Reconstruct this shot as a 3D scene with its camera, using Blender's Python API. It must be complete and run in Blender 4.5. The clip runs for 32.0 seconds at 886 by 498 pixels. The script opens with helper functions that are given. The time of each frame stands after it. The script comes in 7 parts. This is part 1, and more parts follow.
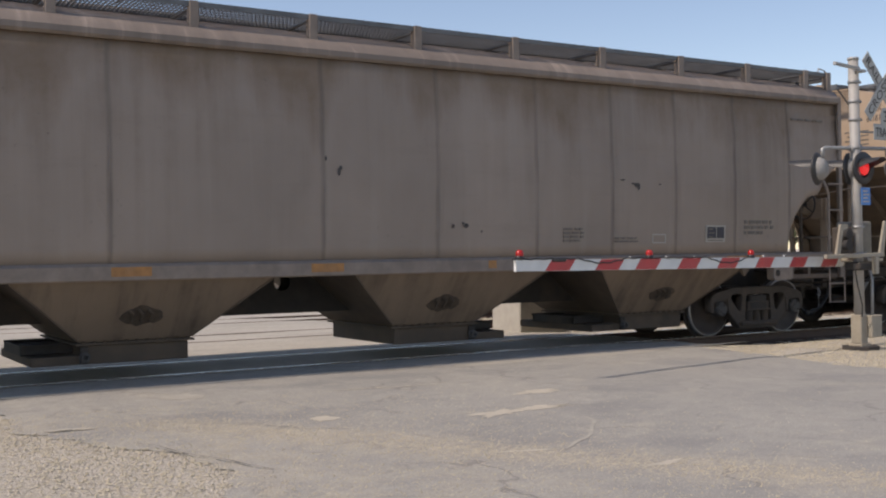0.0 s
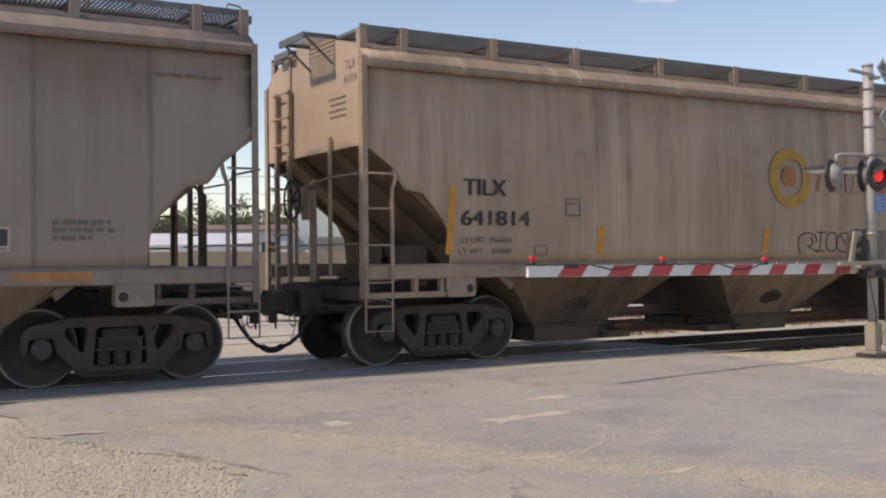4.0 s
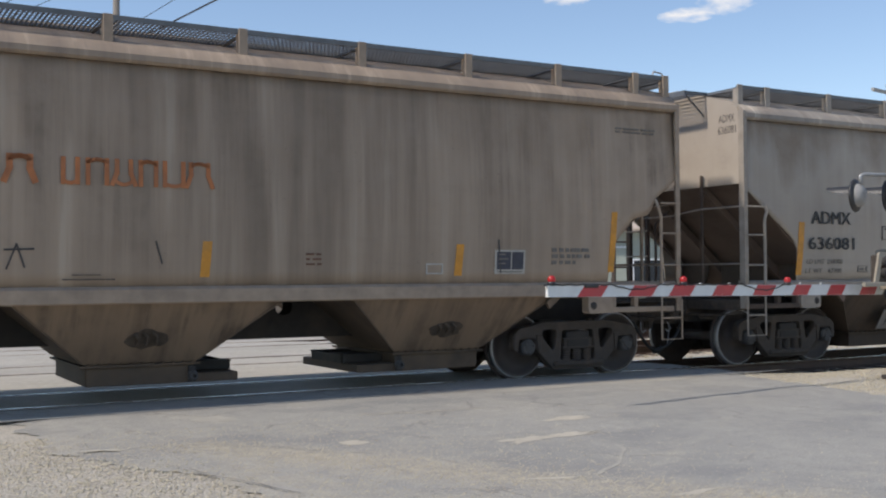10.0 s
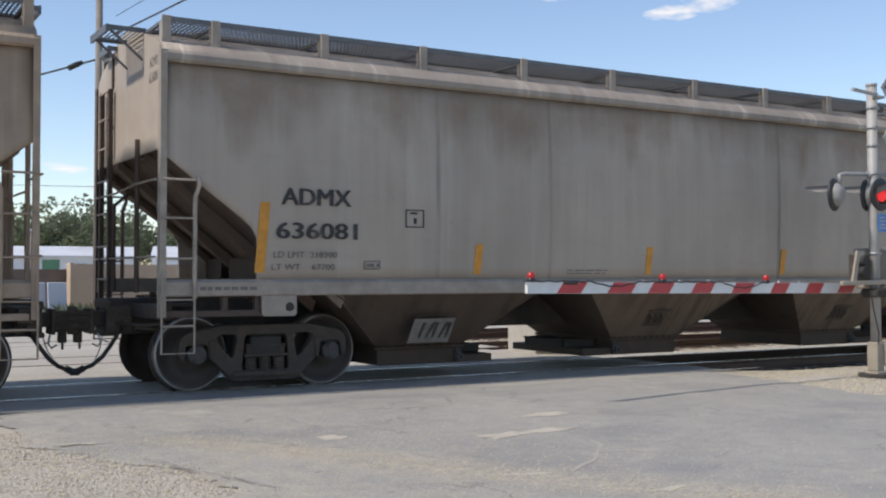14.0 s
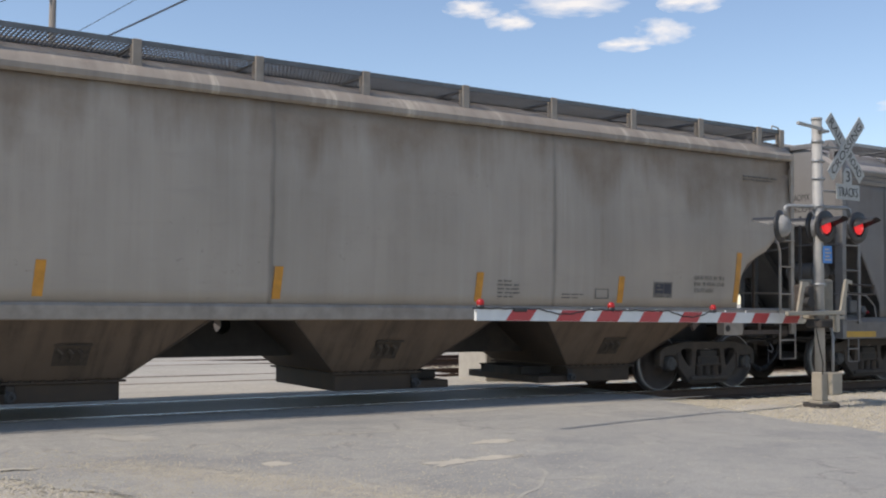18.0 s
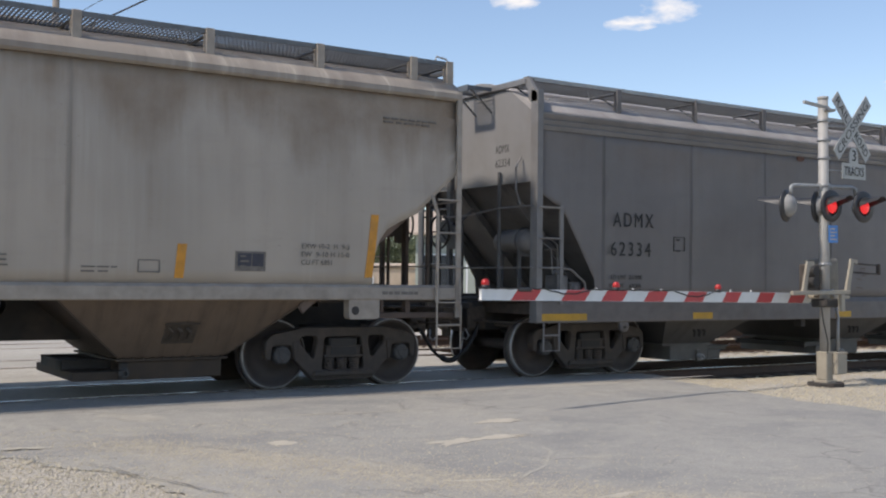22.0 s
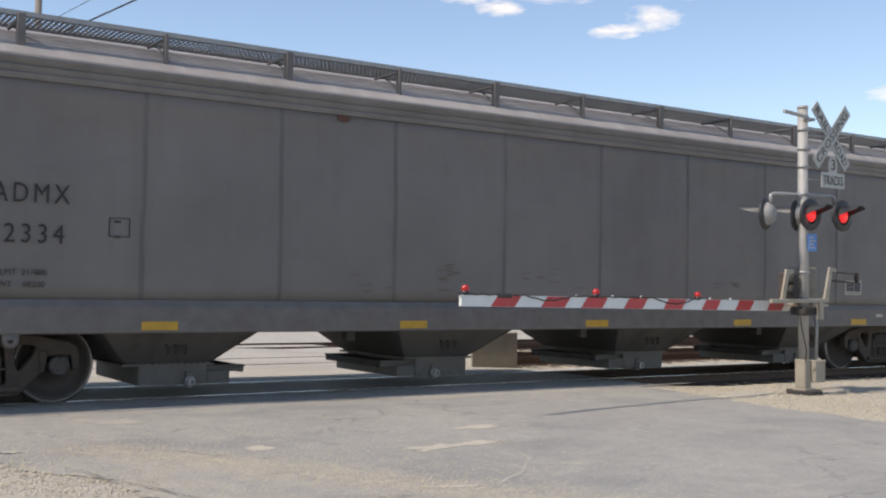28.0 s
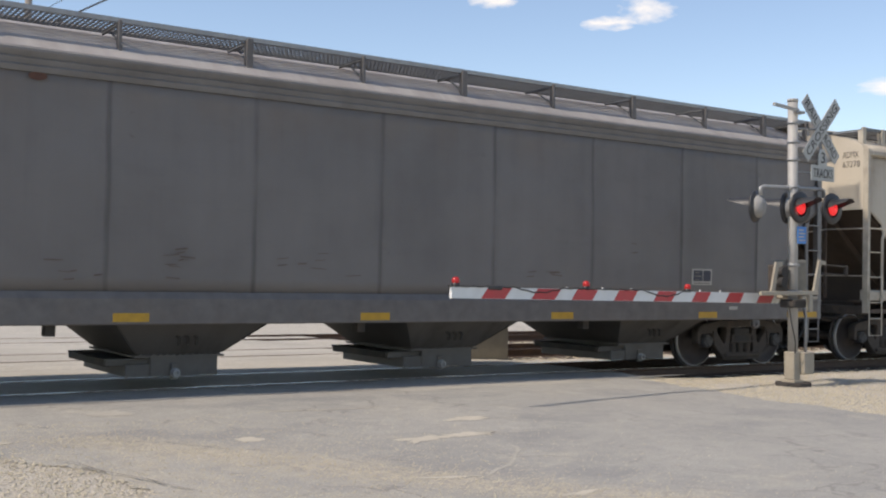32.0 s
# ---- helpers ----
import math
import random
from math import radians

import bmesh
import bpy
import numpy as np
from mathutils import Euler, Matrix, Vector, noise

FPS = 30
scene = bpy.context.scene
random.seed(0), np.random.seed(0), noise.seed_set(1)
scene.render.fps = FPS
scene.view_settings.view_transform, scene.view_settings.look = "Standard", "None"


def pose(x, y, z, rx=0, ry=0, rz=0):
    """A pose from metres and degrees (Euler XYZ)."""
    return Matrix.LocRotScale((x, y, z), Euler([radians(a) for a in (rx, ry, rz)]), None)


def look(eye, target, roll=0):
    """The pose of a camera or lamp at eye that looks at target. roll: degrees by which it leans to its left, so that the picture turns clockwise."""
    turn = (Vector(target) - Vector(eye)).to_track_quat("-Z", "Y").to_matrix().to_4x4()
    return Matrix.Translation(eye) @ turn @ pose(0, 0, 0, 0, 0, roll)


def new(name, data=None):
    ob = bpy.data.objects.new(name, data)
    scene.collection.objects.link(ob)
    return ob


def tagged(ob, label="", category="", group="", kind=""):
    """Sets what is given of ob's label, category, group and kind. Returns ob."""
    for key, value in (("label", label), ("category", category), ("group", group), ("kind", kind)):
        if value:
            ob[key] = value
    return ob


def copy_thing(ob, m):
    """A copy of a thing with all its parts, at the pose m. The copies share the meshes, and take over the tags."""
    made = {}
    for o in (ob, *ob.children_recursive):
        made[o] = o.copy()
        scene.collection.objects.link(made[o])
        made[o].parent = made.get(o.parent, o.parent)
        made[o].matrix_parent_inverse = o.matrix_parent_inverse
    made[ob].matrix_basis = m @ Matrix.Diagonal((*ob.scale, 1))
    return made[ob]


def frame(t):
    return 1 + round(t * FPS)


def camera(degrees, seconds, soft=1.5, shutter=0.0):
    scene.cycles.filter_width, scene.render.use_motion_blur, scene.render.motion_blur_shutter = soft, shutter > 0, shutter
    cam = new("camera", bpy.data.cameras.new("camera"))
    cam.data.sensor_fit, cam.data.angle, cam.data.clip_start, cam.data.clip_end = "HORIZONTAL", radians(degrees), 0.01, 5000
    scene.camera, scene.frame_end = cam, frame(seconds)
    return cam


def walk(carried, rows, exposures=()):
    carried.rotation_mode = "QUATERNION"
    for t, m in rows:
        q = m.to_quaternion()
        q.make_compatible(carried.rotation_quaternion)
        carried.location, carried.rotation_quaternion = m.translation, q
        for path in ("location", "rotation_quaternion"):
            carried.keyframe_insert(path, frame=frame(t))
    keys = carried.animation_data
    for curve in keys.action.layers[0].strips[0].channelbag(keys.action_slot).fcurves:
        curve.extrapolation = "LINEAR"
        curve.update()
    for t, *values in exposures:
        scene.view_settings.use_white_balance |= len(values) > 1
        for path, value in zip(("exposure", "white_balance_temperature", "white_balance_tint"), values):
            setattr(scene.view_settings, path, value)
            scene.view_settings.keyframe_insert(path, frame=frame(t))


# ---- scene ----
# ---- camera ----
EYE = 1.432          # height of the lens over the rail heads
TRACK = 13.772       # distance of the first track's centre line
cam = camera(44.5, 32.0, soft=2.1)
CAMERA_ROWS = [
    (0.0, pose(-0.077, 0.090, EYE - 0.013, 90.25, 0.81, -31.66)),
    (0.5, pose(-0.069, 0.093, EYE - 0.009, 90.30, 0.66, -31.95)),
    (1.0, pose(-0.065, 0.095, EYE - 0.005, 90.23, 0.67, -32.00)),
    (1.5, pose(-0.071, 0.094, EYE - 0.005, 90.02, 0.76, -31.82)),
    (2.0, pose(-0.075, 0.089, EYE - 0.004, 89.83, 0.68, -31.58)),
    (2.5, pose(-0.078, 0.091, EYE - 0.005, 89.83, 0.64, -31.45)),
    (4.5, pose(-0.088, 0.086, EYE + 0.007, 90.63, 0.55, -30.95)),
    (5.0, pose(-0.080, 0.082, EYE + 0.004, 90.68, 0.72, -30.96)),
    (5.5, pose(-0.075, 0.072, EYE - 0.004, 90.77, 0.76, -30.74)),
    (6.0, pose(-0.075, 0.063, EYE - 0.011, 90.69, 0.97, -30.53)),
    (6.5, pose(-0.073, 0.055, EYE - 0.006, 90.40, 1.04, -30.37)),
    (7.0, pose(-0.071, 0.053, EYE - 0.001, 90.13, 0.61, -30.10)),
    (7.5, pose(-0.063, 0.059, EYE + 0.002, 90.38, 0.29, -30.02)),
    (8.0, pose(-0.051, 0.056, EYE + 0.005, 90.38, 0.68, -29.36)),
    (8.5, pose(-0.050, 0.048, EYE + 0.002, 90.44, 0.23, -28.51)),
    (9.0, pose(-0.047, 0.040, EYE - 0.002, 90.81, 0.62, -28.63)),
    (9.5, pose(-0.039, 0.035, EYE - 0.004, 91.22, 0.24, -29.11)),
    (10.0, pose(-0.019, 0.031, EYE - 0.002, 91.54, 0.39, -29.59)),
    (10.5, pose(-0.010, 0.024, EYE - 0.002, 91.84, 0.03, -29.82)),
    (11.0, pose(-0.001, 0.019, EYE + 0.002, 91.88, 0.09, -30.28)),
    (11.5, pose(0.007, 0.011, EYE + 0.005, 92.00, 0.31, -30.62)),
    (12.0, pose(0.011, 0.006, EYE + 0.007, 92.05, 0.09, -30.75)),
    (12.5, pose(0.011, 0.002, EYE + 0.006, 91.92, 0.18, -30.89)),
    (13.0, pose(0.015, 0.000, EYE + 0.007, 91.70, 0.02, -30.96)),
    (13.5, pose(0.009, -0.003, EYE + 0.003, 91.64, -0.01, -30.67)),
    (14.0, pose(0.010, -0.007, EYE + 0.003, 91.28, -0.05, -30.44)),
    (14.5, pose(0.011, -0.013, EYE + 0.002, 90.94, 0.36, -30.32)),
    (15.0, pose(0.014, -0.021, EYE - 0.001, 91.06, 0.09, -30.62)),
    (15.5, pose(0.020, -0.021, EYE + 0.001, 91.10, 0.03, -31.02)),
    (17.5, pose(0.048, -0.031, EYE + 0.002, 92.35, -0.56, -32.44)),
    (18.0, pose(0.053, -0.039, EYE + 0.000, 92.70, -0.68, -32.86)),
    (18.5, pose(0.059, -0.041, EYE - 0.000, 92.30, -0.72, -32.87)),
    (19.0, pose(0.068, -0.041, EYE + 0.001, 91.78, -0.50, -33.01)),
    (19.5, pose(0.069, -0.039, EYE - 0.001, 91.39, -0.48, -32.89)),
    (20.0, pose(0.065, -0.038, EYE - 0.006, 91.36, -0.52, -32.86)),
    (20.5, pose(0.062, -0.036, EYE - 0.008, 91.39, -0.73, -32.75)),
    (21.0, pose(0.058, -0.035, EYE - 0.007, 91.54, -0.60, -32.63)),
    (21.5, pose(0.051, -0.035, EYE - 0.004, 91.58, -0.62, -32.62)),
    (22.0, pose(0.053, -0.038, EYE + 0.001, 91.63, -0.63, -32.60)),
    (22.5, pose(0.052, -0.039, EYE + 0.002, 91.71, -0.71, -32.64)),
    (23.0, pose(0.052, -0.038, EYE + 0.003, 91.74, -0.86, -32.71)),
    (23.5, pose(0.054, -0.037, EYE + 0.007, 91.64, -0.84, -32.77)),
    (24.0, pose(0.059, -0.035, EYE + 0.010, 91.48, -0.88, -32.83)),
    (24.5, pose(0.062, -0.034, EYE + 0.010, 91.34, -0.86, -32.89)),
    (25.0, pose(0.064, -0.034, EYE + 0.010, 91.30, -0.88, -33.09)),
    (25.5, pose(0.067, -0.035, EYE + 0.011, 91.44, -0.89, -33.06)),
    (26.0, pose(0.072, -0.039, EYE + 0.010, 91.94, -0.93, -33.26)),
    (26.5, pose(0.076, -0.045, EYE + 0.003, 92.09, -0.94, -33.43)),
    (28.5, pose(0.082, -0.065, EYE - 0.002, 91.87, -1.02, -33.50)),
    (29.0, pose(0.082, -0.072, EYE - 0.003, 91.72, -0.84, -33.56)),
    (29.5, pose(0.086, -0.074, EYE - 0.003, 91.63, -0.87, -33.72)),
    (30.0, pose(0.088, -0.079, EYE - 0.003, 91.50, -0.96, -33.81)),
    (30.5, pose(0.091, -0.081, EYE - 0.002, 91.44, -0.88, -33.85)),
    (31.0, pose(0.086, -0.084, EYE - 0.002, 91.41, -1.13, -33.83)),
    (31.5, pose(0.085, -0.085, EYE - 0.001, 91.52, -1.05, -33.88)),
    (32.0, pose(0.085, -0.085, EYE + 0.000, 91.54, -1.08, -33.91)),
]

TRAIN_ROWS = [
    (0, 18.191), (0.5, 16.792), (1, 15.422), (1.5, 14.075), (2, 12.758), (2.5, 11.418), (4.5, 6.219), (5, 4.931), (5.5, 3.666), (6, 2.427), (6.5, 1.238), (7, 0.001), (7.5, -1.261), (8, -2.492), (8.5, -3.690), (9, -4.866), (9.5, -6.012), (10, -7.134), (10.5, -8.239), (11, -9.357), (11.5, -10.464), (12, -11.569), (12.5, -12.661), (13, -13.743), (13.5, -14.809), (14, -15.865), (14.5, -16.892), (15, -17.909), (15.5, -18.944), (17.5, -22.906), (18, -23.816), (18.5, -24.717), (19, -25.610), (19.5, -26.491), (20, -27.359), (20.5, -28.207), (21, -29.058), (21.5, -29.886), (22, -30.690), (22.5, -31.492), (23, -32.279), (23.5, -33.056), (24, -33.828), (24.5, -34.569), (25, -35.296), (25.5, -35.991), (26, -36.659), (26.5, -37.310), (28.5, -39.706), (29, -40.230), (29.5, -40.744), (30, -41.218), (30.5, -41.667), (31, -42.083), (31.5, -42.464), (32, -42.820)]

EXPOSURES = [(0, 0.04, 7350, 18), (4.5, 0.1, 7550, 19), (6.5, 0.06, 7300, 19), (8.5, -0.04, 6800, 19), (10, 0.08, 6650, 12), (13, 0.18, 6650, 13), (15.5, 0.14, 6750, 13), (19, 0.12, 6800, 13), (26, 0.32, 6850, 14), (29, 0.28, 7100, 14), (32, 0.27, 7150, 14)]
walk(cam, CAMERA_ROWS, EXPOSURES)

# ---- daylight ----
SUN_DIR = Vector((-0.66, 0.045, 0.75)).normalized()
world = bpy.data.worlds.new("sky")
scene.world = world
world.use_nodes = True
wn = world.node_tree.nodes
sky = wn.new("ShaderNodeTexSky")
sky.sky_type, sky.sun_disc = "NISHITA", False
sky.sun_elevation = math.asin(SUN_DIR.z)
sky.sun_rotation = math.atan2(SUN_DIR.x, SUN_DIR.y)
sky.altitude, sky.air_density, sky.dust_density, sky.ozone_density = 200, 0.95, 0.2, 1.6
world.node_tree.links.new(sky.outputs[0], wn["Background"].inputs[0])
wn["Background"].inputs[1].default_value = 0.15
sun_data = bpy.data.lights.new("sun", "SUN")
sun_data.energy, sun_data.angle, sun_data.color = 3.4, radians(4.0), (1.0, 0.95, 0.87)
sun = new("sun", sun_data)
sun.matrix_world = look(SUN_DIR * 100, (0, 0, 0))


# ---- materials ----
class Nodes:
    """A small writer for node materials."""

    def __init__(self, name):
        self.mat = bpy.data.materials.new(name)
        self.mat.use_nodes = True
        self.tree = self.mat.node_tree
        self.bsdf = self.tree.nodes["Principled BSDF"]
        self.coord = self.add("ShaderNodeTexCoord").outputs["Object"]

    def add(self, kind, **inputs):
        node = self.tree.nodes.new(kind)
        for key, value in inputs.items():
            self.put(node.inputs[key.replace("_", " ")], value)
        return node

    def put(self, socket, value):
        if hasattr(value, "links"):
            self.tree.links.new(value, socket)
        else:
            socket.default_value = value

    def scaled(self, x, y, z, shift=0.0):
        m = self.add("ShaderNodeMapping", Vector=self.coord)
        m.inputs["Scale"].default_value = (x, y, z)
        m.inputs["Location"].default_value = (shift, shift * 1.3, shift * 0.7)
        return m.outputs[0]

    def noise(self, scale, where=None, detail=4.0, rough=0.6):
        return self.add("ShaderNodeTexNoise", Vector=where or self.coord, Scale=scale, Detail=detail, Roughness=rough).outputs["Fac"]

    def ramp(self, fac, low, high, a=0.0, b=1.0):
        n = self.add("ShaderNodeMapRange", Value=fac)
        n.inputs["From Min"].default_value, n.inputs["From Max"].default_value = low, high
        n.inputs["To Min"].default_value, n.inputs["To Max"].default_value = a, b
        return n.outputs[0]

    def math(self, op, a, b=0.0):
        n = self.add("ShaderNodeMath")
        n.operation = op
        self.put(n.inputs[0], a), self.put(n.inputs[1], b)
        return n.outputs[0]

    def mix(self, fac, a, b, kind="MIX"):
        n = self.tree.nodes.new("ShaderNodeMix")
        n.data_type, n.blend_type = "RGBA", kind
        self.put(n.inputs["Factor"], fac)
        for socket, value in ((n.inputs[6], a), (n.inputs[7], b)):
            self.put(socket, (*value, 1) if isinstance(value, tuple) and len(value) == 3 else value)
        return n.outputs[2]

    def bump(self, height, strength=0.3, distance=0.01):
        n = self.add("ShaderNodeBump", Height=height, Strength=strength, Distance=distance)
        self.tree.links.new(n.outputs[0], self.bsdf.inputs["Normal"])

    def done(self, colour, rough=0.6, metal=0.0):
        self.put(self.bsdf.inputs["Base Color"], (*colour, 1) if isinstance(colour, tuple) and len(colour) == 3 else colour)
        self.put(self.bsdf.inputs["Roughness"], rough)
        self.bsdf.inputs["Metallic"].default_value = metal
        return self.mat

    def z(self):
        return self.add("ShaderNodeSeparateXYZ", Vector=self.coord).outputs["Z"]


def plain(name, colour, rough=0.6, metal=0.0, spread=0.25, scale=9.0, dirt=(0.10, 0.08, 0.06), dirt_amount=0.35):
    n = Nodes(name)
    grain = n.noise(scale)
    fine = n.noise(scale * 9, detail=3.0)
    c = n.mix(n.ramp(grain, 0.3, 0.75), tuple(v * (1 - spread) for v in colour), tuple(min(1, v * (1 + spread * 0.5)) for v in colour))
    c = n.mix(n.ramp(n.noise(scale * 0.35), 0.52, 0.8, 0, dirt_amount), c, dirt)
    n.bump(fine, 0.15, 0.004)
    return n.done(c, n.ramp(grain, 0.2, 0.8, rough - 0.1, min(1, rough + 0.12)), metal)


def car_paint(name, base, streak, light, streaks=0.6, lights=0.3, rust=0.25, shift=0.0, rough=0.62, seams=(), stain=(), full_runs=False):
    """Weathered body paint: rain streaks down the sides, bleached runs, brown dust under the eaves, scuffs."""
    n = Nodes(name)
    broad = n.noise(1.0, n.scaled(0.55, 0.4, 0.35, shift), 3.0)
    runs = n.noise(1.0, n.scaled(4.2, 1.0, 0.22, shift + 3), 5.0, 0.55)
    fine_runs = n.noise(1.0, n.scaled(13.0, 2.0, 0.45, shift + 9), 4.0, 0.6)
    blotch = n.noise(2.2, n.scaled(1, 1, 1, shift + 5), 6.0, 0.65)
    c = n.mix(n.ramp(broad, 0.3, 0.7), tuple(v * 0.86 for v in base), tuple(min(1, v * 1.1) for v in base))
    # each run starts at the eaves and gives out at a height of its own
    column = n.noise(1.0, n.scaled(1.7, 0.0, 0.0, shift + 2), 5.0, 0.7)
    fall = n.ramp(n.math("ADD", n.z(), n.math("MULTIPLY", column, 4.4)), 3.5, 5.0, 1.0 if full_runs else 0.15, 1.0)
    patchy = n.ramp(n.noise(1.0, n.scaled(0.45, 0.2, 0.3, shift + 23), 3.0), 0.38, 0.6, 0.35, 1.0)
    c = n.mix(n.math("MULTIPLY", n.math("MULTIPLY", n.ramp(runs, 0.46, 0.66), n.ramp(blotch, 0.3, 0.62, 0.25 * streaks, streaks)), n.math("MULTIPLY", fall, patchy)), c, streak)
    c = n.mix(n.math("MULTIPLY", n.math("MULTIPLY", n.ramp(fine_runs, 0.54, 0.72), n.ramp(blotch, 0.35, 0.7, 0.1 * streaks, 0.55 * streaks)), fall), c, streak)
    # faint horizontal scuffs and hand-high grime
    wipe = n.noise(1.0, n.scaled(0.9, 1.0, 5.0, shift + 29), 5.0, 0.65)
    c = n.mix(n.ramp(wipe, 0.56, 0.72, 0, 0.22), c, tuple(v * 0.72 for v in base))
    c = n.mix(n.math("MULTIPLY", n.ramp(runs, 0.46, 0.33), n.ramp(fine_runs, 0.42, 0.62, 0, lights)), c, light)
    # dust washed down from the roof in scallops of uneven depth
    wash = n.noise(1.0, n.scaled(0.85, 0.0, 0.12, shift + 7), 6.0, 0.62)
    under = n.math("MULTIPLY", n.ramp(n.math("ADD", n.z(), n.math("MULTIPLY", wash, 3.2)), 4.75, 5.35), n.ramp(blotch, 0.25, 0.6, 0.55, 1.0))
    c = n.mix(n.math("MULTIPLY", under, rust), c, (0.165, 0.108, 0.064))
    scuff = n.math("MULTIPLY", n.ramp(n.noise(9.0, n.scaled(1, 1, 1.6, shift), 6.0, 0.7), 0.62, 0.74), n.ramp(n.noise(0.9, n.scaled(1, 1, 1, shift + 11)), 0.5, 0.62))
    c = n.mix(n.math("MULTIPLY", scuff, 0.55), c, (0.07, 0.05, 0.04))
    if stain:
        # a long dark stain round one place of the side, in runs
        away = n.math("ABSOLUTE", n.math("SUBTRACT", n.add("ShaderNodeSeparateXYZ", Vector=n.coord).outputs["X"], stain[0]))
        c = n.mix(n.math("MULTIPLY", n.ramp(away, stain[1], stain[1] * 0.35), n.ramp(runs, 0.36, 0.62, 0.3, stain[2])), c, streak)
    if seams:
        # rust and dirt that has run along the weld seams
        along = n.math("ADD", n.add("ShaderNodeSeparateXYZ", Vector=n.coord).outputs["X"], n.math("MULTIPLY", n.noise(1.5), 0.05))
        worst = 0.0
        for s in seams:
            worst = n.math("MAXIMUM", worst, n.ramp(n.math("ABSOLUTE", n.math("SUBTRACT", along, s + 0.025)), 0.045, 0.012))
        c = n.mix(n.math("MULTIPLY", worst, n.ramp(n.noise(1.0, n.scaled(2.0, 1, 0.7, shift + 17), 4.0), 0.3, 0.7, 0.15, 0.75)), c, tuple(v * 0.42 for v in base))
    n.bump(n.noise(40.0), 0.08, 0.003)
    return n.done(c, n.ramp(blotch, 0.3, 0.7, rough - 0.1, rough + 0.15))


def glow(name, colour, strength):
    n = Nodes(name)
    n.bsdf.inputs["Emission Color"].default_value = (*colour, 1)
    n.bsdf.inputs["Emission Strength"].default_value = strength
    return n.done(tuple(v * 0.5 for v in colour), 0.3)


M = {}
M["steel"] = plain("truck_steel", (0.07, 0.056, 0.046), 0.8, 0.0, 0.4, 7, (0.13, 0.09, 0.062), 0.45)
M["black"] = plain("dark_underframe", (0.045, 0.04, 0.036), 0.8, 0.0, 0.4, 5, (0.11, 0.08, 0.06), 0.6)
M["wheel"] = plain("wheel_steel", (0.07, 0.055, 0.048), 0.7, 0.1, 0.3, 6, (0.12, 0.075, 0.05), 0.5)
M["tread"] = plain("polished_tread", (0.36, 0.35, 0.335), 0.38, 0.45, 0.2, 12, (0.1, 0.08, 0.06), 0.2)
M["bearing"] = plain("bearing_cap", (0.075, 0.072, 0.07), 0.75, 0.0, 0.3, 20)
M["rubber"] = plain("hose_rubber", (0.02, 0.02, 0.021), 0.65, 0.0, 0.3, 10)
M["grating"] = plain("galvanised_grating", (0.16, 0.165, 0.17), 0.5, 0.5, 0.3, 4)
M["galv"] = plain("galvanised_steel", (0.34, 0.34, 0.335), 0.5, 0.4, 0.2, 8, (0.2, 0.17, 0.14), 0.3)
M["orange"] = plain("amber_reflector", (0.62, 0.27, 0.03), 0.5, 0.0, 0.25, 9, (0.3, 0.2, 0.1), 0.4)
M["amber_sill"] = plain("faded_amber_reflector", (0.42, 0.2, 0.07), 0.6, 0.0, 0.3, 9, (0.25, 0.18, 0.12), 0.5)
M["yellow"] = plain("yellow_reflector", (0.50, 0.28, 0.022), 0.5, 0.0, 0.2, 9, (0.25, 0.18, 0.08), 0.3)
M["ink"] = plain("black_lettering", (0.028, 0.026, 0.026), 0.6, 0.0, 0.3, 15, (0.26, 0.225, 0.19), 0.45)
M["ink_dark"] = plain("black_lettering_on_grey", (0.022, 0.021, 0.021), 0.6, 0.0, 0.3, 15, (0.07, 0.065, 0.06), 0.4)
M["faint_ink"] = plain("worn_lettering", (0.165, 0.145, 0.125), 0.7, 0.0, 0.3, 25, (0.3, 0.27, 0.23), 0.7)
M["white"] = plain("white_paint", (0.72, 0.72, 0.70), 0.55, 0.0, 0.08, 6, (0.45, 0.42, 0.38), 0.3)
M["red"] = plain("red_sheeting", (0.52, 0.045, 0.05), 0.45, 0.0, 0.15, 6, (0.3, 0.06, 0.05), 0.3)
M["mast"] = plain("aluminium_paint", (0.37, 0.355, 0.33), 0.6, 0.1, 0.15, 6, (0.25, 0.2, 0.16), 0.35)
M["cream"] = plain("cream_enamel", (0.335, 0.295, 0.232), 0.55, 0.0, 0.15, 6, (0.28, 0.2, 0.13), 0.4)
M["hood"] = plain("black_hood", (0.03, 0.03, 0.032), 0.48, 0.0, 0.3, 8)
M["blue_sign"] = plain("blue_sign", (0.06, 0.22, 0.55), 0.4, 0.0, 0.15, 9)
M["sign_white"] = plain("reflective_white", (0.37, 0.365, 0.34), 0.45, 0.0, 0.1, 9, (0.4, 0.38, 0.35), 0.3)
M["lamp_on"] = glow("lit_red_lens", (1.0, 0.03, 0.035), 0.55)
M["lamp_off"] = plain("dark_red_lens", (0.20, 0.02, 0.02), 0.25, 0.0, 0.2, 9)
M["gate_red"] = glow("gate_lamp_red", (0.7, 0.03, 0.03), 0.1)
M["soot"] = plain("oily_soot", (0.085, 0.066, 0.05), 0.85, 0.0, 0.4, 14, (0.15, 0.11, 0.075), 0.6)
M["gear"] = plain("grimy_gear_case", (0.24, 0.215, 0.175), 0.7, 0.0, 0.3, 7, (0.12, 0.09, 0.065), 0.5)
M["concrete"] = plain("weathered_concrete", (0.40, 0.37, 0.32), 0.85, 0.0, 0.15, 5, (0.25, 0.21, 0.17), 0.4)


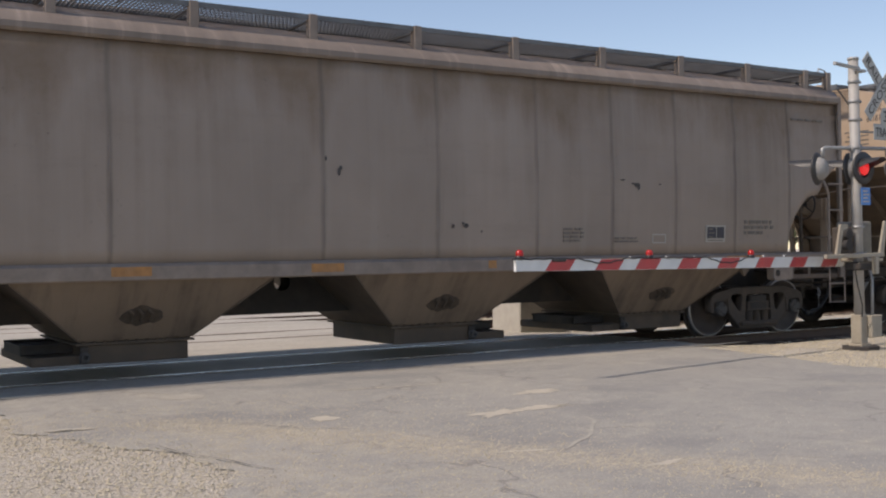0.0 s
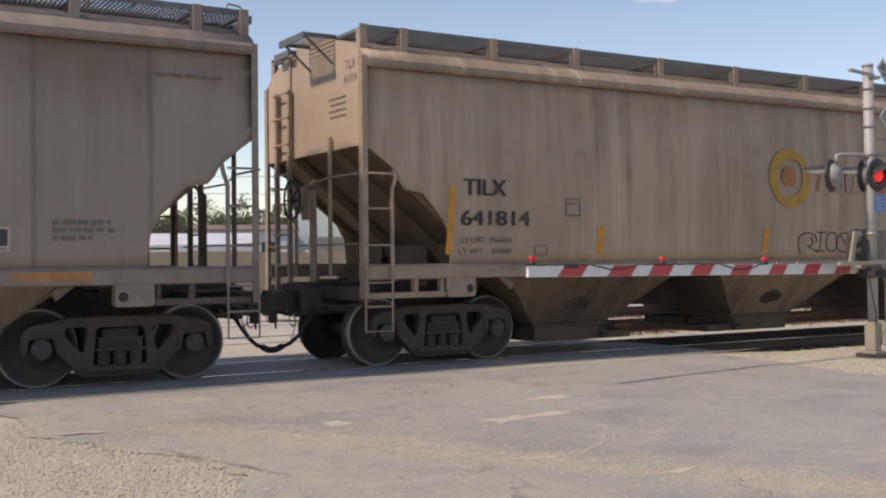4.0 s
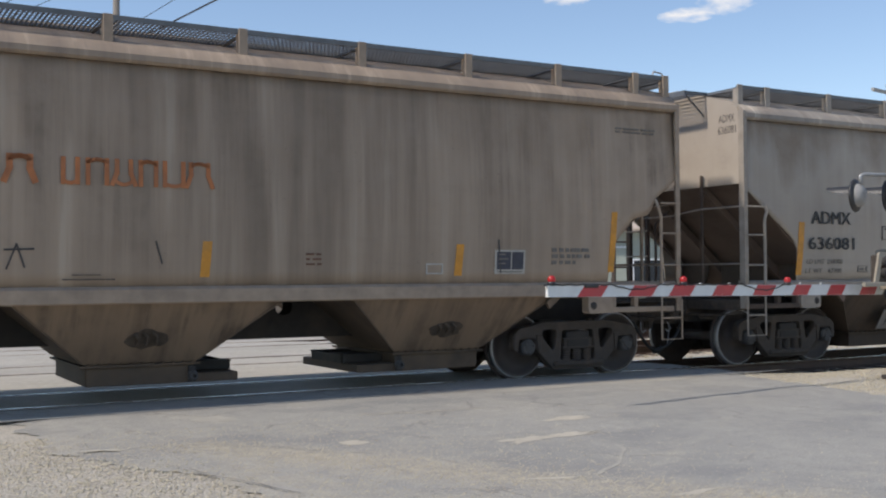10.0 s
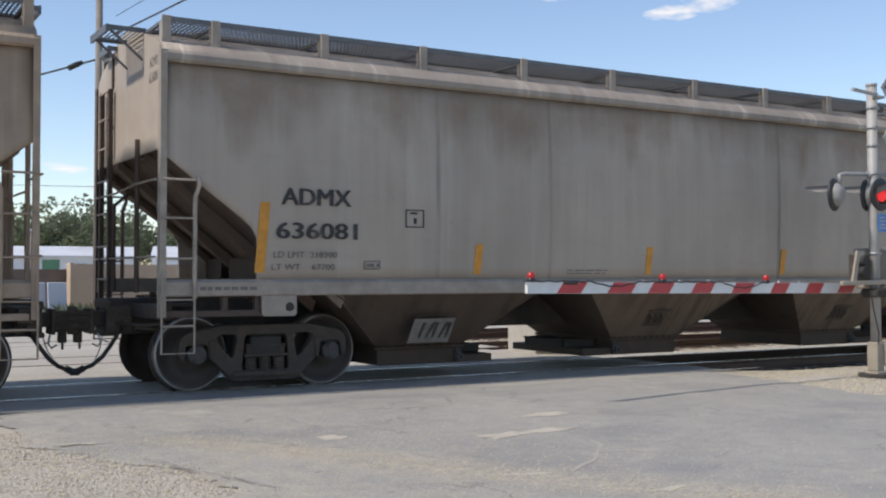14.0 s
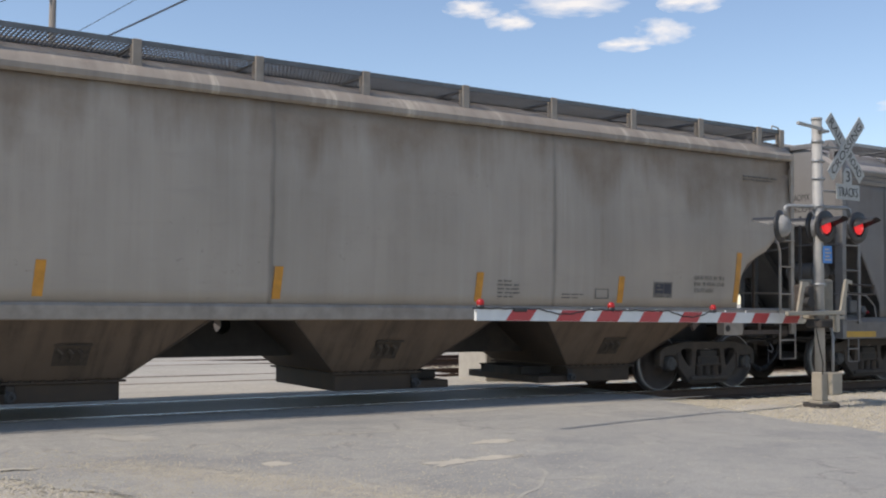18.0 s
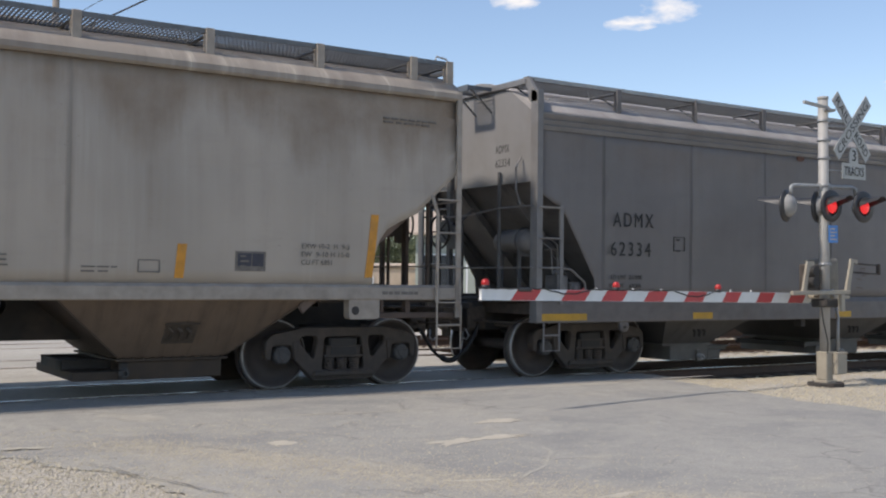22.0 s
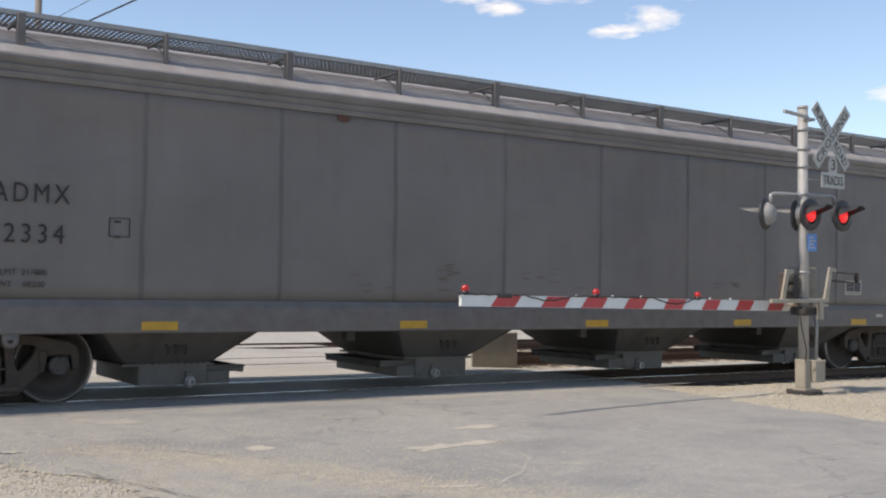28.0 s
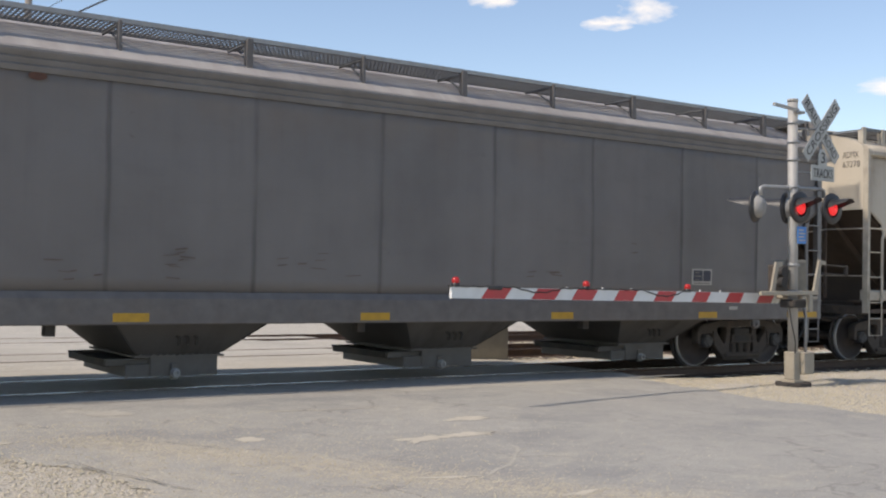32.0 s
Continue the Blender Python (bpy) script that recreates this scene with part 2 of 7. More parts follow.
# ---- mesh helpers ----
def box(bm, x0, x1, y0, y1, z0, z1):
    v = [bm.verts.new((x, y, z)) for x in (x0, x1) for y in (y0, y1) for z in (z0, z1)]
    for f in ((0, 1, 3, 2), (4, 6, 7, 5), (0, 4, 5, 1), (2, 3, 7, 6), (0, 2, 6, 4), (1, 5, 7, 3)):
        bm.faces.new([v[i] for i in f])
    return v


def prism(bm, pts, a, b, axis="y"):
    """A polygon of (x, z), (y, z) or (x, y), pushed from a to b along the third axis."""
    place = {"y": lambda p, q: (p[0], q, p[1]), "x": lambda p, q: (q, p[0], p[1]), "z": lambda p, q: (p[0], p[1], q)}[axis]
    lo, hi = [bm.verts.new(place(p, a)) for p in pts], [bm.verts.new(place(p, b)) for p in pts]
    faces = [bm.faces.new(lo), bm.faces.new(hi[::-1])]
    for i in range(len(pts)):
        j = (i + 1) % len(pts)
        faces.append(bm.faces.new((lo[i], hi[i], hi[j], lo[j])))
    return faces


def tube(bm, pts, r, n=8, r_end=None):
    """A round bar through the points, with closed ends."""
    pts = [Vector(p) for p in pts]
    rings, side = [], None
    for i, p in enumerate(pts):
        way = (pts[min(i + 1, len(pts) - 1)] - pts[max(i - 1, 0)]).normalized()
        side = way.orthogonal() if side is None else side - way * side.dot(way)
        side.normalize()
        up = way.cross(side)
        rad = r if r_end is None else r + (r_end - r) * i / (len(pts) - 1)
        rings.append([bm.verts.new(p + (side * math.cos(a) + up * math.sin(a)) * rad) for a in (2 * math.pi * k / n for k in range(n))])
    for lo, hi in zip(rings, rings[1:]):
        for k in range(n):
            bm.faces.new((lo[k], lo[(k + 1) % n], hi[(k + 1) % n], hi[k])).smooth = n > 6
    bm.faces.new(rings[0][::-1]), bm.faces.new(rings[-1])


def lathe(bm, prof, centre=(0, 0, 0), axis="y", n=32, smooth=True):
    """A profile of (radius, along) turned round an axis through the centre."""
    c = Vector(centre)
    turn = {"y": lambda r, s, a: (r * math.cos(a), s, r * math.sin(a)), "x": lambda r, s, a: (s, r * math.cos(a), r * math.sin(a)),
            "z": lambda r, s, a: (r * math.cos(a), r * math.sin(a), s)}[axis]
    rings = []
    for r, s in prof:
        rings.append([bm.verts.new(c + Vector(turn(max(r, 0.0004), s, 2 * math.pi * k / n))) for k in range(n)])
    for lo, hi in zip(rings, rings[1:]):
        for k in range(n):
            bm.faces.new((lo[k], lo[(k + 1) % n], hi[(k + 1) % n], hi[k])).smooth = smooth


def soften(bm, width=0.008, segments=1):
    bmesh.ops.recalc_face_normals(bm, faces=bm.faces[:])
    edges = [e for e in bm.edges if len(e.link_faces) == 2 and e.calc_face_angle(0) > 0.6]
    bmesh.ops.bevel(bm, geom=edges, offset=width, segments=segments, affect="EDGES", profile=0.5, clamp_overlap=True)


def part(name, bm, material, parent, label="", at=None):
    bmesh.ops.recalc_face_normals(bm, faces=bm.faces[:])
    me = bpy.data.meshes.new(name)
    bm.to_mesh(me), bm.free()
    me.materials.append(material)
    ob = new(name, me)
    ob.parent = parent
    if at is not None:
        ob.location = at
    if label:
        ob["label"] = label
    return ob


def single(name, bm, material, label, category, kind="", group=""):
    return tagged(part(name, bm, material, None), label, category, group, kind)


def empty(name, label, category, group="", at=(0, 0, 0)):
    ob = new(name)
    ob.empty_display_size = 0.1
    ob.location = at
    return tagged(ob, label, category, group)


def words(text, width, height, depth=0.004, spacing=1.0):
    """The letters of a text as a bmesh in the x-z plane, from the origin to the right and up."""
    cu = bpy.data.curves.new("letters", "FONT")
    cu.body, cu.extrude, cu.resolution_u, cu.space_character = text, 0.5, 3, spacing
    ob = bpy.data.objects.new("letters", cu)
    scene.collection.objects.link(ob)
    me = bpy.data.meshes.new_from_object(ob.evaluated_get(bpy.context.evaluated_depsgraph_get()))
    bm = bmesh.new()
    bm.from_mesh(me)
    bpy.data.objects.remove(ob), bpy.data.curves.remove(cu), bpy.data.meshes.remove(me)
    xs, ys = [v.co.x for v in bm.verts], [v.co.y for v in bm.verts]
    sx, sy = width / (max(xs) - min(xs)), height / (max(ys) - min(ys))
    for v in bm.verts:
        v.co = ((v.co.x - min(xs)) * sx, v.co.z * depth, (v.co.y - min(ys)) * sy)
    return bm

# ---- covered hopper cars ----
PITCH = 20.85        # from car to car
GAUGE_HALF = 0.755
WHEEL_R = 0.45
WHEELS = []          # axles that turn: object, place along the train
CARS = []


def side_off(z, kind):
    """How far the side stands from the centre line at a height."""
    if kind == "curved":
        return float(np.interp(z, (1.1, 1.35, 1.8, 2.5, 3.2, 3.7, 3.86), (1.55, 1.56, 1.595, 1.612, 1.60, 1.565, 1.545)))
    return float(np.interp(z, (0.8, 1.2, 1.6, 2.6, 3.62), (1.56, 1.56, 1.575, 1.58, 1.565)))


CUT_A = ((9.73, 2.87), (9.31, 2.57), (9.22, 2.40), (9.14, 2.31), (8.90, 2.27), (8.76, 2.14), (8.58, 1.93), (8.48, 1.72), (8.45, 1.56), (8.50, 1.44), (8.56, 1.35))
CUT_C = ((9.73, 2.90), (9.06, 2.30), (8.78, 2.17), (8.62, 2.08), (8.51, 1.93), (8.44, 1.72), (8.42, 1.52), (8.44, 1.44), (8.52, 1.35))
CUT_D = ((9.73, 2.80), (9.31, 2.475), (9.08, 2.30), (8.91, 2.18), (8.76, 2.07), (8.65, 1.965), (8.59, 1.84), (8.575, 1.68), (8.585, 1.60), (8.60, 1.44), (8.62, 1.35))
CUT_B = ((9.53, 2.72), (9.20, 2.54), (9.12, 2.52), (9.00, 2.37), (8.70, 1.88), (8.45, 1.46), (8.43, 1.40), (8.52, 1.22), (8.52, 1.20))


def side_panel(bm, sign, kind, half, z_sill, z_eave, cut_front, cut_rear, seams, dent, seed):
    """One side sheet with its cut-away ends, weld seams and shallow dents, 18 mm thick."""
    def bottom(x):
        cut = cut_front if x < 0 else cut_rear
        inner = min(p[0] for p in cut)
        if abs(x) <= inner:
            return z_sill
        pts = sorted((p for p in cut[:-2]), key=lambda p: p[0])
        return float(np.interp(abs(x), [p[0] for p in pts], [p[1] for p in pts]))
    xs = set(np.round(np.arange(-half, half + 0.01, 0.3), 3))
    for cut, s in ((cut_front, -1), (cut_rear, 1)):
        inner = min(p[0] for p in cut)
        xs |= {round(s * p[0], 3) for p in cut[:-2]} | {round(s * (inner - 0.004), 3)}
    for s in seams:
        xs |= {round(s - 0.03, 3), round(s - 0.008, 3), round(s + 0.008, 3), round(s + 0.03, 3)}
    xs = sorted(x for x in xs if -half <= x <= half)
    rows, rng = 14, random.Random(seed)
    shift = Vector((rng.uniform(0, 50), rng.uniform(0, 50), rng.uniform(0, 50)))
    outer, inner_v = [], []
    for x in xs:
        z0 = bottom(x)
        near = min((abs(x - s) for s in seams), default=9)
        ridge = 0.010 if near < 0.012 else (-0.012 if near < 0.05 else 0.0)
        co, ci = [], []
        for k in range(rows + 1):
            z = z0 + (z_eave - z0) * k / rows
            fade = min(1.0, (z - z0) * 3, (z_eave - z) * 3)
            d = min(0.0, dent * (noise.noise(Vector((x * 0.7, z * 0.9, 0)) + shift) - 0.35)) * fade
            if len(seams) > 5:
                lo, hi = max([q for q in seams if q <= x], default=-half), min([q for q in seams if q > x], default=half)
                d -= 0.022 * (1 - (2 * (x - lo) / max(hi - lo, 0.01) - 1) ** 2) * fade * (0.6 + 0.4 * math.sin(lo * 5))
            d *= float(np.interp(z, (2.5, 3.0), (0.3, 1.0)))
            y = side_off(z, kind) + d + ridge * fade
            co.append(bm.verts.new((x, sign * y, z)))
            ci.append(bm.verts.new((x, sign * (side_off(z, kind) - 0.018), z)))
        outer.append(co), inner_v.append(ci)
    for grid in (outer, inner_v):
        for a, b in zip(grid, grid[1:]):
            for k in range(rows):
                bm.faces.new((a[k], b[k], b[k + 1], a[k + 1])).smooth = True
    n = len(xs)
    for i in range(n - 1):
        for k in (0, rows):
            bm.faces.new((outer[i][k], outer[i + 1][k], inner_v[i + 1][k], inner_v[i][k]))
    for i in (0, n - 1):
        for k in range(rows):
            bm.faces.new((outer[i][k], outer[i][k + 1], inner_v[i][k + 1], inner_v[i][k]))


def roof_shell(bm, half, prof):
    """A roof of one curved section along the whole car."""
    full = [(-y, z) for y, z in prof] + [(y, z) for y, z in prof[::-1] if y > 0]
    xs = np.linspace(-half, half, 24)
    grid = [[bm.verts.new((x, y, z)) for y, z in full] for x in xs]
    for a, b in zip(grid, grid[1:]):
        for k in range(len(full) - 1):
            bm.faces.new((a[k], b[k], b[k + 1], a[k + 1])).smooth = True
    for ring in (grid[0], grid[-1]):
        bm.faces.new(ring)


def running_board(bm, x0, x1, y0, y1, z, step):
    """An open walkway grating: cross bars, long bars and edge angles."""
    x = x0
    while x < x1:
        box(bm, x, x + step * 0.34, y0, y1, z, z + 0.016)
        x += step
    for y in (y0, y1 - 0.02):
        box(bm, x0, x1, y, y + 0.02, z - 0.006, z + 0.03)
    for k in range(1, 6):
        y = y0 + (y1 - y0) * k / 6
        box(bm, x0, x1, y, y + 0.006, z + 0.001, z + 0.012)


def rounded(pts, r, n=3):
    """A polygon of (x, z) with its corners rounded off."""
    out = []
    for i, p in enumerate(pts):
        p, q0, q1 = Vector(p), Vector(pts[i - 1]), Vector(pts[(i + 1) % len(pts)])
        a, c = p + (q0 - p).normalized() * min(r, (q0 - p).length * 0.45), p + (q1 - p).normalized() * min(r, (q1 - p).length * 0.45)
        for k in range(n + 1):
            t = k / n
            out.append(a * (1 - t) ** 2 + p * 2 * t * (1 - t) + c * t * t)
    return out


def cut_plate(outline_, holes, depth, bevel):
    """A thick plate in the x-z plane with openings through it and rounded edges."""
    cu = bpy.data.curves.new("plate", "CURVE")
    cu.dimensions, cu.fill_mode, cu.extrude, cu.bevel_depth, cu.bevel_resolution, cu.offset = "2D", "BOTH", depth / 2 - bevel, bevel, 1, -bevel
    for pts in (outline_, *holes):
        sp = cu.splines.new("POLY")
        sp.points.add(len(pts) - 1)
        for point, p in zip(sp.points, pts):
            point.co = (p[0], p[1], 0, 1)
        sp.use_cyclic_u = True
    ob = bpy.data.objects.new("plate", cu)
    scene.collection.objects.link(ob)
    me = bpy.data.meshes.new_from_object(ob.evaluated_get(bpy.context.evaluated_depsgraph_get()))
    bm = bmesh.new()
    bm.from_mesh(me)
    bpy.data.objects.remove(ob), bpy.data.curves.remove(cu), bpy.data.meshes.remove(me)
    for v in bm.verts:
        v.co = (v.co.x, v.co.z, v.co.y)
    return bm


def sideframe_bm():
    """A cast truck side frame: top chord, pedestals over the bearings, sloping arms, spring seat, three openings."""
    right = [(0.60, 0.80), (0.78, 0.755), (1.0, 0.72), (1.09, 0.64), (1.095, 0.40), (1.02, 0.38), (1.005, 0.575), (0.74, 0.575), (0.725, 0.40), (0.66, 0.36), (0.43, 0.115)]
    full = right + [(-x, z) for x, z in right[::-1]]
    tri = [(0.36, 0.685), (0.615, 0.685), (0.625, 0.60), (0.42, 0.37)]
    return cut_plate(rounded(full, 0.05), [rounded([(-0.27, 0.675), (0.27, 0.675), (0.31, 0.245), (-0.31, 0.245)], 0.05), rounded(tri, 0.07), rounded([(-x, z) for x, z in tri[::-1]], 0.07)], 0.15, 0.014)


FRAME_MESH = []


def coil(bm, x, y, z0, z1, r):
    prof, turns = [], 5
    for i in range(turns):
        z, h = z0 + (z1 - z0) * i / turns, (z1 - z0) / turns
        prof += [(r * 0.8, z), (r * 0.97, z + h * 0.14), (r, z + h * 0.4), (r * 0.97, z + h * 0.68), (r * 0.8, z + h * 0.82)]
    lathe(bm, prof, (x, y, 0), "z", 14)


def wheel_mesh(bm, s):
    """A one-piece wheel: flange inside, tread, dished plate and hub; s is its side."""
    lathe(bm, [(r, s * y) for r, y in ((0.09, 0.69), (0.13, 0.70), (0.14, 0.735), (0.36, 0.715), (0.385, 0.69), (0.482, 0.692), (0.488, 0.705), (0.478, 0.72),
                                       (0.453, 0.735), (0.447, 0.82), (0.435, 0.826), (0.385, 0.824), (0.372, 0.80), (0.18, 0.775), (0.155, 0.83), (0.09, 0.835))], n=40)


def truck(car, x, where, mats, dashes):
    """A two-axle truck under a car, centred at x."""
    b = bmesh.new()
    box(b, -0.2, 0.2, -1.1, 1.1, 0.42, 0.66), box(b, -0.25, 0.25, -0.45, 0.45, 0.62, 0.80)
    soften(b, 0.02)
    part("bolster", b, M["black"], car, at=(x, 0, 0))
    for s in (-1, 1):
        if not FRAME_MESH:
            FRAME_MESH.append(part("sideframe", sideframe_bm(), M["steel"], car, "cast steel truck side frame, dusty brown").data)
            frame_ob = bpy.data.objects["sideframe"]
        else:
            frame_ob = new("sideframe", FRAME_MESH[0])
            frame_ob.parent = car
            frame_ob["label"] = "cast steel truck side frame, dusty brown"
        frame_ob.location = (x, s * 1.01, 0)
        b = bmesh.new()
        box(b, -0.44, 0.44, *sorted((s * 0.86, s * 1.13)), 0.16, 0.235)
        soften(b, 0.02)
        part("spring_seat", b, M["steel"], car, at=(x, 0, 0))
        b = bmesh.new()
        box(b, -0.285, 0.285, *sorted((s * 0.86, s * 1.10)), 0.405, 0.44), box(b, -0.26, 0.26, *sorted((s * 0.86, s * 1.105)), 0.535, 0.56)
        for k in (-1, 1):
            prism(b, ((k * 0.25, 0.44), (k * 0.25, 0.535), (k * 0.13, 0.535), (k * 0.10, 0.50), (k * 0.07, 0.44)), *sorted((s * 0.90, s * 1.09)))
        box(b, -0.2, 0.2, *sorted((s * 0.90, s * 1.03)), 0.44, 0.535)
        soften(b, 0.008)
        part("bolster_end", b, M["steel"], car, at=(x, 0, 0))
        for k in (-0.185, 0.0, 0.185):
            b = bmesh.new()
            coil(b, k, s * 1.025, 0.238, 0.405, 0.08)
            part("spring", b, M["steel"], car, at=(x, 0, 0))
    for k in (-1, 1):
        b = bmesh.new()
        tube(b, [(0, -1.02, 0), (0, 1.02, 0)], 0.085, 14)
        axle = part("axle", b, M["wheel"], car, at=(x + k * 0.872, 0, WHEEL_R))
        WHEELS.append((axle, x + k * 0.872 + where))
        for s in (-1, 1):
            b = bmesh.new()
            wheel_mesh(b, s)
            part("wheel", b, M["wheel"], axle)
            b = bmesh.new()
            lathe(b, [(r, s * y) for r, y in ((0.442, 0.737), (0.4565, 0.738), (0.450, 0.818), (0.438, 0.8285), (0.427, 0.8285))], n=40)
            part("tread", b, M["tread"], axle, "bright polished wheel tread")
            b = bmesh.new()
            lathe(b, [(r, s * y) for r, y in ((0.115, 0.96), (0.115, 1.10), (0.10, 1.115), (0.10, 1.125), (0.06, 1.127), (0.055, 1.135), (0.0, 1.135))], n=20, smooth=False)
            for a in range(3):
                an = a * 2.094 + 0.5
                lathe(b, [(0.02, s * 1.12), (0.02, s * 1.145), (0.0, s * 1.145)], (0.075 * math.cos(an), 0, 0.075 * math.sin(an)), n=6)
            part("bearing", b, M["bearing"], axle, "grey roller bearing cap with three bolts")
    for s in (-1, 1):
        for k in (-1, 1):
            b = bmesh.new()
            prism(b, ((k * 0.872 - 0.13, 0.56), (k * 0.872 + 0.13, 0.56), (k * 0.872 + 0.17, 0.64), (k * 0.872 - 0.17, 0.64)), s * 0.95, s * 1.07)
            soften(b, 0.01)
            adapter = part("bearing_adapter", b, M["steel"], car, at=(x, 0, 0))
            b = bmesh.new()
            prism(b, ((k * 0.70, 0.37), (k * 0.665, 0.37), (k * 0.64, 0.62), (k * 0.735, 0.62)), *sorted((s * 1.0, s * 1.105)))
            soften(b, 0.008)
            part("pedestal_leg", b, M["steel"], adapter)
    b = bmesh.new()
    for k in (-1, 1):
        box(b, k * 0.36 - 0.03, k * 0.36 + 0.03, -0.8, 0.8, 0.36, 0.44)
    part("brake_beam", b, M["black"], car, at=(x, 0, 0))
    # plain dark plates added to close the bright view through the frame openings
    for s in (-1, 1):
        b = bmesh.new()
        box(b, -0.36, 0.36, *sorted((s * 0.55, s * 0.60)), 0.18, 0.74)
        soften(b, 0.02)
        part("brake_rigging", b, M["black"], car, at=(x, 0, 0))


def sheet_bm(pts, thick):
    """A flat quad sheet, given by its corners, with a thickness along its normal."""
    b = bmesh.new()
    p = [Vector(q) for q in pts]
    nrm = (p[1] - p[0]).cross(p[2] - p[0]).normalized() * thick
    lo, hi = [b.verts.new(q) for q in p], [b.verts.new(q + nrm) for q in p]
    b.faces.new(lo), b.faces.new(hi[::-1])
    for i in range(len(p)):
        j = (i + 1) % len(p)
        b.faces.new((lo[i], hi[i], hi[j], lo[j]))
    return b


def hopper_bay(car, x, z_top, top_len, top_w, z_bot, bot_len, bot_w, mats, kind, gate):
    """A discharge hopper: sloping sheets as a tapered body, grimy end sheets darkened for shade, bolted flange, outlet
    and a sliding gate that opens towards gate (-1 or 1).
    """
    b = bmesh.new()
    ring = []
    levels = ((z_top, top_len, top_w), (z_bot + 0.03, bot_len + 0.05, bot_w + 0.06), (z_bot, bot_len, bot_w))
    for z, ln, w in levels:
        ring.append([b.verts.new((x + sx * ln / 2, sy * w / 2, z)) for sx, sy in ((-1, -1), (1, -1), (1, 1), (-1, 1))])
    for lo, hi in zip(ring, ring[1:]):
        for k in range(4):
            b.faces.new((lo[k], lo[(k + 1) % 4], hi[(k + 1) % 4], hi[k]))
    b.faces.new(ring[0]), b.faces.new(ring[-1][::-1])
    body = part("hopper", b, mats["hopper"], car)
    # end sheets stand a little past the side sheets, as lapped seams
    for sx in (-1, 1):
        q = [(x + sx * top_len / 2, -top_w / 2 - 0.022, z_top), (x + sx * (bot_len / 2 + 0.02), -bot_w / 2 - 0.03, z_bot + 0.03),
             (x + sx * (bot_len / 2 + 0.02), bot_w / 2 + 0.03, z_bot + 0.03), (x + sx * top_len / 2, top_w / 2 + 0.022, z_top)]
        # their coat is the hopper grime made darker, with shade put into it
        part("end_sheet", sheet_bm(q if sx < 0 else q[::-1], -0.016), mats["slope"], body, "grimy sloping end sheet, shade put into its colour")
    # outlet box with its flange
    if kind == "A":
        o0, o1, zo0, zo1 = x - bot_len / 2 + 0.02, x + bot_len / 2 - 0.02, 0.205, z_bot - 0.03
    else:
        o0, o1, zo0, zo1 = x - 0.36, x + 0.51, 0.16, z_bot - 0.02
    hw = bot_w / 2
    b = bmesh.new()
    box(b, o0, o1, -hw, hw, zo0, zo1)
    soften(b, 0.012)
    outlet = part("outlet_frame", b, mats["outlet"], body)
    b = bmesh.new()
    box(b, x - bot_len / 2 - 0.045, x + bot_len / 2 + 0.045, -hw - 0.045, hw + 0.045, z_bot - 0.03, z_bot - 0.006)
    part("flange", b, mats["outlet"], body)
    b = bmesh.new()
    count = 11 if kind == "A" else 13
    for sy in (-1, 1):
        for k in range(count):
            xx = x - bot_len / 2 + 0.04 + (bot_len - 0.08) * k / (count - 1)
            box(b, xx - 0.014, xx + 0.014, sy * (hw + 0.025) - 0.014, sy * (hw + 0.025) + 0.014, z_bot - 0.008, z_bot + 0.014)
    tagged(part("bolt_row", b, mats["outlet"], body), kind="stuff")
    # sliding gate: two long rails, the gate box between them, cross angle at its end
    edge = o1 if gate > 0 else o0
    reach, boxed = (0.58, 0.55) if kind == "A" else (0.52, 0.3)
    zr0, zr1 = (0.315, 0.43) if kind == "A" else (0.30, 0.385)
    for sy in (-1, 1):
        b = bmesh.new()
        yr = hw - (0.40 if kind == "A" else 0.08)
        box(b, *sorted((edge - gate * 0.05, edge + gate * reach)), *sorted((sy * (yr - 0.08), sy * yr)), zr0, zr1)
        box(b, *sorted((edge - gate * 0.05, edge + gate * reach)), *sorted((sy * yr, sy * (yr + 0.04))), zr1 - 0.025, zr1)
        soften(b, 0.006)
        part("gate_rail", b, M["black"] if kind == "A" else mats["outlet"], body)
    b = bmesh.new()
    box(b, *sorted((edge, edge + gate * boxed)), -hw + 0.01, hw - 0.01, zo0, zr0 - 0.005 if kind == "A" else zo1 - 0.09)
    soften(b, 0.01)
    part("gate_box", b, mats["outlet"], body)
    b = bmesh.new()
    yr = hw - (0.42 if kind == "A" else 0.1)
    box(b, *sorted((edge + gate * (reach - 0.06), edge + gate * reach)), -yr, yr, zr0 - 0.01, zr1 - 0.01)
    box(b, *sorted((edge, edge + gate * (reach - 0.1))), -yr + 0.08, yr - 0.08, zr1 - 0.05, zr1 - 0.035)
    part("gate_leaf", b, M["black"], body)
    # operating shaft with a square socket at each end
    cx, cz = (edge - gate * 0.03, 0.29) if kind == "A" else (edge + (0.30 if gate < 0 else -0.24), 0.205)
    b = bmesh.new()
    tube(b, [(cx, -hw - 0.06, cz), (cx, hw + 0.06, cz)], 0.022, 8)
    shaft = part("gate_shaft", b, M["black"], body)
    for sy in (-1, 1):
        b = bmesh.new()
        lathe(b, [(0.022, sy * (hw + 0.02)), (0.06, sy * (hw + 0.025)), (0.066, sy * (hw + 0.06)), (0.05, sy * (hw + 0.065)), (0.05, sy * (hw + 0.11)), (0.026, sy * (hw + 0.112)), (0.026, sy * (hw + 0.07)), (0.0, sy * (hw + 0.07))], (cx, 0, cz), "y", 10, False)
        part("capstan", b, M["galv"] if kind == "B" else M["bearing"], shaft)
        b = bmesh.new()
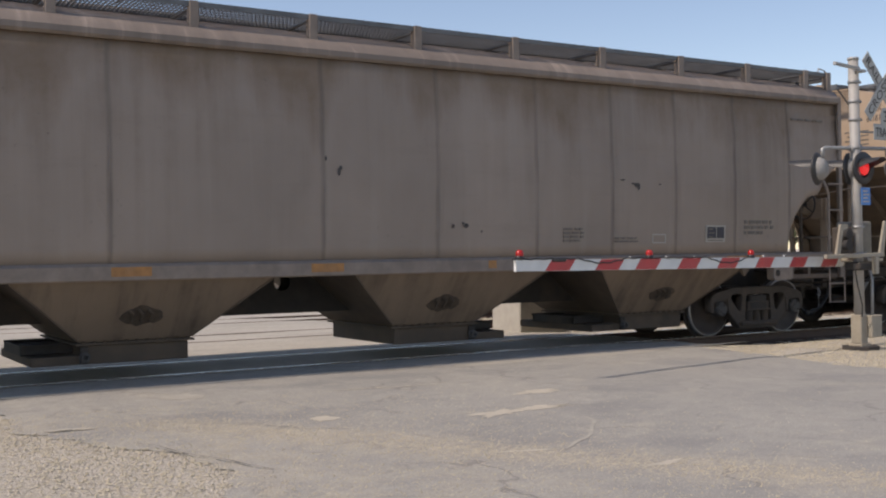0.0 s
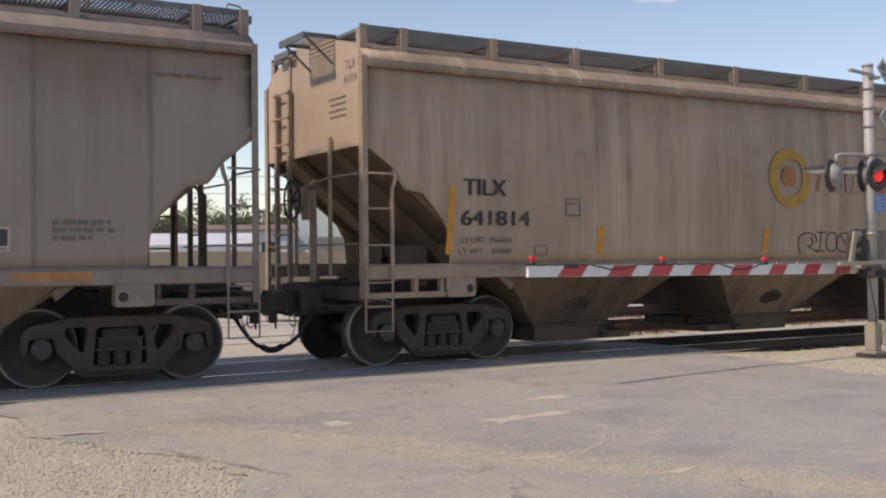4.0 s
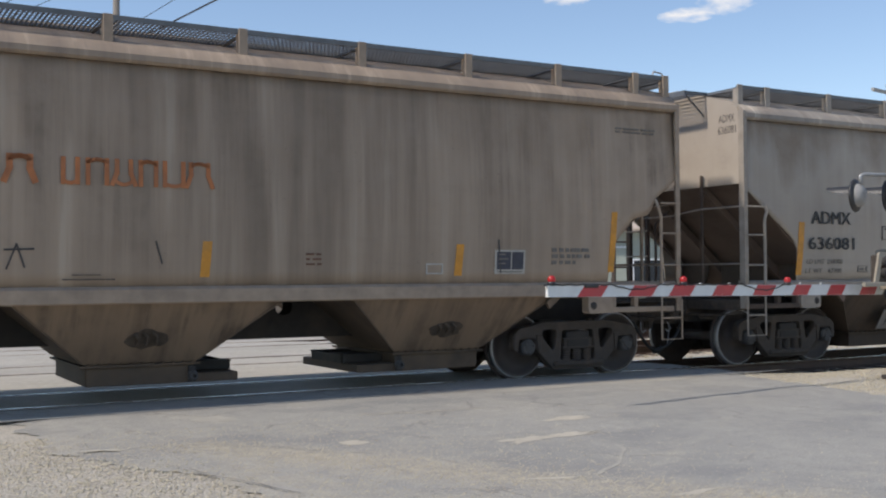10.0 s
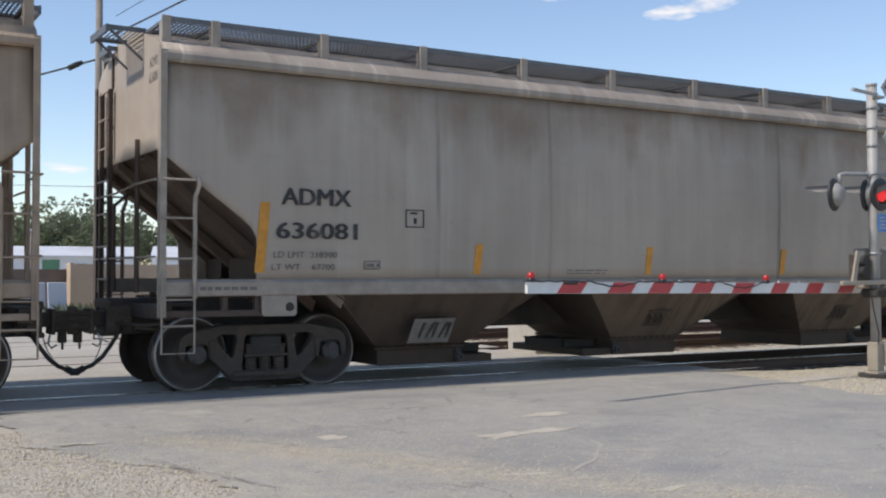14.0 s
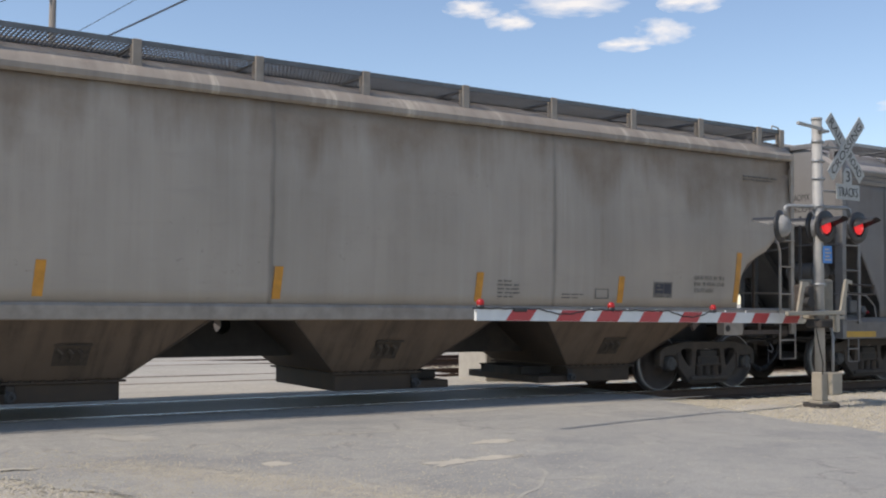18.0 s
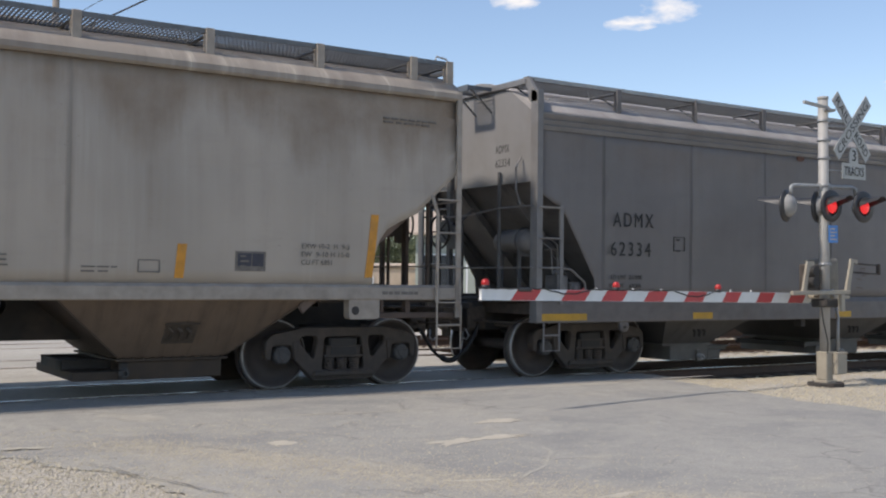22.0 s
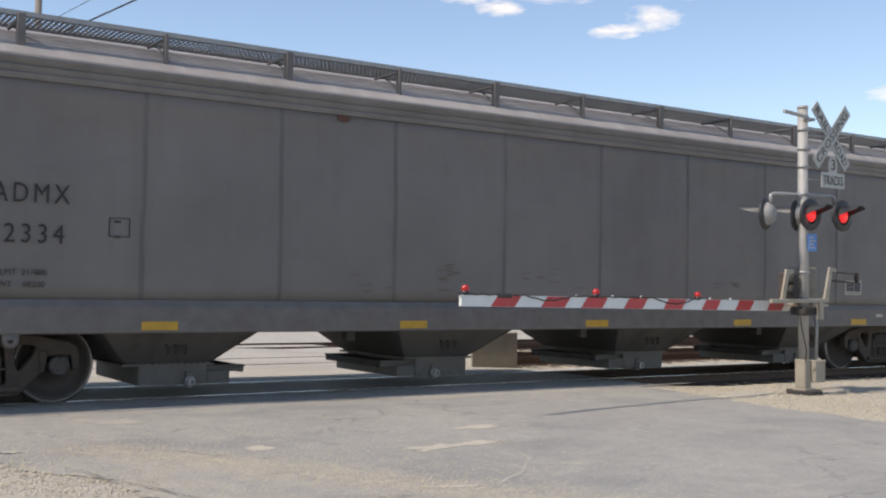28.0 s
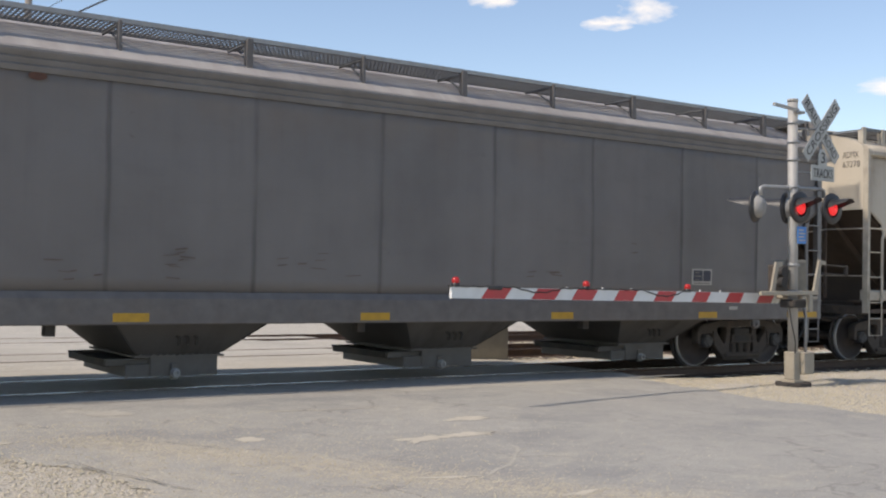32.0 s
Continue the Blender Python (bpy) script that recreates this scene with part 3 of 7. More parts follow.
        box(b, cx - 0.05, cx + 0.05, *sorted((sy * hw, sy * (hw + 0.03))), cz - 0.08, cz + 0.12)
        soften(b, 0.01)
        part("shaft_bearing", b, M["black"] if kind == "A" else mats["outlet"], body)
    # vibrator bracket on the sloping side
    for s in (-1, 1):
        b = bmesh.new()
        zc = z_bot + (z_top - z_bot) * 0.42
        yc = s * (bot_w / 2 + (top_w - bot_w) / 2 * 0.42)
        for k in (-0.11, 0.0, 0.11):
            tube(b, [(x + k - 0.05, yc + s * 0.02, zc + 0.07), (x + k, yc + s * 0.07, zc + 0.02), (x + k, yc + s * 0.05, zc - 0.07)], 0.022, 6)
        if kind == "A" and "plate" in mats:
            box(b, x - 0.2, x + 0.2, *sorted((yc - s * 0.03, yc + s * 0.012)), zc - 0.12, zc + 0.12)
            box(b, x - 0.21, x + 0.21, *sorted((yc - s * 0.02, yc + s * 0.05)), zc + 0.11, zc + 0.13)
        elif kind == "A":
            rg = random.Random(int(x * 100))
            prism(b, [(x + (0.25 + rg.uniform(-0.035, 0.035)) * math.cos(q), zc + (0.11 + rg.uniform(-0.025, 0.025)) * math.sin(q)) for q in np.linspace(0, 2 * math.pi, 22, endpoint=False)], yc - s * 0.03, yc + s * 0.014)
        if kind == "A":
            lean = (top_w - bot_w) / 2 / (z_top - z_bot)
            for v in b.verts:
                v.co.y += s * (v.co.z - zc) * lean
        soften(b, 0.01)
        part("vibrator_bracket", b, M["soot"] if kind == "A" else M["black"], body, "sooty bracket plate with three hooks")
    return body


def holed_web(car, x0, x1, z0, z1, y, holes, r, material):
    """A long upright plate under the car with round openings through it."""
    rings = [[(hx + r * math.cos(a), hz + r * math.sin(a)) for a in np.linspace(0, 2 * math.pi, 20, endpoint=False)] for hx, hz in holes]
    bm = cut_plate([(x0, z0), (x1, z0), (x1, z1), (x0, z1)], rings, 0.02, 0.002)
    bmesh.ops.translate(bm, verts=bm.verts[:], vec=(0, y, 0))
    return part("centre_sill", bm, material, car, "dark steel sill web with round openings")


def ladder_corner(car, sx, sy, half, y_out, mats, kind):
    """Side ladder, stirrup and end posts of one corner."""
    X = lambda v: sx * v
    b = bmesh.new()
    # far-side posts take the darker end coat, which holds shade in its colour
    if sy > 0:
        mats = dict(mats, post=mats["end_post"])
    if kind == "A":
        prism(b, [(X(p), sy * q) for p, q in ((half + 0.025, y_out), (half - 0.05, y_out), (half - 0.05, y_out - 0.03), (half + 0.012, y_out - 0.03), (half + 0.012, y_out - 0.11), (half + 0.025, y_out - 0.11))], 0.93, 3.98, "z")
        part("corner_post", b, mats["post"], car)
    else:
        prism(b, [(X(p), sy * q) for p, q in ((half + 0.03, y_out), (half - 0.07, y_out), (half - 0.07, y_out - 0.03), (half + 0.012, y_out - 0.03), (half + 0.012, y_out - 0.16), (half + 0.03, y_out - 0.16))], 0.84, 4.16, "z")
        part("corner_post", b, mats["post"], car)
    yl = sy * (y_out + 0.03)
    xb = half - (0.37 if kind == "A" else 0.40)
    b = bmesh.new()
    if kind == "A":
        tube(b, [(X(xb), yl, 1.14), (X(xb), yl, 2.30), (X(xb - 0.05), yl, 2.44), (X(xb - 0.05), sy * 1.6, 2.55)], 0.026, 6)
    else:
        box(b, *sorted((X(xb - 0.03), X(xb + 0.03))), *sorted((yl, yl - sy * 0.03)), 1.10, 2.52)
    part("ladder_stile", b, mats["post"], car)
    rungs = (2.50, 2.06, 1.60) if kind == "A" else (2.48, 2.04, 1.62, 1.16)
    for z in rungs:
        b = bmesh.new()
        tube(b, [(X(half), yl, z), (X(xb), yl, z)], 0.014, 6)
        part("rung", b, mats["post"], car)
    b = bmesh.new()
    if kind == "A":
        tube(b, [(X(half), yl, 1.42), (X(half), yl, 1.13), (X(xb), yl, 1.13), (X(xb), yl, 1.5)], 0.014, 6)
        tube(b, [(X(half + 0.01), yl, 1.1), (X(half + 0.01), yl, 0.52), (X(xb), yl, 0.52), (X(xb), yl, 1.15)], 0.014, 6)
        tube(b, [(X(half + 0.01), yl, 0.83), (X(xb), yl, 0.83)], 0.014, 6)
    else:
        a0, a1 = half - 0.08, half - 0.36
        tube(b, [(X(a0), yl, 0.84), (X(a0), yl, 0.44), (X(a1), yl, 0.44), (X(a1), yl, 0.84)], 0.014, 6)
        tube(b, [(X(a0), yl, 0.66), (X(a1), yl, 0.66)], 0.014, 6)
    part("stirrup", b, mats["post"], car)


def car_end(car, sx, half, mats, kind):
    """Everything at one end: end sheet, slope sheet, platform beams, end ladder, rails, coupler, hose."""
    X = lambda v: sx * v
    zc = 2.86
    w = 1.54
    top = ((-w, 3.93), (-1.47, 4.06), (-1.3, 4.16), (-0.9, 4.275), (-0.4, 4.44), (0, 4.50), (0.4, 4.44), (0.9, 4.275), (1.3, 4.16), (1.47, 4.06), (w, 3.93)) if kind == "A" else \
          ((-1.55, 3.70), (-1.5, 3.84), (-0.95, 4.20), (-0.35, 4.42), (0, 4.46), (0.35, 4.42), (0.95, 4.20), (1.5, 3.84), (1.55, 3.70))
    b = bmesh.new()
    if kind == "A":
        sides = [(side_off(z, "curved") - 0.002, z) for z in (zc, 3.2, 3.5, 3.7, 3.86)]
        rim = [(-y, z) for y, z in sides] + list(top[1:-1]) + sides[::-1]
    else:
        sides = [(side_off(z, "flat") - 0.002, z) for z in (zc, 3.2, 3.6)]
        rim = [(-y, z) for y, z in sides] + list(top) + sides[::-1]
    prism(b, rim, X(half + 0.004), X(half - 0.03), "x")
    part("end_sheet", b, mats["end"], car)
    low = 7.42 if kind == "A" else 7.75
    zl = 1.0
    up = 0.1 if kind == "A" else 0.2
    part("slope_sheet", sheet_bm([(X(half - 0.03), -w, zc + up), (X(low), -w, zl + up), (X(low), w, zl + up), (X(half - 0.03), w, zc + up)], 0.02), mats["end_slope"], car)
    # web over the truck bolster, with a round opening at its foot
    xb = 8.20 if kind == "A" else 7.86
    zt = zc + (zl - zc) * (half - xb) / (half - low)
    b = bmesh.new()
    for s in (-1, 1):
        prism(b, [(s * 1.5, 1.05), (s * 1.5, zt), (s * 0.82, zt), *[(s * (1.25 - 0.43 * math.sin(a)), 1.12 + 0.45 * (1 - math.cos(a))) for a in np.linspace(math.pi / 2, 0, 6)]], X(xb), X(xb - 0.02), "x")
    prism(b, ((-0.5, 1.05), (-0.5, zt), (0.5, zt), (0.5, 1.05)), X(xb), X(xb - 0.02), "x")
    part("bolster_web", b, mats["slope"], car)
    # stiffening ribs along the underside of the slope and turned edges at its sides
    for y in (-1.51, -0.62, 0.62, 1.51):
        deep, wide = (0.17, 0.05) if abs(y) < 1 else (0.10, 0.025)
        b = bmesh.new()
        prism(b, ((X(half - 0.06), zc + up - 0.05), (X(low), zl + up - 0.02), (X(low + 0.05), zl + up - deep), (X(half - 0.03), zc + up - 0.05 - deep * 0.6)), y - wide, y + wide)
        part("slope_rib", b, mats["end_slope"], car)
    b = bmesh.new()
    if kind == "A":
        box(b, *sorted((X(half), X(half - 0.16))), -1.5, 1.5, 0.90, 1.06)
        box(b, *sorted((X(half - 0.17), X(half - 0.62))), -0.8, 0.8, 1.03, 1.055)
    else:
        box(b, *sorted((X(half), X(half - 0.14))), -1.5, 1.5, 0.95, 1.12)
        box(b, *sorted((X(half + 0.12), X(half - 0.9))), -1.40, 1.40, 1.13, 1.165)
    soften(b, 0.01)
    part("end_sill", b, M["soot"], car)
    # striker casting round the coupler, with ribs, and bolted carrier plate
    b = bmesh.new()
    for y in (-0.30, 0.26):
        box(b, *sorted((X(half + 0.30), X(half - 0.02))), y, y + 0.04, 0.70, 1.04)
    box(b, *sorted((X(half + 0.31), X(half + 0.25))), -0.34, 0.34, 1.0, 1.10), box(b, *sorted((X(half + 0.34), X(half + 0.18))), -0.24, 0.24, 0.66, 0.72)
    soften(b, 0.012)
    part("striker", b, M["soot"], car)
    # brake pipework and release rods over the platform
    b = bmesh.new()
    tube(b, [(X(half - 0.1), -1.1, 1.14), (X(half - 0.5), -1.1, 1.14), (X(half - 0.7), -0.7, 1.14), (X(low + 0.5), -0.7, 1.12)], 0.02, 6)
    tube(b, [(X(half - 0.2), -0.45, 1.13), (X(half - 0.3), 0.6, 1.13), (X(half - 0.9), 0.75, 1.13)], 0.016, 6)
    tube(b, [(X(half + 0.04), -0.62, 0.78), (X(half - 0.3), -0.7, 0.74), (X(half - 1.0), -0.7, 0.80)], 0.022, 6)
    part("brake_pipe", b, M["soot"], car)
    if kind == "A":
        for sy in (-1, 1):
            b = bmesh.new()
            box(b, *sorted((X(half - 0.06), X(8.53))), *sorted((sy * 1.46, sy * 1.575)), 0.925, 1.0)
            box(b, *sorted((X(8.60), X(8.55))), *sorted((sy * 1.47, sy * 1.565)), 1.0, 1.166), box(b, *sorted((X(9.0), X(8.93))), *sorted((sy * 1.47, sy * 1.565)), 1.0, 1.166)
            soften(b, 0.006)
            part("step_bar", b, mats["end_post"], car)
    b = bmesh.new()
    box(b, *sorted((X(half + 0.28), X(low - 0.4))), -0.24, 0.24, 0.68, 1.12)
    soften(b, 0.02)
    part("draft_sill", b, M["black"], car)
    # coupler
    b = bmesh.new()
    reach = PITCH / 2 if kind == "A" else half + 0.62
    box(b, *sorted((X(half + 0.1), X(reach - 0.22))), -0.09, 0.09, 0.78, 0.96)
    prism(b, ((X(reach - 0.28), -0.16), (X(reach + 0.03), -0.2), (X(reach + 0.1), -0.06), (X(reach - 0.02), 0.04), (X(reach + 0.06), 0.14), (X(reach - 0.2), 0.17)), 0.72, 0.97, "z")
    # ribs of the head, the knuckle with its pin and the lock under it
    box(b, *sorted((X(reach - 0.27), X(reach - 0.22))), -0.2, 0.2, 0.69, 1.0)
    for z in (0.745, 0.83, 0.915):
        box(b, *sorted((X(reach - 0.22), X(reach + 0.02))), -0.215, -0.15, z, z + 0.03)
    lathe(b, [(0.0, 0.69), (0.05, 0.69), (0.05, 1.02), (0.0, 1.03)], (X(reach - 0.01), -0.15, 0), "z", 10)
    box(b, *sorted((X(reach - 0.16), X(reach - 0.07))), -0.08, 0.06, 0.58, 0.72), box(b, *sorted((X(reach - 0.14), X(reach - 0.11))), -0.1, -0.07, 0.5, 0.6)
    soften(b, 0.012)
    part("coupler", b, M["soot"], car, "dark cast steel knuckle coupler")
    b = bmesh.new()
    low_z = 0.235
    tube(b, [(X(half + 0.1), -0.30, 0.80), (X(half + 0.17), -0.35, 0.70), (X(half + 0.26), -0.37, 0.56), (X(half + 0.36), -0.37, 0.42), (X(half + 0.48), -0.35, 0.32), (X(reach - 0.1), -0.32, low_z + 0.04), (X(reach), -0.3, low_z)], 0.026, 8)
    tube(b, [(X(reach - 0.13), -0.32, low_z + 0.055), (X(reach - 0.05), -0.31, low_z + 0.015), (X(reach + 0.03), -0.3, low_z + 0.005)], 0.042, 8)
    hose = part("air_hose", b, M["rubber"], car, "hanging black air brake hose")
    b = bmesh.new()
    tube(b, [(X(half + 0.0), -0.30, 0.86), (X(half + 0.1), -0.30, 0.82), (X(half + 0.13), -0.32, 0.77)], 0.034, 8)
    tube(b, [(X(half + 0.05), -0.36, 0.86), (X(half + 0.05), -0.26, 0.86)], 0.04, 8)
    part("angle_cock", b, M["soot"], hose)
    b = bmesh.new()
    tube(b, [(X(half + 0.32), -0.20, 0.68), (X(half + 0.37), -0.26, 0.5), (X(half + 0.46), -0.33, 0.34)], 0.008, 5)
    tube(b, [(X(reach - 0.30), -0.26, 0.70), (X(reach - 0.33), -0.3, 0.60), (X(reach - 0.29), -0.3, 0.54), (X(reach - 0.23), -0.3, 0.58)], 0.012, 5)
    part("hose_chain", b, M["galv"], hose)
    b = bmesh.new()
    tube(b, [(X(half + 0.15), -0.38, 0.84), (X(half + 0.24), -0.42, 0.58), (X(half + 0.36), -0.42, 0.62)], 0.008, 5)
    tube(b, [(X(half - 0.05), -1.5, 0.86), (X(half + 0.02), -1.0, 0.82), (X(half + 0.18), -0.3, 0.82)], 0.016, 6)
    part("uncoupling_lever", b, M["soot"], car)
    # end ladder on the far half, grab posts and handrail
    if kind == "A":
        for y in (1.06, 0.60):
            b = bmesh.new()
            box(b, *sorted((X(half + 0.09), X(half + 0.03))), y - 0.04, y + 0.04, 1.0, 3.84)
            soften(b, 0.006)
            part("end_stile", b, mats["end_post"], car)
        for z in (1.35, 1.78, 2.21, 2.64, 3.07, 3.45, 3.80):
            b = bmesh.new()
            tube(b, [(X(half + 0.1), 0.56, z), (X(half + 0.1), 1.10, z)], 0.014, 6)
            part("rung", b, mats["post"], car)
        b = bmesh.new()
        box(b, *sorted((X(half + 0.03), X(half - 0.01))), 0.62, 0.68, 3.86, 4.3)
        part("end_stile", b, mats["end_post"], car)
    else:
        b = bmesh.new()
        tube(b, [(X(half + 0.03), 1.0, 4.29), (X(half + 0.07), 1.08, 4.22), (X(half + 0.09), 1.13, 4.0), (X(half + 0.09), 1.13, 1.15)], 0.035, 8)
        part("end_stile", b, mats["end_post"], car)
        b = bmesh.new()
        box(b, *sorted((X(half + 0.09), X(half + 0.02))), 0.56, 0.66, 1.15, 4.28)
        soften(b, 0.008)
        part("end_stile", b, mats["end_post"], car)
        for z in (1.24, 1.68, 2.12, 2.56, 3.01, 3.46, 3.91):
            b = bmesh.new()
            tube(b, [(X(half + 0.10), 0.62, z), (X(half + 0.10), 1.30, z)], 0.016, 6)
            part("rung", b, mats["post"], car)
        # flat bar across the end under the running boards
        b = bmesh.new()
        box(b, *sorted((X(half + 0.05), X(half + 0.0))), -1.33, 1.06, 4.27, 4.36)
        soften(b, 0.006)
        part("roof_end_bar", b, mats["post"], car)
        for sy in (-1, 1):
            b = bmesh.new()
            prism(b, ((sy * 1.26, 4.38), (sy * 1.38, 4.38), (sy * 1.60, 4.10), (sy * 1.60, 4.0), (sy * 1.44, 4.0), (sy * 1.40, 4.12)), X(half + 0.03), X(half - 0.02), "x")
            part("corner_gusset", b, mats["post"], car)
        # bent grab bar on the near corner
        b = bmesh.new()
        tube(b, [(X(half + 0.04), -1.24, 3.22), (X(half + 0.16), -1.28, 3.05), (X(half + 0.16), -1.28, 2.75), (X(half + 0.08), -1.30, 2.5)], 0.016, 6)
        part("grab_iron", b, mats["post"], car)
    b = bmesh.new()
    tube(b, [(X(half + 0.05), -0.72, 1.2), (X(half + 0.05), -0.72, 3.04)], 0.03, 6)
    part("grab_post", b, mats["end_post"], car)
    b = bmesh.new()
    tube(b, [(X(half + 0.05), 0.4, 1.2), (X(half + 0.05), 0.4, 2.3), (X(half - 0.25), 0.4, 2.55)], 0.026, 6)
    part("grab_post", b, mats["end_post"], car)
    b = bmesh.new()
    tube(b, [(X(half + 0.06), -1.56, 2.5), (X(half + 0.07), -0.72, 2.5), (X(half + 0.16), -0.1, 2.42), (X(half + 0.16), 1.02, 2.42)], 0.014, 6)
    tube(b, [(X(half + 0.06), -1.56, 1.62), (X(half + 0.07), 1.4, 1.62)], 0.012, 6)
    part("handrail", b, mats["post"], car)
    # short walkway platform over the end, in line with the near running board, and its twin
    zr = 4.34 if kind == "A" else 4.30
    for y0, y1, out in ((-0.80, 0.02, 0.42), (0.45, 0.98, 0.10)) if sx < 0 and kind == "A" else ((-0.50, 0.04, 0.46),) if sx < 0 else ((-1.3, -0.7, 0.05),):
        b = bmesh.new()
        x0, x1 = sorted((X(half + out), X(half - 0.02)))
        x = x0
        while x < x1 - 0.02:
            box(b, x, x + 0.013, y0, y1, zr + 0.008, zr + 0.02)
            x += 0.052
        for y in (y0, y1 - 0.03):
            box(b, x0, x1, y, y + 0.03, zr - 0.02, zr + 0.035)
        box(b, *sorted((X(half + out), X(half + out + 0.03))), y0, y1, zr - 0.05, zr + 0.04)
        board = tagged(part("end_walkway", b, M["grating"], car), "grey steel walkway grating", kind="stuff")
        for y in (y0 + 0.06, y1 - 0.06) if out > 0.3 else ():
            b = bmesh.new()
            tube(b, [(X(half + 0.4), y, zr), (X(half + 0.0), y, zr - 0.34)], 0.016, 6)
            part("walkway_brace", b, M["grating"], board)


def hand_brake(car, sx, half, y, z, material):
    X = lambda v: sx * v
    b = bmesh.new()
    xw = half + 0.2
    ring = [(X(xw), y + 0.27 * math.cos(a), z + 0.27 * math.sin(a)) for a in np.linspace(0, 2 * math.pi, 21)]
    tube(b, ring, 0.016, 6)
    for k in range(5):
        a = k * 1.2566
        tube(b, [(X(xw), y, z), (X(xw), y + 0.27 * math.cos(a), z + 0.27 * math.sin(a))], 0.012, 5)
    tube(b, [(X(xw + 0.02), y, z), (X(half), y, z)], 0.03, 8)
    wheel = part("hand_brake", b, M["black"], car, "spoked iron hand brake wheel")
    b = bmesh.new()
    tube(b, [(X(half + 0.13), y, z), (X(half - 0.02), y, z)], 0.19, 14)
    box(b, *sorted((X(half + 0.1), X(half - 0.02))), y - 0.34, y - 0.08, z - 0.28, z + 0.10)
    box(b, *sorted((X(half + 0.06), X(half - 0.0))), y - 0.40, y - 0.26, 1.1, z + 0.12)
    soften(b, 0.015)
    part("brake_housing", b, material, wheel)


def lettering(car, text, x, z, width, height, material, kind="curved", label="", sy=-1, sill=0.0, spacing=1.0):
    bm = words(text, width, height, 0.004, spacing)
    if height > 0.15 and kind == "curved":
        # a second, slightly shifted coat makes the strokes bold
        twin = bmesh.ops.duplicate(bm, geom=bm.verts[:] + bm.edges[:] + bm.faces[:])["geom"]
        for v in twin:
            if isinstance(v, bmesh.types.BMVert):
                v.co.x, v.co.y = v.co.x + 0.017, v.co.y * 1.3
    for v in bm.verts:
        zz = v.co.z + z
        y = (sill or side_off(zz, kind) + 0.012) - v.co.y
        v.co = (v.co.x + x, sy * y, zz)
    if height < 0.15:
        return tagged(part("lettering", bm, material, car, label), label, kind="stuff")
    # large letters are pieces of their own
    faces, groups = {f: None for f in bm.faces}, []
    bm.faces.ensure_lookup_table()
    for f in bm.faces:
        if faces[f] is not None:
            continue
        heap, lump = [f], []
        faces[f] = 1
        while heap:
            g = heap.pop()
            lump.append(g)
            for e in g.edges:
                for h in e.link_faces:
                    if faces[h] is None:
                        faces[h] = 1
                        heap.append(h)
        xs = [v.co.x for g in lump for v in g.verts]
        for k in groups:
            if k[0] < max(xs) and min(xs) < k[1]:
                k[0], k[1] = min(k[0], *xs), max(k[1], *xs)
                k[2] += lump
                break
        else:
            groups.append([min(xs), max(xs), lump])
    for x0, x1, lump in groups:
        b, seen = bmesh.new(), {}
        for g in lump:
            for v in g.verts:
                if v not in seen:
                    seen[v] = b.verts.new(v.co)
            b.faces.new([seen[v] for v in g.verts])
        part("letter", b, material, car, label)
    bm.free()


def patch_bm(x0, x1, z0, z1, lean=0.0, kind="curved", thick=0.006, sill=0.0, rows=4):
    """A thin plate that follows the side; lean shifts its top along the car."""
    bm = bmesh.new()
    f, k_ = [], []
    for i in range(rows + 1):
        t = i / rows
        z = z0 + (z1 - z0) * t
        y = sill or side_off(z, kind)
        f.append([bm.verts.new((x + lean * t, -(y + thick), z)) for x in (x0, x1)])
        k_.append([bm.verts.new((x + lean * t, -(y - 0.004), z)) for x in (x0, x1)])
    for g in (f, k_):
        for a, b in zip(g, g[1:]):
            bm.faces.new((a[0], a[1], b[1], b[0]))
    for a, b, c, d in zip(f, f[1:], k_, k_[1:]):
        bm.faces.new((a[0], b[0], d[0], c[0])), bm.faces.new((a[1], b[1], d[1], c[1]))
    for i in (0, -1):
        bm.faces.new((f[i][0], f[i][1], k_[i][1], k_[i][0]))
    return bm


def patch(car, name, x0, x1, z0, z1, material, label="", lean=0.0, kind="curved", thick=0.006, sill=0.0):
    return part(name, patch_bm(x0, x1, z0, z1, lean, kind, thick, sill), material, car, label)


def outline(car, x0, x1, z0, z1, w, material, kind="curved"):
    b = bmesh.new()
    for a in ((x0, x1, z0, z0 + w), (x0, x1, z1 - w, z1), (x0, x0 + w, z0 + w, z1 - w), (x1 - w, x1, z0 + w, z1 - w)):
        y = side_off((z0 + z1) / 2, kind)
        box(b, a[0], a[1], -(y + 0.008), -(y - 0.01), a[2], a[3])
    return part("stencil_frame", b, material, car)


def lines_of_bars(car, x, z, rows, material, kind="curved", height=0.05, pitch=0.085, seed=0):
    """Small writing too worn to read, as plain bars."""
    rng = random.Random(seed)
    b = bmesh.new()
    for i, length in enumerate(rows):
        xx, end = x, x + length
        zz = z - i * pitch
        y = side_off(zz, kind)
        while xx < end - 0.03:
            wd = min(rng.uniform(0.05, 0.16), end - xx)
            box(b, xx, xx + wd, -(y + 0.008), -(y - 0.01), zz, zz + height)
            xx += wd + rng.uniform(0.02, 0.05)
    return tagged(part("stencil_text", b, material, car), kind="stuff")


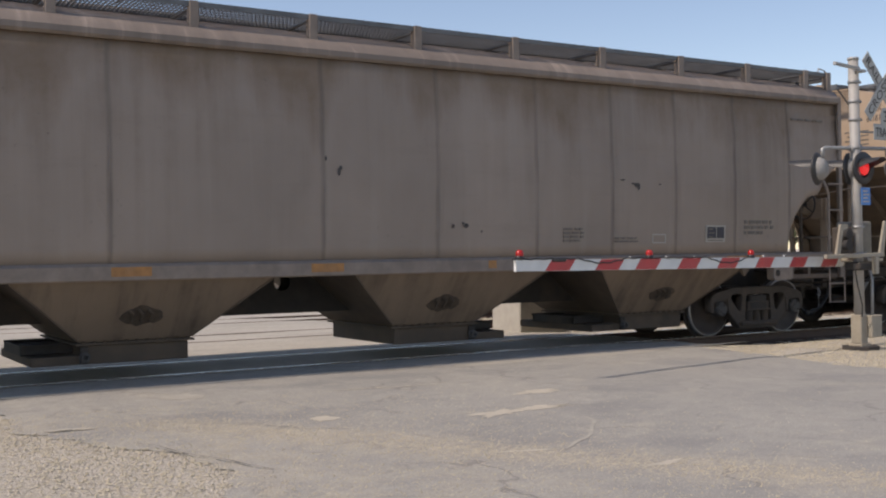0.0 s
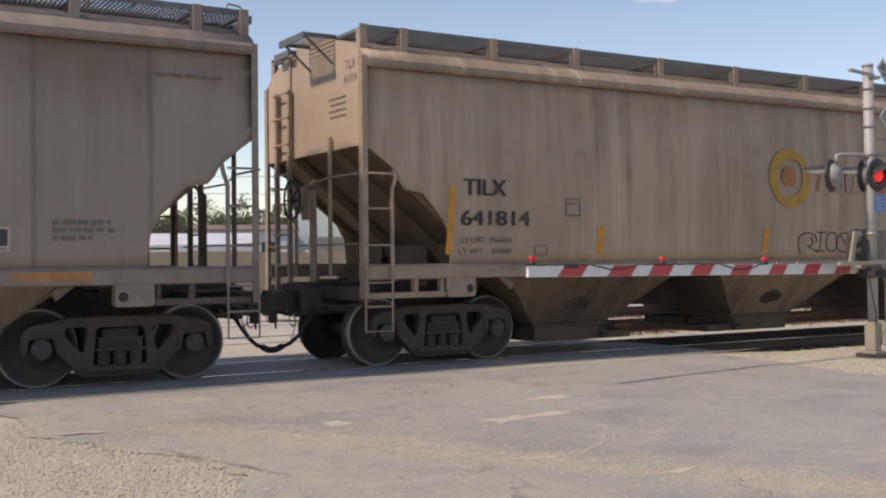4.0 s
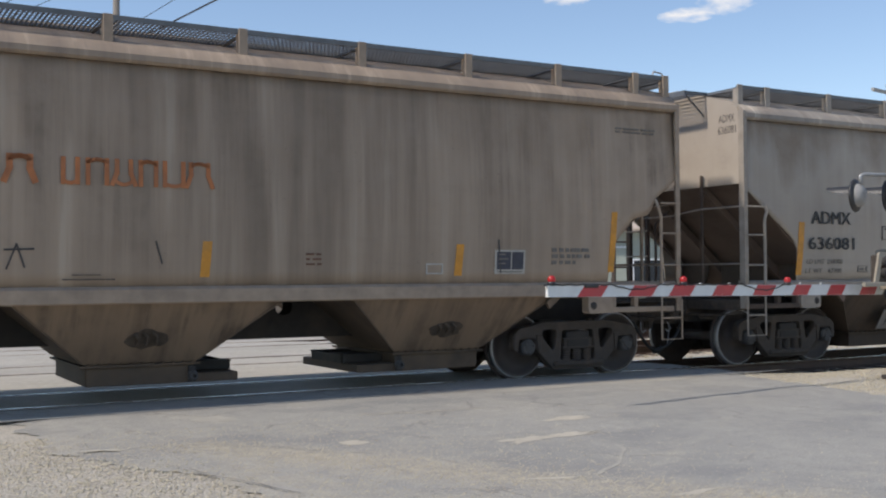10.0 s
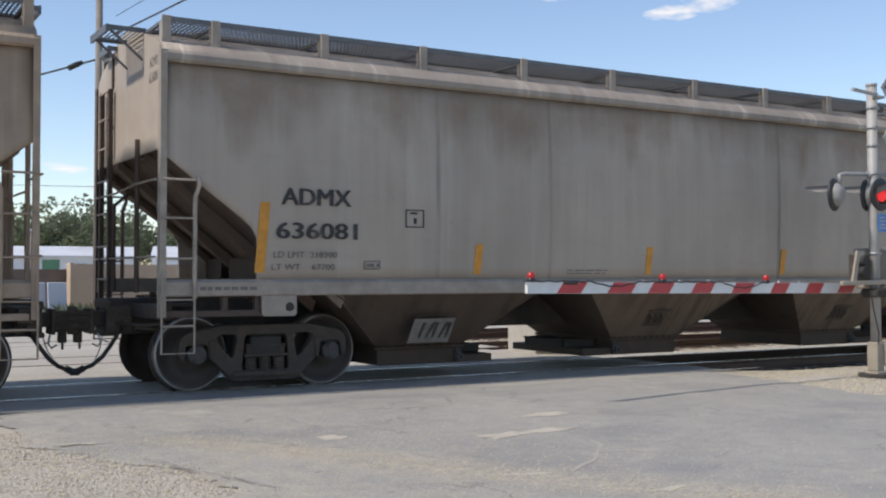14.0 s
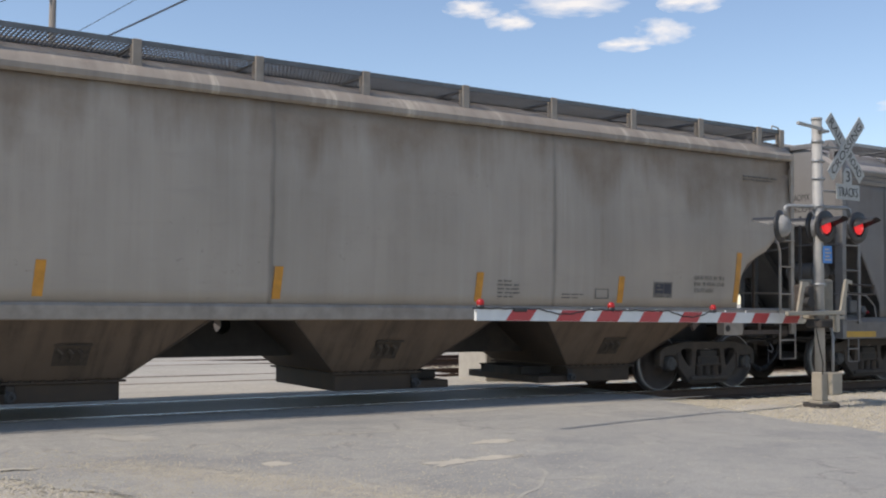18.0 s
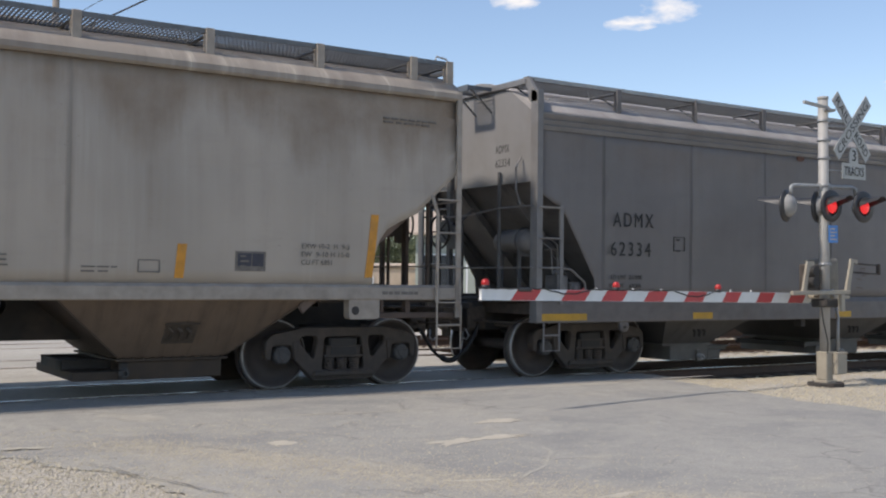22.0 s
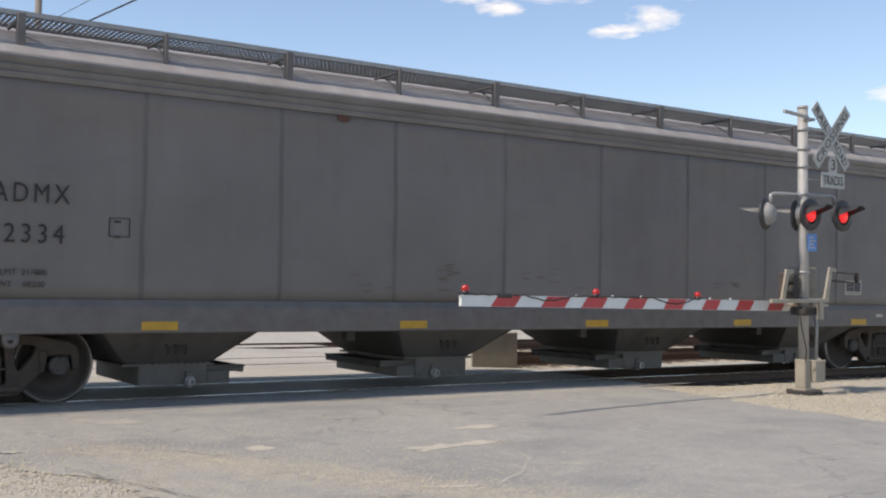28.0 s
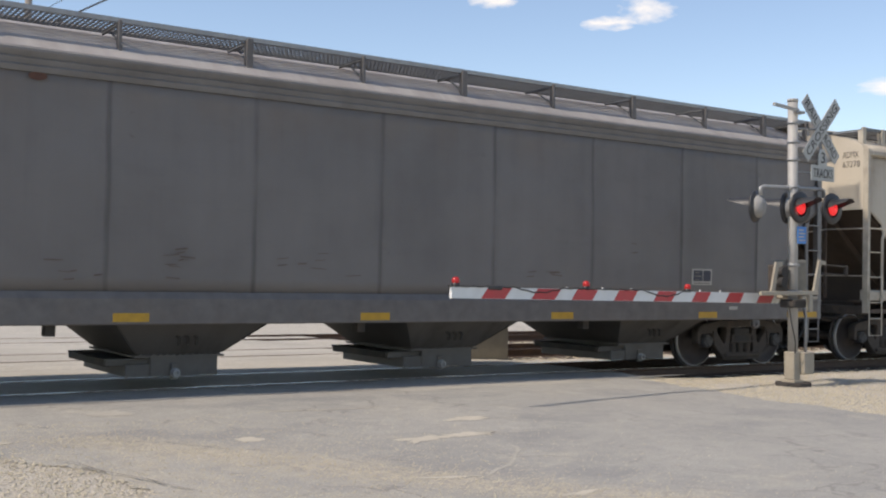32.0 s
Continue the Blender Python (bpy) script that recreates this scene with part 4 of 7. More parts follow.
def hopper_car_a(name, where, label, mats, seams, dent, seed, rear_cut=CUT_A, brakes=(), front_cut=CUT_A, front_sooty=True):
    """A long four-bay covered hopper with rounded sides and open ends."""
    car = empty(name, label, "freight car", "cars of the train")
    half = 9.73
    for s in (-1, 1):
        b = bmesh.new()
        side_panel(b, s, "curved", half, 1.35, 3.87, front_cut, rear_cut, seams, dent, seed + s)
        part("side_sheet", b, mats["side"], car)
        b = bmesh.new()
        prism(b, [(s * y, z) for y, z in ((1.44, 3.86), (1.60, 3.85), (1.635, 3.88), (1.635, 3.945), (1.60, 3.985), (1.44, 3.985))], -half, half, "x")
        part("eave_rail", b, mats["eave"], car)
        b = bmesh.new()
        prism(b, [(s * y, z) for y, z in ((1.45, 1.17), (1.60, 1.165), (1.615, 1.18), (1.615, 1.325), (1.57, 1.36), (1.45, 1.36))], -half, half, "x")
        part("side_sill", b, mats["sill"], car)
        for sx in (-1, 1):
            b = bmesh.new()
            xa, xc = sorted((sx * 8.52, sx * 8.08))
            prism(b, ((xa, 1.165), (xa, 0.95), (xa + 0.03, 0.92), (xc - 0.03, 0.92), (xc, 0.95), (xc, 1.165)), s * 1.60, s * 1.45)
            pad = part("jacking_pad", b, mats["sill"], car)
            b = bmesh.new()
            xm = sx * 8.17
            # a dark disc on the pad; the hole's shade is only its colour
            lathe(b, [(0.0, s * 1.604), (0.05, s * 1.604), (0.062, s * 1.596)], (xm, 0, 1.03), "y", 14)
            part("jacking_hole", b, M["black"], pad, "dark disc, its colour giving the shade of a round hole")
    b = bmesh.new()
    roof_shell(b, half - 0.012, ((1.60, 3.985), (1.56, 4.03), (1.48, 4.09), (1.36, 4.15), (1.1, 4.235), (0.75, 4.325), (0.40, 4.45), (0.15, 4.50), (0.0, 4.505)))
    part("roof", b, mats["roof"], car)
    b = bmesh.new()
    box(b, -9.0, 9.0, -0.22, 0.22, 4.46, 4.535)
    soften(b, 0.03)
    part("hatch", b, mats["roof"], car)
    for s in (-1, 1):
        b = bmesh.new()
        y0, y1 = sorted((s * 0.68, s * 1.42))
        running_board(b, -half + 0.05, half - 0.05, y0, y1, 4.355, 0.052)
        board = part("running_board", b, M["grating"], car, "grey steel walkway grating")
        b = bmesh.new()
        y0, y1 = sorted((s * 1.42, s * 1.445))
        box(b, -half + 0.05, half - 0.05, y0, y1, 4.345, 4.405)
        part("board_edge", b, M["grating"], board)
        for x in (-9.65, -9.06, -7.66, -6.25, -4.65, -3.08, -1.47, 0.05, 1.55, 3.12, 4.68, 6.24, 7.7, 9.08, 9.65):
            b = bmesh.new()
            y0, y1 = sorted((s * 1.445, s * 1.47))
            box(b, x - 0.055, x + 0.055, y0, y1, 4.07, 4.41)
            box(b, x - 0.055, x - 0.035, *sorted((s * 1.36, s * 1.445)), 4.10, 4.35)
            soften(b, 0.006)
            bracket = part("board_bracket", b, mats["bracket"], car)
            b = bmesh.new()
            tube(b, [(x - 0.02, s * 1.44, 4.33), (x - 0.02, s * 0.7, 4.335)], 0.022, 5)
            tube(b, [(x + 0.03, s * 1.40, 4.14), (x + 0.03, s * 0.75, 4.33)], 0.016, 5)
            part("bracket_arm", b, M["grating"], bracket)
    b = bmesh.new()
    box(b, -7.6, 7.6, -1.5, 1.5, 1.185, 1.205)
    part("floor_sheet", b, M["black"], car)
    for s in (-1, 1):
        holed_web(car, -7.6, 7.6, 0.65, 1.185, s * 0.17, ((-3.86, 1.07), (0.14, 1.07), (4.12, 1.07)), 0.12, M["black"])
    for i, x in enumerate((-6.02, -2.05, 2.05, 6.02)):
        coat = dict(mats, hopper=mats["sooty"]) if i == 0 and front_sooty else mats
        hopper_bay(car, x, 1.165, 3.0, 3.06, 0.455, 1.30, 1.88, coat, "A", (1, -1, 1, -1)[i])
    for sx in (-1, 1):
        car_end(car, sx, half, mats, "A")
        for sy in (-1, 1):
            ladder_corner(car, sx, sy, half, 1.625, mats, "A")
        truck(car, sx * 8.272, where, mats, 0)
    b = bmesh.new()
    tube(b, [(9.45, -1.40, 4.40), (9.47, -1.40, 4.47), (9.62, -1.40, 4.45), (9.66, -1.40, 4.40)], 0.012, 6)
    part("grab_iron", b, mats["post"], car)
    for sx in brakes:
        hand_brake(car, sx, half, 0.2, 2.25, mats["end_post"])
    CARS.append((car, where))
    return car


def hopper_car_b(name, where, label, mats):
    """A flat-sided covered hopper with a deep side sill."""
    car = empty(name, label, "freight car", "cars of the train")
    half = 9.53
    seams = (-8.27, -6.47, -4.75, -3.1, -1.3, 0.5, 2.35, 4.2, 6.1, 7.9)
    for s in (-1, 1):
        b = bmesh.new()
        side_panel(b, s, "flat", half, 1.20, 3.64, CUT_B, CUT_B, seams, 0.03, 40 + s)
        part("side_sheet", b, mats["side"], car)
        b = bmesh.new()
        prism(b, [(s * y, z) for y, z in ((1.48, 3.60), (1.58, 3.60), (1.60, 3.66), (1.575, 3.68), (1.60, 3.74), (1.575, 3.755), (1.615, 3.82), (1.615, 3.845), (1.50, 3.90), (1.45, 3.88))], -half, half, "x")
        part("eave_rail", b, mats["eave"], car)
        b = bmesh.new()
        prism(b, [(s * y, z) for y, z in ((1.40, 0.83), (1.60, 0.83), (1.615, 0.845), (1.615, 1.13), (1.572, 1.21), (1.45, 1.205), (1.45, 1.18), (1.58, 1.17), (1.58, 0.86), (1.40, 0.86))], -half, half, "x")
        part("side_sill", b, mats["sill"], car)
        for sx in (-1, 1):
            b = bmesh.new()
            xm = sx * 7.88
            lathe(b, [(0.035, s * 1.60), (0.085, s * 1.60), (0.09, s * 1.55), (0.035, s * 1.55)], (xm, 0, 0.765), "y", 14)
            box(b, xm - 0.085, xm + 0.085, *sorted((s * 1.55, s * 1.598)), 0.77, 0.85)
            part("towing_eye", b, mats["sill"], car)
    b = bmesh.new()
    roof_shell(b, half - 0.012, ((1.54, 3.88), (1.30, 4.06), (1.0, 4.19), (0.66, 4.30), (0.35, 4.42), (0.12, 4.46), (0.0, 4.465)))
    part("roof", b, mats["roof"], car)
    b = bmesh.new()
    box(b, -8.9, 8.9, -0.2, 0.2, 4.43, 4.495)
    soften(b, 0.03)
    part("hatch", b, mats["roof"], car)
    for s in (-1, 1):
        b = bmesh.new()
        y0, y1 = sorted((s * 0.66, s * 1.33))
        running_board(b, -half + 0.02, half + 0.5, y0, y1, 4.335, 0.06)
        board = part("running_board", b, M["grating"], car, "grey steel walkway grating")
        b = bmesh.new()
        box(b, -half + 0.02, half + 0.5, *sorted((s * 1.33, s * 1.36)), 4.33, 4.385)
        part("board_edge", b, M["galv"], board)
        for i, x in enumerate((-9.47, -7.82, -6.18, -4.58, -2.95, -1.33, 0.30, 1.93, 3.56, 5.2, 6.83, 8.3, 9.42)):
            b = bmesh.new()
            w = 0.045 if i % 2 else 0.022
            box(b, x - w, x + w, *sorted((s * 1.36, s * 1.385)), 3.99, 4.36)
            box(b, x - w, x - w + 0.02, *sorted((s * 1.30, s * 1.36)), 4.02, 4.33)
            soften(b, 0.006)
            bracket = part("board_bracket", b, mats["bracket"], car)
            b = bmesh.new()
            tube(b, [(x, s * 1.36, 4.31), (x, s * 0.7, 4.31)], 0.02, 5)
            tube(b, [(x + 0.03, s * 1.34, 4.06), (x + 0.03, s * 0.9, 4.31)], 0.014, 5)
            part("bracket_arm", b, M["grating"], bracket)
    b = bmesh.new()
    box(b, -7.6, 7.6, -0.19, 0.19, 0.86, 1.1), box(b, -7.6, 7.6, -1.5, 1.5, 1.02, 1.05)
    part("centre_sill", b, M["black"], car)
    for x in (-3.66, 0.3, 4.2):
        b = bmesh.new()
        box(b, x - 0.06, x + 0.06, -1.45, -1.3, 0.70, 0.86)
        soften(b, 0.01)
        part("pipe_bracket", b, M["black"], car)
    for i, x in enumerate((-5.9, -1.97, 1.97, 5.9)):
        hopper_bay(car, x, 0.90, 2.02, 2.95, 0.43, 1.06, 1.80, mats, "B", (1, -1, -1, -1)[i])
    for sx in (-1, 1):
        car_end(car, sx, half, mats, "B")
        for sy in (-1, 1):
            ladder_corner(car, sx, sy, half, 1.62, mats, "B")
        truck(car, sx * 8.11, where, mats, 0)
    hand_brake(car, -1, half, 0.68, 2.20, mats["end_post"])
    CARS.append((car, where))
    return car


def palette(name, base, streak, light, grime, shift, soot=0.75, **more):
    side = car_paint(name, base, streak, light, shift=shift, **more)
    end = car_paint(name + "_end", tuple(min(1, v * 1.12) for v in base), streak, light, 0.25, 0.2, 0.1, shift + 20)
    frame = plain(name + "_frame", tuple(v * 0.9 for v in base), 0.65, 0, 0.25, 5, (0.12, 0.09, 0.07), 0.45)
    end_slope = car_paint(name + "_end_slope", tuple(v * 0.85 for v in grime), (0.05, 0.04, 0.032), tuple(v * 1.2 for v in grime), 0.6, 0.3, 0.0, shift + 37, 0.8, full_runs=True)
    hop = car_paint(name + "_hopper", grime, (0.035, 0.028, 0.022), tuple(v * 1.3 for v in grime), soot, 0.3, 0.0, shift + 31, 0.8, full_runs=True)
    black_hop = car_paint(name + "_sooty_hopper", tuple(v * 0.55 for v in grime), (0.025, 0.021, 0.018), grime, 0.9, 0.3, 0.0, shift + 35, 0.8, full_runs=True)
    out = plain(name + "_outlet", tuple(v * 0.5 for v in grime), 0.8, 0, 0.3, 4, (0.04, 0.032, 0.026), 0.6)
    roof = car_paint(name + "_roof", tuple(v * 0.8 for v in base), (0.12, 0.09, 0.08), tuple(min(1, v * 1.5) for v in base), 0.5, 0.7, 0.0, shift + 44)
    # slope coat: hopper grime darkened, so the end sheets carry shade in colour
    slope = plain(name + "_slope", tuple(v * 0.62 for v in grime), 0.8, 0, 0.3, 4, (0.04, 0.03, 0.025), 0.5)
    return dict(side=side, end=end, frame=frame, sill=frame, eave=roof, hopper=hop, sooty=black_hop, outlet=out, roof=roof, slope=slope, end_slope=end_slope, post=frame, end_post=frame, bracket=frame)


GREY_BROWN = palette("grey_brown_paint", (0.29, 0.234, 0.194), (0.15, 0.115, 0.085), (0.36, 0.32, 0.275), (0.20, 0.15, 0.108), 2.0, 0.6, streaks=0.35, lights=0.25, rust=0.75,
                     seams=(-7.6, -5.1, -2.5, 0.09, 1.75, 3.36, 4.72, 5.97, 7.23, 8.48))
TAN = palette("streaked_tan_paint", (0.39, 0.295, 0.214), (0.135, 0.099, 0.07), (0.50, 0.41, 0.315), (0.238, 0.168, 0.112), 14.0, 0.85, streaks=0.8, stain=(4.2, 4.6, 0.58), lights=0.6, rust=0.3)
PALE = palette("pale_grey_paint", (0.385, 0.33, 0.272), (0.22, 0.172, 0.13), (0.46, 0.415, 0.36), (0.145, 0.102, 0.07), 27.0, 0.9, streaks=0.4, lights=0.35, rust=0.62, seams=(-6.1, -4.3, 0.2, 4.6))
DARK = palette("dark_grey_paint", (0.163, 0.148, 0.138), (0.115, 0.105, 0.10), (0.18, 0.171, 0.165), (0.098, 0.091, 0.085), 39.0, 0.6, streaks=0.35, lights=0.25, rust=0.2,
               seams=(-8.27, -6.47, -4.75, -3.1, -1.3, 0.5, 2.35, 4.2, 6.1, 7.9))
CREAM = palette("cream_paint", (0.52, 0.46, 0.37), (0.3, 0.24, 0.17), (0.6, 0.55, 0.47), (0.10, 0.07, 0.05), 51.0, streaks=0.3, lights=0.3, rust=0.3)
# end posts: darker than the frame paint, with shade put into the colour
PALE["end_post"] = CREAM["end_post"] = plain("shaded_rust_brown_post", (0.085, 0.06, 0.046), 0.75, 0.0, 0.3, 5, (0.15, 0.10, 0.07), 0.5)
GREY_BROWN["end_post"] = plain("shaded_grimy_brown_post", (0.12, 0.09, 0.07), 0.75, 0.0, 0.3, 5, (0.06, 0.045, 0.035), 0.5)
DARK["end_post"] = plain("dark_grey_post", (0.105, 0.102, 0.10), 0.6, 0.0, 0.25, 5, (0.06, 0.05, 0.045), 0.4)
PALE["end_slope"] = car_paint("red_brown_slope", (0.165, 0.118, 0.092), (0.07, 0.052, 0.042), (0.21, 0.16, 0.125), 0.6, 0.3, 0.0, 64, 0.8, full_runs=True)
DARK["end_slope"] = car_paint("grey_slope", (0.15, 0.142, 0.137), (0.075, 0.07, 0.066), (0.18, 0.172, 0.168), 0.5, 0.3, 0.0, 76, 0.75, full_runs=True)
PALE["plate"] = CREAM["plate"] = True
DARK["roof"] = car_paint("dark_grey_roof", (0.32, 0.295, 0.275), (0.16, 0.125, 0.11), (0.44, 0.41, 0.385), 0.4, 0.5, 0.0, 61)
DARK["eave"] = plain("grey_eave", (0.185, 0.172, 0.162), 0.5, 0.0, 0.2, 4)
DARK["outlet"] = plain("light_outlet", (0.135, 0.127, 0.117), 0.7, 0, 0.25, 5)
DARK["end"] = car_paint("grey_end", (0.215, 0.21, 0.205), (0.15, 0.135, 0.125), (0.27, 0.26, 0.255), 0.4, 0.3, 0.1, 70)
DARK["post"] = plain("grey_post", (0.19, 0.18, 0.172), 0.55, 0.1, 0.2, 5)

TRAIN_U = (-12.62, 8.262, 29.065, 49.67, 70.33)
car_1 = hopper_car_a("covered_hopper", TRAIN_U[0], "grimy grey-brown covered hopper car with seamed rounded sides", GREY_BROWN,
                     (-7.6, -5.1, -2.5, 0.09, 1.75, 3.36, 4.72, 5.97, 7.23, 8.48), 0.05, 3)
car_2 = hopper_car_a("covered_hopper", TRAIN_U[1], "dirty tan covered hopper car with dark rain streaks and sun emblem", TAN, (-7.85, 8.15), 0.025, 5, brakes=(-1,))
car_3 = hopper_car_a("covered_hopper", TRAIN_U[2], "pale grey covered hopper car with brown dust under its eaves", PALE, (-4.3, 0.2, 4.6), 0.03, 7, rear_cut=CUT_C, brakes=(1,), front_cut=CUT_D)
car_4 = hopper_car_b("covered_hopper", TRAIN_U[3], "dark grey flat-sided covered hopper car with yellow sill reflectors", DARK)
car_5 = hopper_car_a("covered_hopper", TRAIN_U[4], "cream covered hopper car with sooty brown slope sheets", CREAM, (-7.85, 8.15), 0.025, 9)


# ---- lettering and marks on the cars ----
M["logo_yellow"] = plain("faded_yellow_emblem", (0.47, 0.27, 0.045), 0.65, 0, 0.3, 5, (0.30, 0.24, 0.17), 0.6)
M["logo_orange"] = plain("faded_orange_emblem", (0.44, 0.155, 0.055), 0.65, 0, 0.3, 6, (0.30, 0.22, 0.15), 0.6)
M["logo_pale"] = plain("bleached_orange_emblem", (0.47, 0.27, 0.18), 0.7, 0, 0.3, 6, (0.33, 0.27, 0.2), 0.8)
M["logo_faint"] = plain("almost_gone_emblem", (0.34, 0.262, 0.19), 0.7, 0, 0.3, 6, (0.33, 0.27, 0.2), 0.8)
M["panel_dark"] = plain("dark_stencil_panel", (0.05, 0.05, 0.065), 0.6, 0, 0.3, 12, (0.15, 0.13, 0.11), 0.4)
M["panel_white"] = plain("white_stencil", (0.42, 0.39, 0.34), 0.65, 0, 0.15, 12, (0.35, 0.3, 0.25), 0.5)
M["marker"] = plain("black_marker", (0.05, 0.045, 0.045), 0.6, 0, 0.3, 15, (0.2, 0.17, 0.14), 0.5)
M["rust"] = plain("rust_patch", (0.13, 0.06, 0.04), 0.85, 0, 0.4, 9)
M["rust_faint"] = plain("faint_rust", (0.135, 0.095, 0.08), 0.85, 0, 0.3, 14, (0.15, 0.13, 0.12), 0.7)


def bent(bm, kind="curved", lift=0.01):
    """Lays a flat x-z shape onto the near side of a car."""
    bmesh.ops.remove_doubles(bm, verts=bm.verts[:], dist=0.0004)
    for v in bm.verts:
        v.co.y = -(side_off(v.co.z, kind) + lift - v.co.y)
    return bm


def disc(bm, cx, cz, rx, rz, n=28, thick=0.003):
    prism(bm, [(cx + rx * math.cos(a), cz + rz * math.sin(a)) for a in np.linspace(0, 2 * math.pi, n, endpoint=False)], 0, -thick)


def crescent(bm, cx, cz, r0, r1, a0, a1, n=16, thick=0.003):
    """A ring segment that tapers towards its ends."""
    for i in range(n):
        q = []
        for k in (i, i + 1):
            a, w = a0 + (a1 - a0) * k / n, math.sin(math.pi * min(max(k / n, 0.06), 0.94)) ** 0.5
            q.append(((cx + r1 * math.cos(a), cz + r1 * math.sin(a)), (cx + (r1 - (r1 - r0) * w) * math.cos(a), cz + (r1 - (r1 - r0) * w) * math.sin(a))))
        prism(bm, (q[0][0], q[1][0], q[1][1], q[0][1]), 0, -thick)


def ribbon(bm, pts, w, thick=0.003):
    """A flat painted stroke through points of (x, z)."""
    for p, q in zip(pts, pts[1:]):
        d = Vector((q[0] - p[0], q[1] - p[1]))
        if d.length < 1e-5:
            continue
        n, e = Vector((-d.y, d.x)).normalized() * w / 2, d.normalized() * w * 0.4
        prism(bm, ((p[0] - e.x + n.x, p[1] - e.y + n.y), (q[0] + e.x + n.x, q[1] + e.y + n.y), (q[0] + e.x - n.x, q[1] + e.y - n.y), (p[0] - e.x - n.x, p[1] - e.y - n.y)), 0, -thick)


def arc(cx, cz, rx, rz, a0, a1, n=14):
    return [(cx + rx * math.cos(a), cz + rz * math.sin(a)) for a in np.linspace(math.radians(a0), math.radians(a1), n)]


def lubrication_panel(car, x0, x1, z0, z1, kind="curved", frame_mat="panel_white"):
    """Two dark stencil panels in a pale frame, with worn lines of writing."""
    plate = patch(car, "stencil_panel", x0, x1, z0, z1, M[frame_mat], "pale maintenance stencil with two dark panels", kind=kind, thick=0.005)
    w = x1 - x0
    for a, c in ((x0 + 0.03, x0 + w * 0.52), (x0 + w * 0.56, x1 - 0.03)):
        part("panel", patch_bm(a, c, z0 + 0.06, z1 - 0.025, kind=kind, thick=0.008), M["panel_dark"], plate)
    b = bmesh.new()
    for i in range(3):
        zz = z1 - 0.07 - i * 0.06
        y = side_off(zz, kind)
        box(b, x0 + 0.06, x0 + w * (0.34 + 0.1 * (i % 2)), -(y + 0.011), -(y + 0.004), zz, zz + 0.022)
    box(b, x0 + 0.04, x1 - 0.05, -(side_off(z0, kind) + 0.009), -(side_off(z0, kind) + 0.002), z0 + 0.02, z0 + 0.035)
    tagged(part("stencil_text", b, M["faint_ink"], plate), kind="stuff")


def reflectors(car, places, z0=1.46, z1=1.87):
    for x, w, lean in places:
        patch(car, "reflector", x, x + w, z0, z1, M["orange"], "upright amber reflector strip", lean)


def end_lettering(car, half, texts, material):
    for text, y0, y1, z, h in texts:
        bm = words(text, abs(y1 - y0), h, 0.003)
        for v in bm.verts:
            v.co = (-(half + 0.004) + v.co.y, y0 - v.co.x, v.co.z + z)
        part("lettering", bm, material, car)


# the grey-brown car
for x0, x1 in ((-7.4, -6.9), (-5.0, -4.55), (-2.50, -2.05), (-0.09, 0.35), (2.51, 2.64), (4.60, 5.03), (7.02, 7.83)):
    patch(car_1, "sill_reflector", x0, x1, 1.215, 1.32, M["amber_sill"], "faded amber reflector on the sill", sill=1.612, thick=0.006)
lubrication_panel(car_1, 6.58, 7.00, 1.54, 1.80)
lines_of_bars(car_1, 7.42, 1.83, (0.62, 0.66, 0.42), M["faint_ink"], seed=1)
lines_of_bars(car_1, 3.81, 1.73, (0.34, 0.37, 0.36, 0.3), M["faint_ink"], pitch=0.055, height=0.025, seed=2)
lines_of_bars(car_1, 4.76, 1.60, (0.42, 0.44), M["faint_ink"], pitch=0.05, height=0.02, seed=3)
outline(car_1, 5.48, 5.75, 1.53, 1.67, 0.018, M["panel_white"])
lines_of_bars(car_1, 8.56, 3.53, (0.8,), M["faint_ink"], height=0.03, seed=5)
for cx, cz, spots in ((5.17, 2.39, ((0, 0, 0.06, 0.035), (-0.08, 0.02, 0.03, 0.015), (0.03, -0.04, 0.025, 0.03), (-0.28, 0.07, 0.05, 0.012), (0.45, 0.02, 0.02, 0.014))),
                      (2.17, 1.79, ((0, 0, 0.04, 0.03), (-0.2, -0.01, 0.02, 0.03), (-0.05, 0.03, 0.02, 0.015), (0.25, -0.08, 0.012, 0.02))),
                      (0.3, 2.45, ((0, 0, 0.02, 0.05), (-0.18, 0.16, 0.015, 0.03), (0.02, 0.05, 0.02, 0.03)))):
    b = bmesh.new()
    for dx, dz, rx, rz in spots:
        disc(b, cx + dx, cz + dz, rx, rz, 9)
    tagged(part("smudge", bent(b, lift=0.006), M["marker"], car_1, "dark scuffs and spots of old paint"), kind="stuff")

# the tan car: reporting mark, emblem of faded shapes, scrawl
lettering(car_2, "TILX", -8.27, 2.26, 0.67, 0.215, M["ink"])
lettering(car_2, "641814", -8.31, 1.86, 1.10, 0.20, M["ink"])
lettering(car_2, "LD LMT  216600", -8.33, 1.63, 0.83, 0.075, M["faint_ink"])
lettering(car_2, "LT WT    69400", -8.33, 1.48, 0.83, 0.075, M["faint_ink"])
outline(car_2, -6.58, -6.32, 2.00, 2.25, 0.02, M["faint_ink"])
lines_of_bars(car_2, -6.53, 2.17, (0.16, 0.0, 0.08), M["faint_ink"], height=0.025, seed=6)
outline(car_2, -7.10, -6.88, 1.46, 1.60, 0.014, M["faint_ink"])
part("reflector", patch_bm(-8.53, -8.43, 1.48, 2.36, 0.05), M["orange"], car_2, "tall amber reflector strip")
part("reflector", patch_bm(8.44, 8.54, 1.50, 2.35, 0.06), M["orange"], car_2, "tall amber reflector strip")
